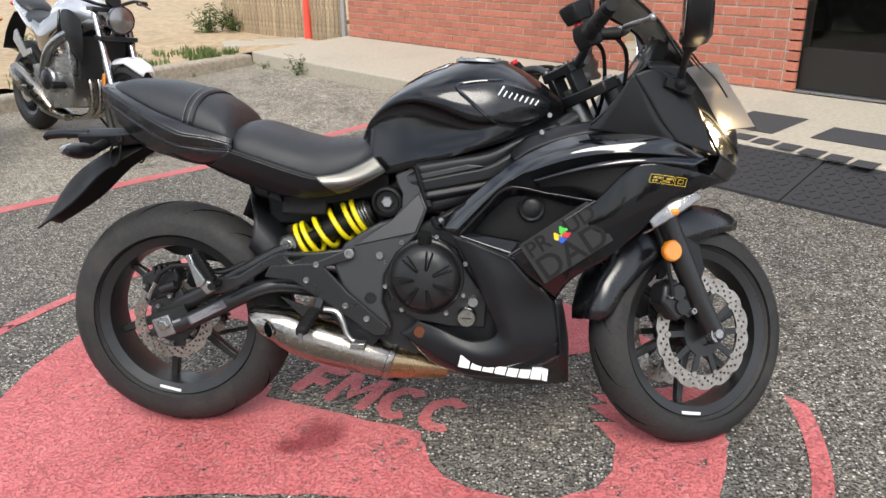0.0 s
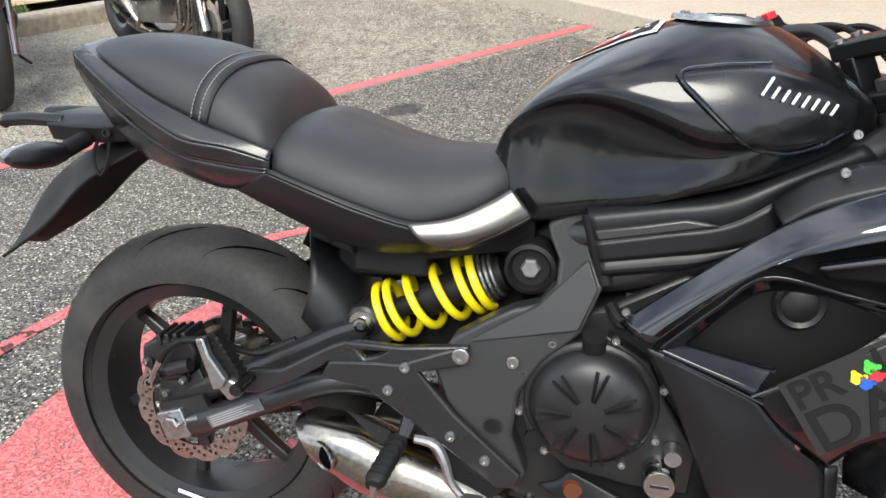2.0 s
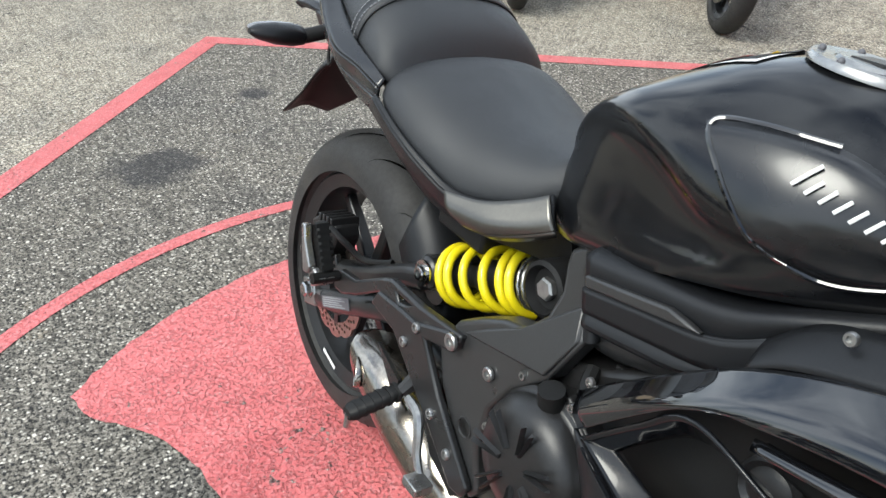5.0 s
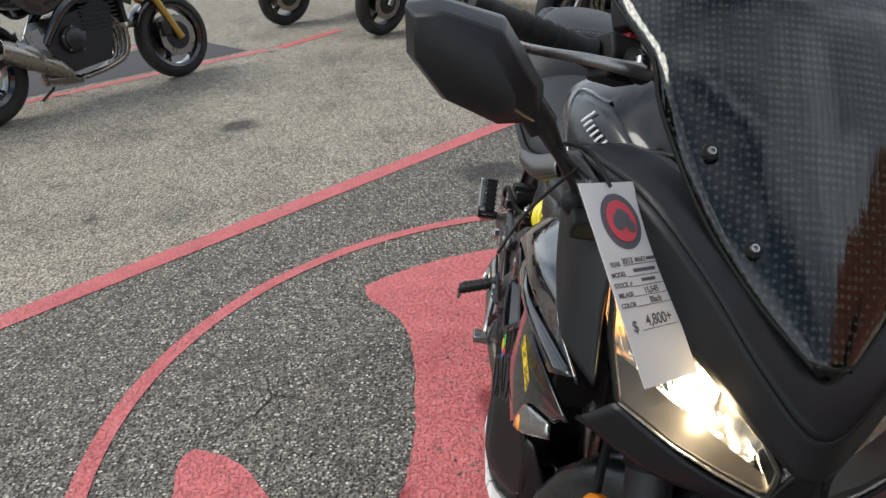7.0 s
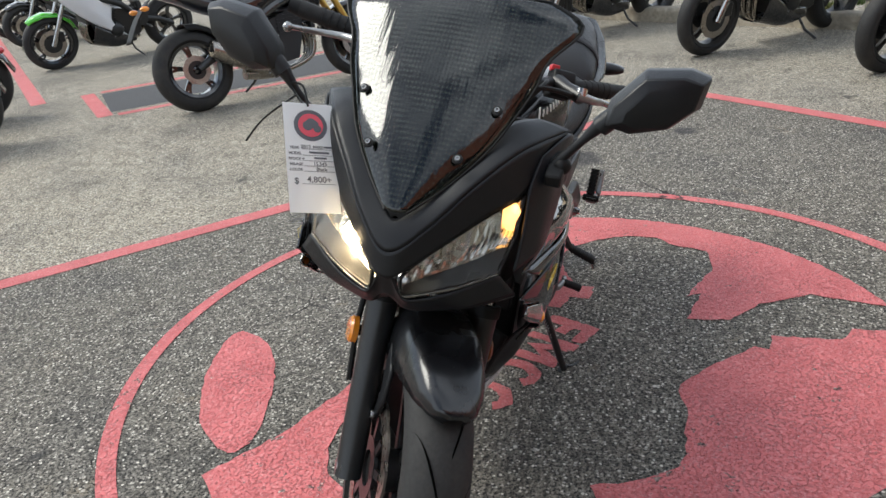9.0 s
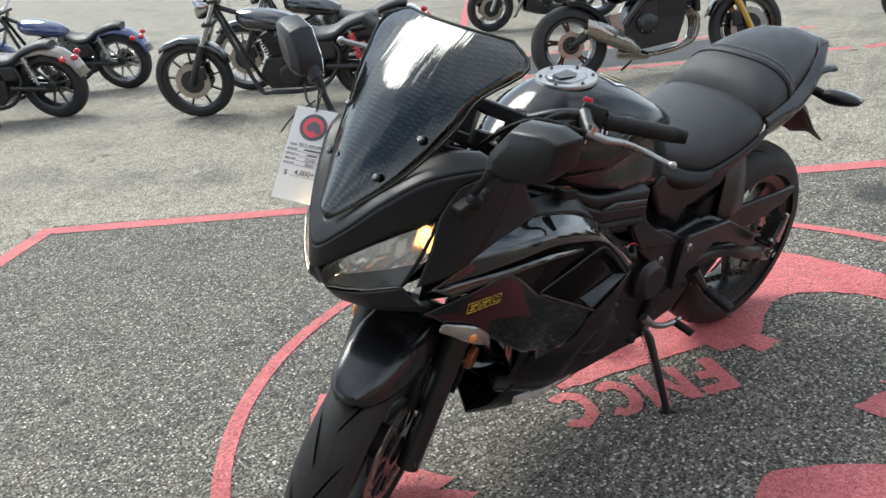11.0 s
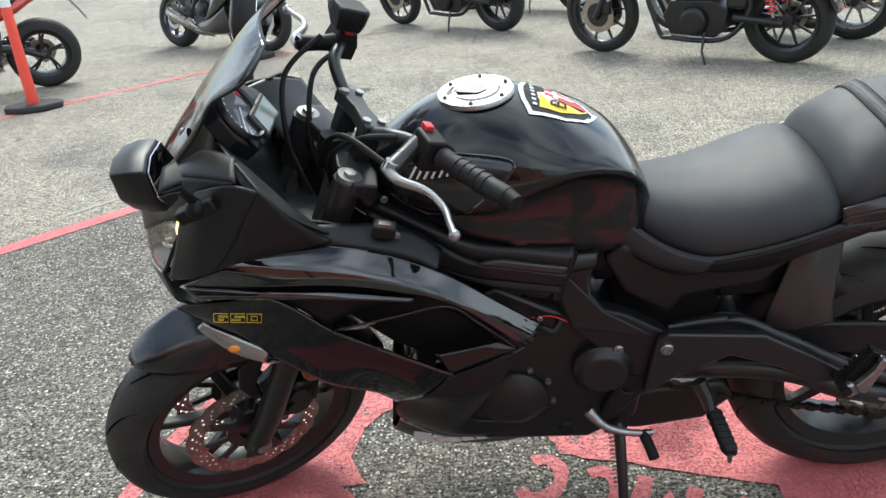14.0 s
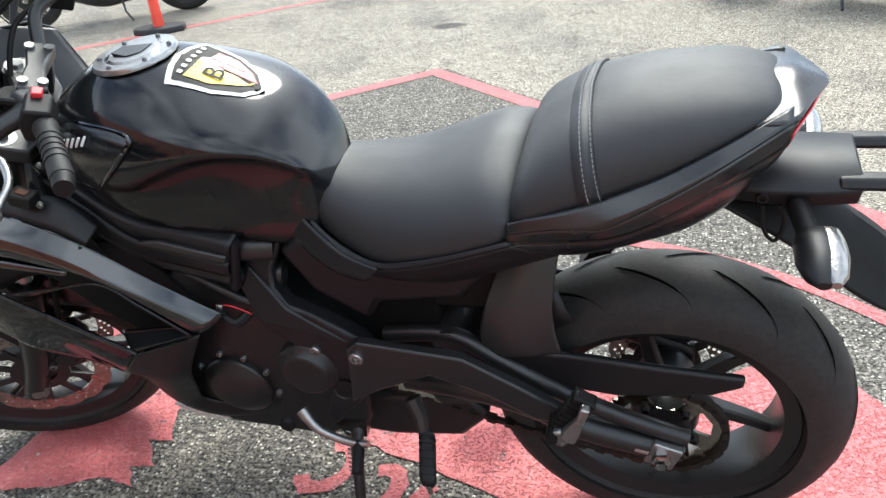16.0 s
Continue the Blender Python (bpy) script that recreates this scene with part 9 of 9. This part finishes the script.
        q("rider_seat", tank_shape(((0.08, 0.90, 0.09, 0.05), (0.16, 0.878, 0.13, 0.05), (0.28, 0.852, 0.14, 0.05), (0.40, 0.85, 0.09, 0.05), (0.47, 0.865, 0.05, 0.04)) if not sport else ((0.10, 0.86, 0.09, 0.05), (0.18, 0.85, 0.13, 0.05), (0.30, 0.82, 0.14, 0.05), (0.42, 0.825, 0.09, 0.05), (0.48, 0.84, 0.05, 0.04))), M_VINYL, "black seat")
        q("passenger_seat", tank_shape(((-0.20, 0.985, 0.03, 0.02), (-0.14, 0.99, 0.08, 0.035), (-0.02, 0.975, 0.11, 0.04), (0.08, 0.935, 0.10, 0.04), (0.12, 0.90, 0.07, 0.03)) if not sport else ((-0.22, 0.97, 0.03, 0.02), (-0.16, 0.975, 0.08, 0.035), (-0.02, 0.95, 0.11, 0.04), (0.10, 0.90, 0.10, 0.04), (0.13, 0.87, 0.07, 0.03))), M_VINYL, "black pillion seat")
        q("tail", tank_shape(((-0.27, 0.965, 0.02, 0.015), (-0.18, 0.955, 0.075, 0.035), (0.0, 0.925, 0.118, 0.06), (0.2, 0.85, 0.138, 0.075), (0.40, 0.80, 0.125, 0.075), (0.52, 0.80, 0.09, 0.05)) if not sport else ((-0.30, 0.94, 0.02, 0.02), (-0.20, 0.935, 0.085, 0.045), (0.0, 0.88, 0.125, 0.06), (0.20, 0.79, 0.14, 0.07), (0.40, 0.73, 0.12, 0.06), (0.48, 0.72, 0.08, 0.04))), body, "pointed tail")
        q("rear_mudguard", skin([[(-0.20, y, 0.86) for y in (-0.06, 0, 0.06)], [(-0.32, y, 0.74) for y in (-0.07, 0, 0.07)], [(-0.42, y, 0.58) for y in (-0.07, 0, 0.07)]], 8, 4), M_BLACK, "", solid=0.005)
        q("tail_lamp", ball((-0.30, 0, 0.92), 0.03, 0.6, 1.6, 0.7), M_REDLENS, "red tail lamp")
        for s in (-1, 1):
            q("turn_signal", ball((-0.28, s * 0.14, 0.80), 0.022, 1.6, 1, 0.9), M_AMBER, "amber signal")
            q("footrest", tube([(0.34, s * 0.15, 0.36), (0.33, s * 0.26, 0.35)], 0.012, 8), M_ALU)
            q("footrest_plate", slab([(0.30, 0.50), (0.40, 0.52), (0.42, 0.36), (0.34, 0.33)], s * 0.145, s * 0.155), hanger or (M_ALU if frame_mat is M_ALU else M_SATIN))
        if not sport:
            for s in (-1, 1):
                q("side_panel", skin([[(0.22, s * 0.125, 0.83), (0.40, s * 0.14, 0.80), (0.55, s * 0.155, 0.84), (0.78, s * 0.165, 0.90)], [(0.26, s * 0.14, 0.77), (0.42, s * 0.165, 0.72), (0.58, s * 0.18, 0.74), (0.80, s * 0.185, 0.80)], [(0.30, s * 0.12, 0.70), (0.42, s * 0.15, 0.60), (0.56, s * 0.165, 0.62), (0.76, s * 0.165, 0.70)]], 18, 5), frame_mat if frame_mat is not M_ALU else M_P_BLACK, "dark side panel", solid=0.006)
            q("hugger", rings([[((R0 + 0.035 - 0.05 * abs(t_) ** 3) * math.cos(radians(a)), 0.10 * math.sin(t_ * 1.57), R0 + (R0 + 0.035 - 0.05 * abs(t_) ** 3) * math.sin(radians(a))) for t_ in (x / 6 - 1 for x in range(13))] for a in (15, 30, 45, 60, 75, 92)], False, False), M_BLACK, "", solid=0.004)
        if sport:
            for s in (-1, 1):
                q("side_fairing", skin([[(0.72, s * 0.16, 0.62), (0.90, s * 0.20, 0.78), (1.10, s * 0.22, 0.86), (1.26, s * 0.21, 0.92)], [(0.76, s * 0.20, 0.46), (0.94, s * 0.235, 0.62), (1.12, s * 0.235, 0.74), (1.34, s * 0.20, 0.84)], [(0.60, s * 0.17, 0.28), (0.82, s * 0.20, 0.38), (1.04, s * 0.20, 0.52), (1.24, s * 0.19, 0.70)]], 20, 5), body, "painted side fairing", solid=0.006)
                q("belly", skin([[(0.50, s * 0.15, 0.28), (0.75, s * 0.19, 0.33), (0.96, s * 0.19, 0.46)], [(0.50, s * 0.15, 0.20), (0.75, s * 0.17, 0.18), (1.0, s * 0.15, 0.26)], [(0.50, s * 0.04, 0.17), (0.75, s * 0.04, 0.15), (0.98, s * 0.03, 0.20)]], 16, 4), M_P_BLACK, "black lower fairing", solid=0.006)
                q("mirror", joined(ball((1.20, s * 0.34, 1.12), 0.05, 0.5, 1.3, 0.7), tube([(1.25, s * 0.20, 1.02), (1.20, s * 0.32, 1.11)], 0.008, 8)), M_MATTE)
                q("headlight", ball((1.40, s * 0.08, 0.90), 0.06, 0.8, 1.1, 0.6), M_LENS)
            q("nose", skin([[(1.24, y, 1.04 - abs(y) * 0.3) for y in (-0.2, -0.1, 0, 0.1, 0.2)], [(1.38, y, 0.98 - abs(y) * 0.35) for y in (-0.19, -0.09, 0, 0.09, 0.19)], [(1.46 - 0, y, 0.86 - abs(y) * 0.1) for y in (-0.15, -0.07, 0, 0.07, 0.15)], [(1.38, y, 0.78) for y in (-0.15, -0.07, 0, 0.07, 0.15)]], 20, 5), accent, "painted nose", solid=0.006)
            wsn = q("windscreen", skin([[(1.36, y, 1.0 - abs(y) * 0.3) for y in (-0.13, 0, 0.13)], [(1.24, y, 1.12 - abs(y) * 0.2) for y in (-0.15, 0, 0.15)], [(1.14, y, 1.17 - abs(y) * 0.2) for y in (-0.13, 0, 0.13)]], 12, 5), M_SCREEN, "", solid=0.003)
        else:
            for s in (-1, 1):
                q("shroud", skin([[(0.80, s * 0.16, 0.90), (0.96, s * 0.18, 0.90), (1.08, s * 0.17, 0.84)], [(0.84, s * 0.19, 0.80), (0.98, s * 0.20, 0.76), (1.12, s * 0.18, 0.70)], [(0.88, s * 0.16, 0.66), (1.0, s * 0.175, 0.60), (1.08, s * 0.165, 0.56)]], 14, 4), accent if body is not M_P_SILVER else M_BLACK, "", solid=0.005)
    # bars, lamp, stand
    bar_z = top + (0.14 if cruiser else 0.06 if not sport else -0.02)
    hb2 = q("handlebar", tube([(hx - 0.18, -0.36, bar_z), (hx - 0.06, -0.22, bar_z + 0.01), (hx, -0.06, top + 0.03), (hx, 0.06, top + 0.03), (hx - 0.06, 0.22, bar_z + 0.01), (hx - 0.18, 0.36, bar_z)], 0.012, 10, 30), M_CHROME if cruiser and pipe is M_CHROME else M_SATIN)
    for s in (-1, 1):
        q("grip", tube([(hx - 0.115, s * 0.28, bar_z + 0.004), (hx - 0.18, s * 0.37, bar_z)], 0.018, 10), M_RUBBER, "", hb2)
        q("lever", tube([(hx - 0.04, s * 0.24, bar_z), (hx - 0.12, s * 0.37, bar_z - 0.03)], 0.006, 8), M_ALU, "", hb2)
        if not sport:
            q("mirror", joined(tube([(hx - 0.06, s * 0.22, bar_z), (hx - 0.04, s * 0.28, bar_z + 0.16)], 0.006, 8), ball((hx - 0.04, s * 0.31, bar_z + 0.18), 0.05, 0.35, 1.2, 0.75)), M_MATTE if not pipe else M_CHROME, "", hb2)
    q("yoke", joined(moved(box(-0.04, 0.05, -0.13, 0.13, -0.015, 0.015), Matrix.Translation((hx, 0, top))), moved(box(-0.04, 0.05, -0.13, 0.13, -0.015, 0.015), Matrix.Translation((hx + 0.09, 0, top - 0.18)))), M_SATIN, "", bevel=0.006)
    if not sport:
        hl2 = q("headlight", moved(lathe([(0.0001, -0.09), (0.06, -0.08), (0.088, -0.02), (0.092, 0.0), (0.09, 0.015), (0.085, 0.016)], 28), Matrix.Translation((hx + 0.16, 0, top - 0.06)) @ Matrix.Rotation(radians(-90), 4, "Z")), M_CHROME if cruiser else M_P_BLACK, "round headlight")
        q("lens", moved(lathe([(0.0001, 0.03), (0.05, 0.025), (0.085, 0.012)], 28), Matrix.Translation((hx + 0.16, 0, top - 0.06)) @ Matrix.Rotation(radians(-90), 4, "Z")), M_SILVERLENS, "", hl2)
        q("gauge", moved(lathe([(0.0001, 0), (0.045, 0), (0.05, 0.03), (0.0001, 0.03)], 20), Matrix.Translation((hx + 0.05, 0, top + 0.05)) @ Matrix.Rotation(radians(60), 4, "Y") @ Matrix.Rotation(radians(90), 4, "X")), M_BLACK)
    q("kickstand", tube([(0.58, 0.13, 0.24), (0.56, 0.22, 0.12), (0.50, 0.30, 0.052)], [0.012, 0.011, 0.010], 8), M_SATIN)
    return e


silver = other_bike((-1.58, 3.02), (-2.78, 3.88), "naked", M_P_SILVER, "silver naked motorcycle with bright engine and white front mudguard", M_P_WHITE, 1.40, M_ALU, pipe=M_STEEL)
for side in (-1, 1):
    part("cylinder_guard", slab([(0.87, 0.70), (0.915, 0.705), (0.975, 0.40), (0.935, 0.385)], side * 0.172, side * 0.184, [[(0.905, 0.63), (0.915, 0.63), (0.922, 0.59), (0.912, 0.59)], [(0.928, 0.52), (0.938, 0.52), (0.945, 0.48), (0.935, 0.48)]]), M_ALU, silver, "drilled aluminium guard plate", bevel=0.003)
    part("fork_reflector", box(1.285, 1.31, min(side * 0.132, side * 0.142), max(side * 0.132, side * 0.142), 0.44, 0.52), M_AMBER, silver, "amber reflector", bevel=0.003)
    part("frame_slider", tube([(0.80, side * 0.16, 0.40), (0.80, side * 0.25, 0.40)], [0.022, 0.026], 14), M_BLACK, silver, "black crash slider")
    part("passenger_hanger", slab([(0.02, 0.72), (0.06, 0.74), (0.20, 0.60), (0.28, 0.62), (0.30, 0.58), (0.16, 0.54), (0.0, 0.66)], side * 0.150, side * 0.162), M_ALU, silver, "polished footrest hanger", bevel=0.003)
other_bike((-2.56, 2.36), (-3.62, 3.32), "naked", M_P_BLACK, "black naked motorcycle parked by the curb")
other_bike((-3.32, 1.69), (-4.30, 2.77), "sport", M_P_BLACK, "black sport motorcycle parked by the curb")
other_bike((-4.14, 0.57), (-5.14, 1.55), "sport", M_P_BLACK, "black sport motorcycle with plain lower fairing near the curb")
other_bike((-5.12, -0.91), (-6.21, 0.02), "sport", M_P_WHITE, "white and black sport motorcycle parked in the row", M_P_BLACK)
other_bike((-5.94, -1.93), (-6.97, -0.97), "naked", M_P_BLACK, "black naked motorcycle with red trim in the row", M_P_RED)
other_bike((-3.87, -2.28), (-2.60, -3.14), "naked", M_P_GREY, "black naked motorcycle with gold fork on the red box", M_P_BLACK, 1.45, fork=M_GOLD, pipe=M_STEEL, hanger=M_ALU, rim=M_P_BLACK, frame_mat=M_P_BLACK)
other_bike((-4.72, -6.46), (-5.93, -5.80), "sport", M_P_WHITE, "lime green and white sport motorcycle", M_P_GREEN, rim=M_P_BLACK)
other_bike((-6.51, -8.64), (-7.80, -7.96), "sport", M_P_BLACK, "black sport motorcycle behind the green one")
other_bike((-7.49, -9.87), (-8.70, -9.12), "naked", M_P_BLACK, "black motorcycle at the end of the row")
other_bike((-0.38, -5.36), (-1.54, -4.41), "cruiser", M_P_BLACK, "black cruiser with red rear shock springs", wb=1.53, shock=M_REDVINYL)
other_bike((-1.21, -6.11), (-2.35, -5.12), "cruiser", M_P_BLACK, "black cruiser with chrome pipes", wb=1.53, pipe=M_CHROME, rim=M_ALU)
other_bike((1.51, -7.97), (0.46, -6.96), "cruiser", M_P_SAND, "sand brown cruiser with black wheels", wb=1.53, rim=M_SATIN)
other_bike((0.55, -8.95), (-0.48, -8.00), "cruiser", M_P_BLUE, "navy blue cruiser with saddlebag and chrome", wb=1.53, pipe=M_CHROME, rim=M_ALU)
other_bike((2.96, -6.77), (3.95, -7.42), "sport", M_P_BLACK, "black sport motorcycle beside the orange post", rim=M_P_BLACK)
other_bike((5.87, -5.01), (4.74, -5.62), "sport", M_P_RED, "red and black sport motorcycle near the orange post", M_P_BLACK)

# ---- bricks of the shop wall ----
BL, BH, BT = 0.203, 0.057, 0.012
brick_mesh = None
half_mesh = None


def brick_data(length):
    bm = box(0, length, -0.004, 0.03, 0, BH)
    bmesh.ops.bevel(bm, geom=[e for e in bm.edges if abs(e.calc_length() - length) < 1e-4 or abs(e.verts[0].co.y + 0.004) < 1e-4 and abs(e.verts[1].co.y + 0.004) < 1e-4], offset=0.003, segments=1, affect="EDGES")
    me = bpy.data.meshes.new("brick")
    bm.to_mesh(me)
    bm.free()
    me.materials.append(M_BRICK)
    return me


brick_mesh, half_mesh = brick_data(BL - 0.013), brick_data(BL / 2 - 0.013)
rnd = random.Random(12)
near, rest = 0, []
rows_b = int(3.3 / (BH + 0.012))
for r in range(rows_b):
    s = S0
    k = 0
    while s < S1 - 0.02:
        L = BL
        me = brick_mesh
        if (r % 2 and k == 0) or s + BL > S1 + 0.01:
            L, me = BL / 2, half_mesh
        z = walk_z + 0.006 + r * (BH + 0.012)
        if r < 11:
            o = new("brick", me)
            o.parent = wall
            o.matrix_local = MW @ pose(s + 0.005, rnd.uniform(-0.0015, 0.0015), z)
        else:
            rest.append((s + 0.005, z, L - 0.013))
        s += L
        k += 1
bm = bmesh.new()
for s, z, L in rest:
    v = [bm.verts.new(MW @ Vector(p)) for p in ((s, -0.004, z), (s + L, -0.004, z), (s + L, -0.004, z + BH), (s, -0.004, z + BH), (s, 0.02, z), (s + L, 0.02, z), (s + L, 0.02, z + BH), (s, 0.02, z + BH))]
    for q in ((0, 1, 2, 3), (0, 4, 5, 1), (1, 5, 6, 2), (2, 6, 7, 3), (3, 7, 4, 0)):
        bm.faces.new([v[i] for i in q])
tagged(obj("brickwork", bm, M_BRICK, wall), "upper courses of red brick", kind="stuff")
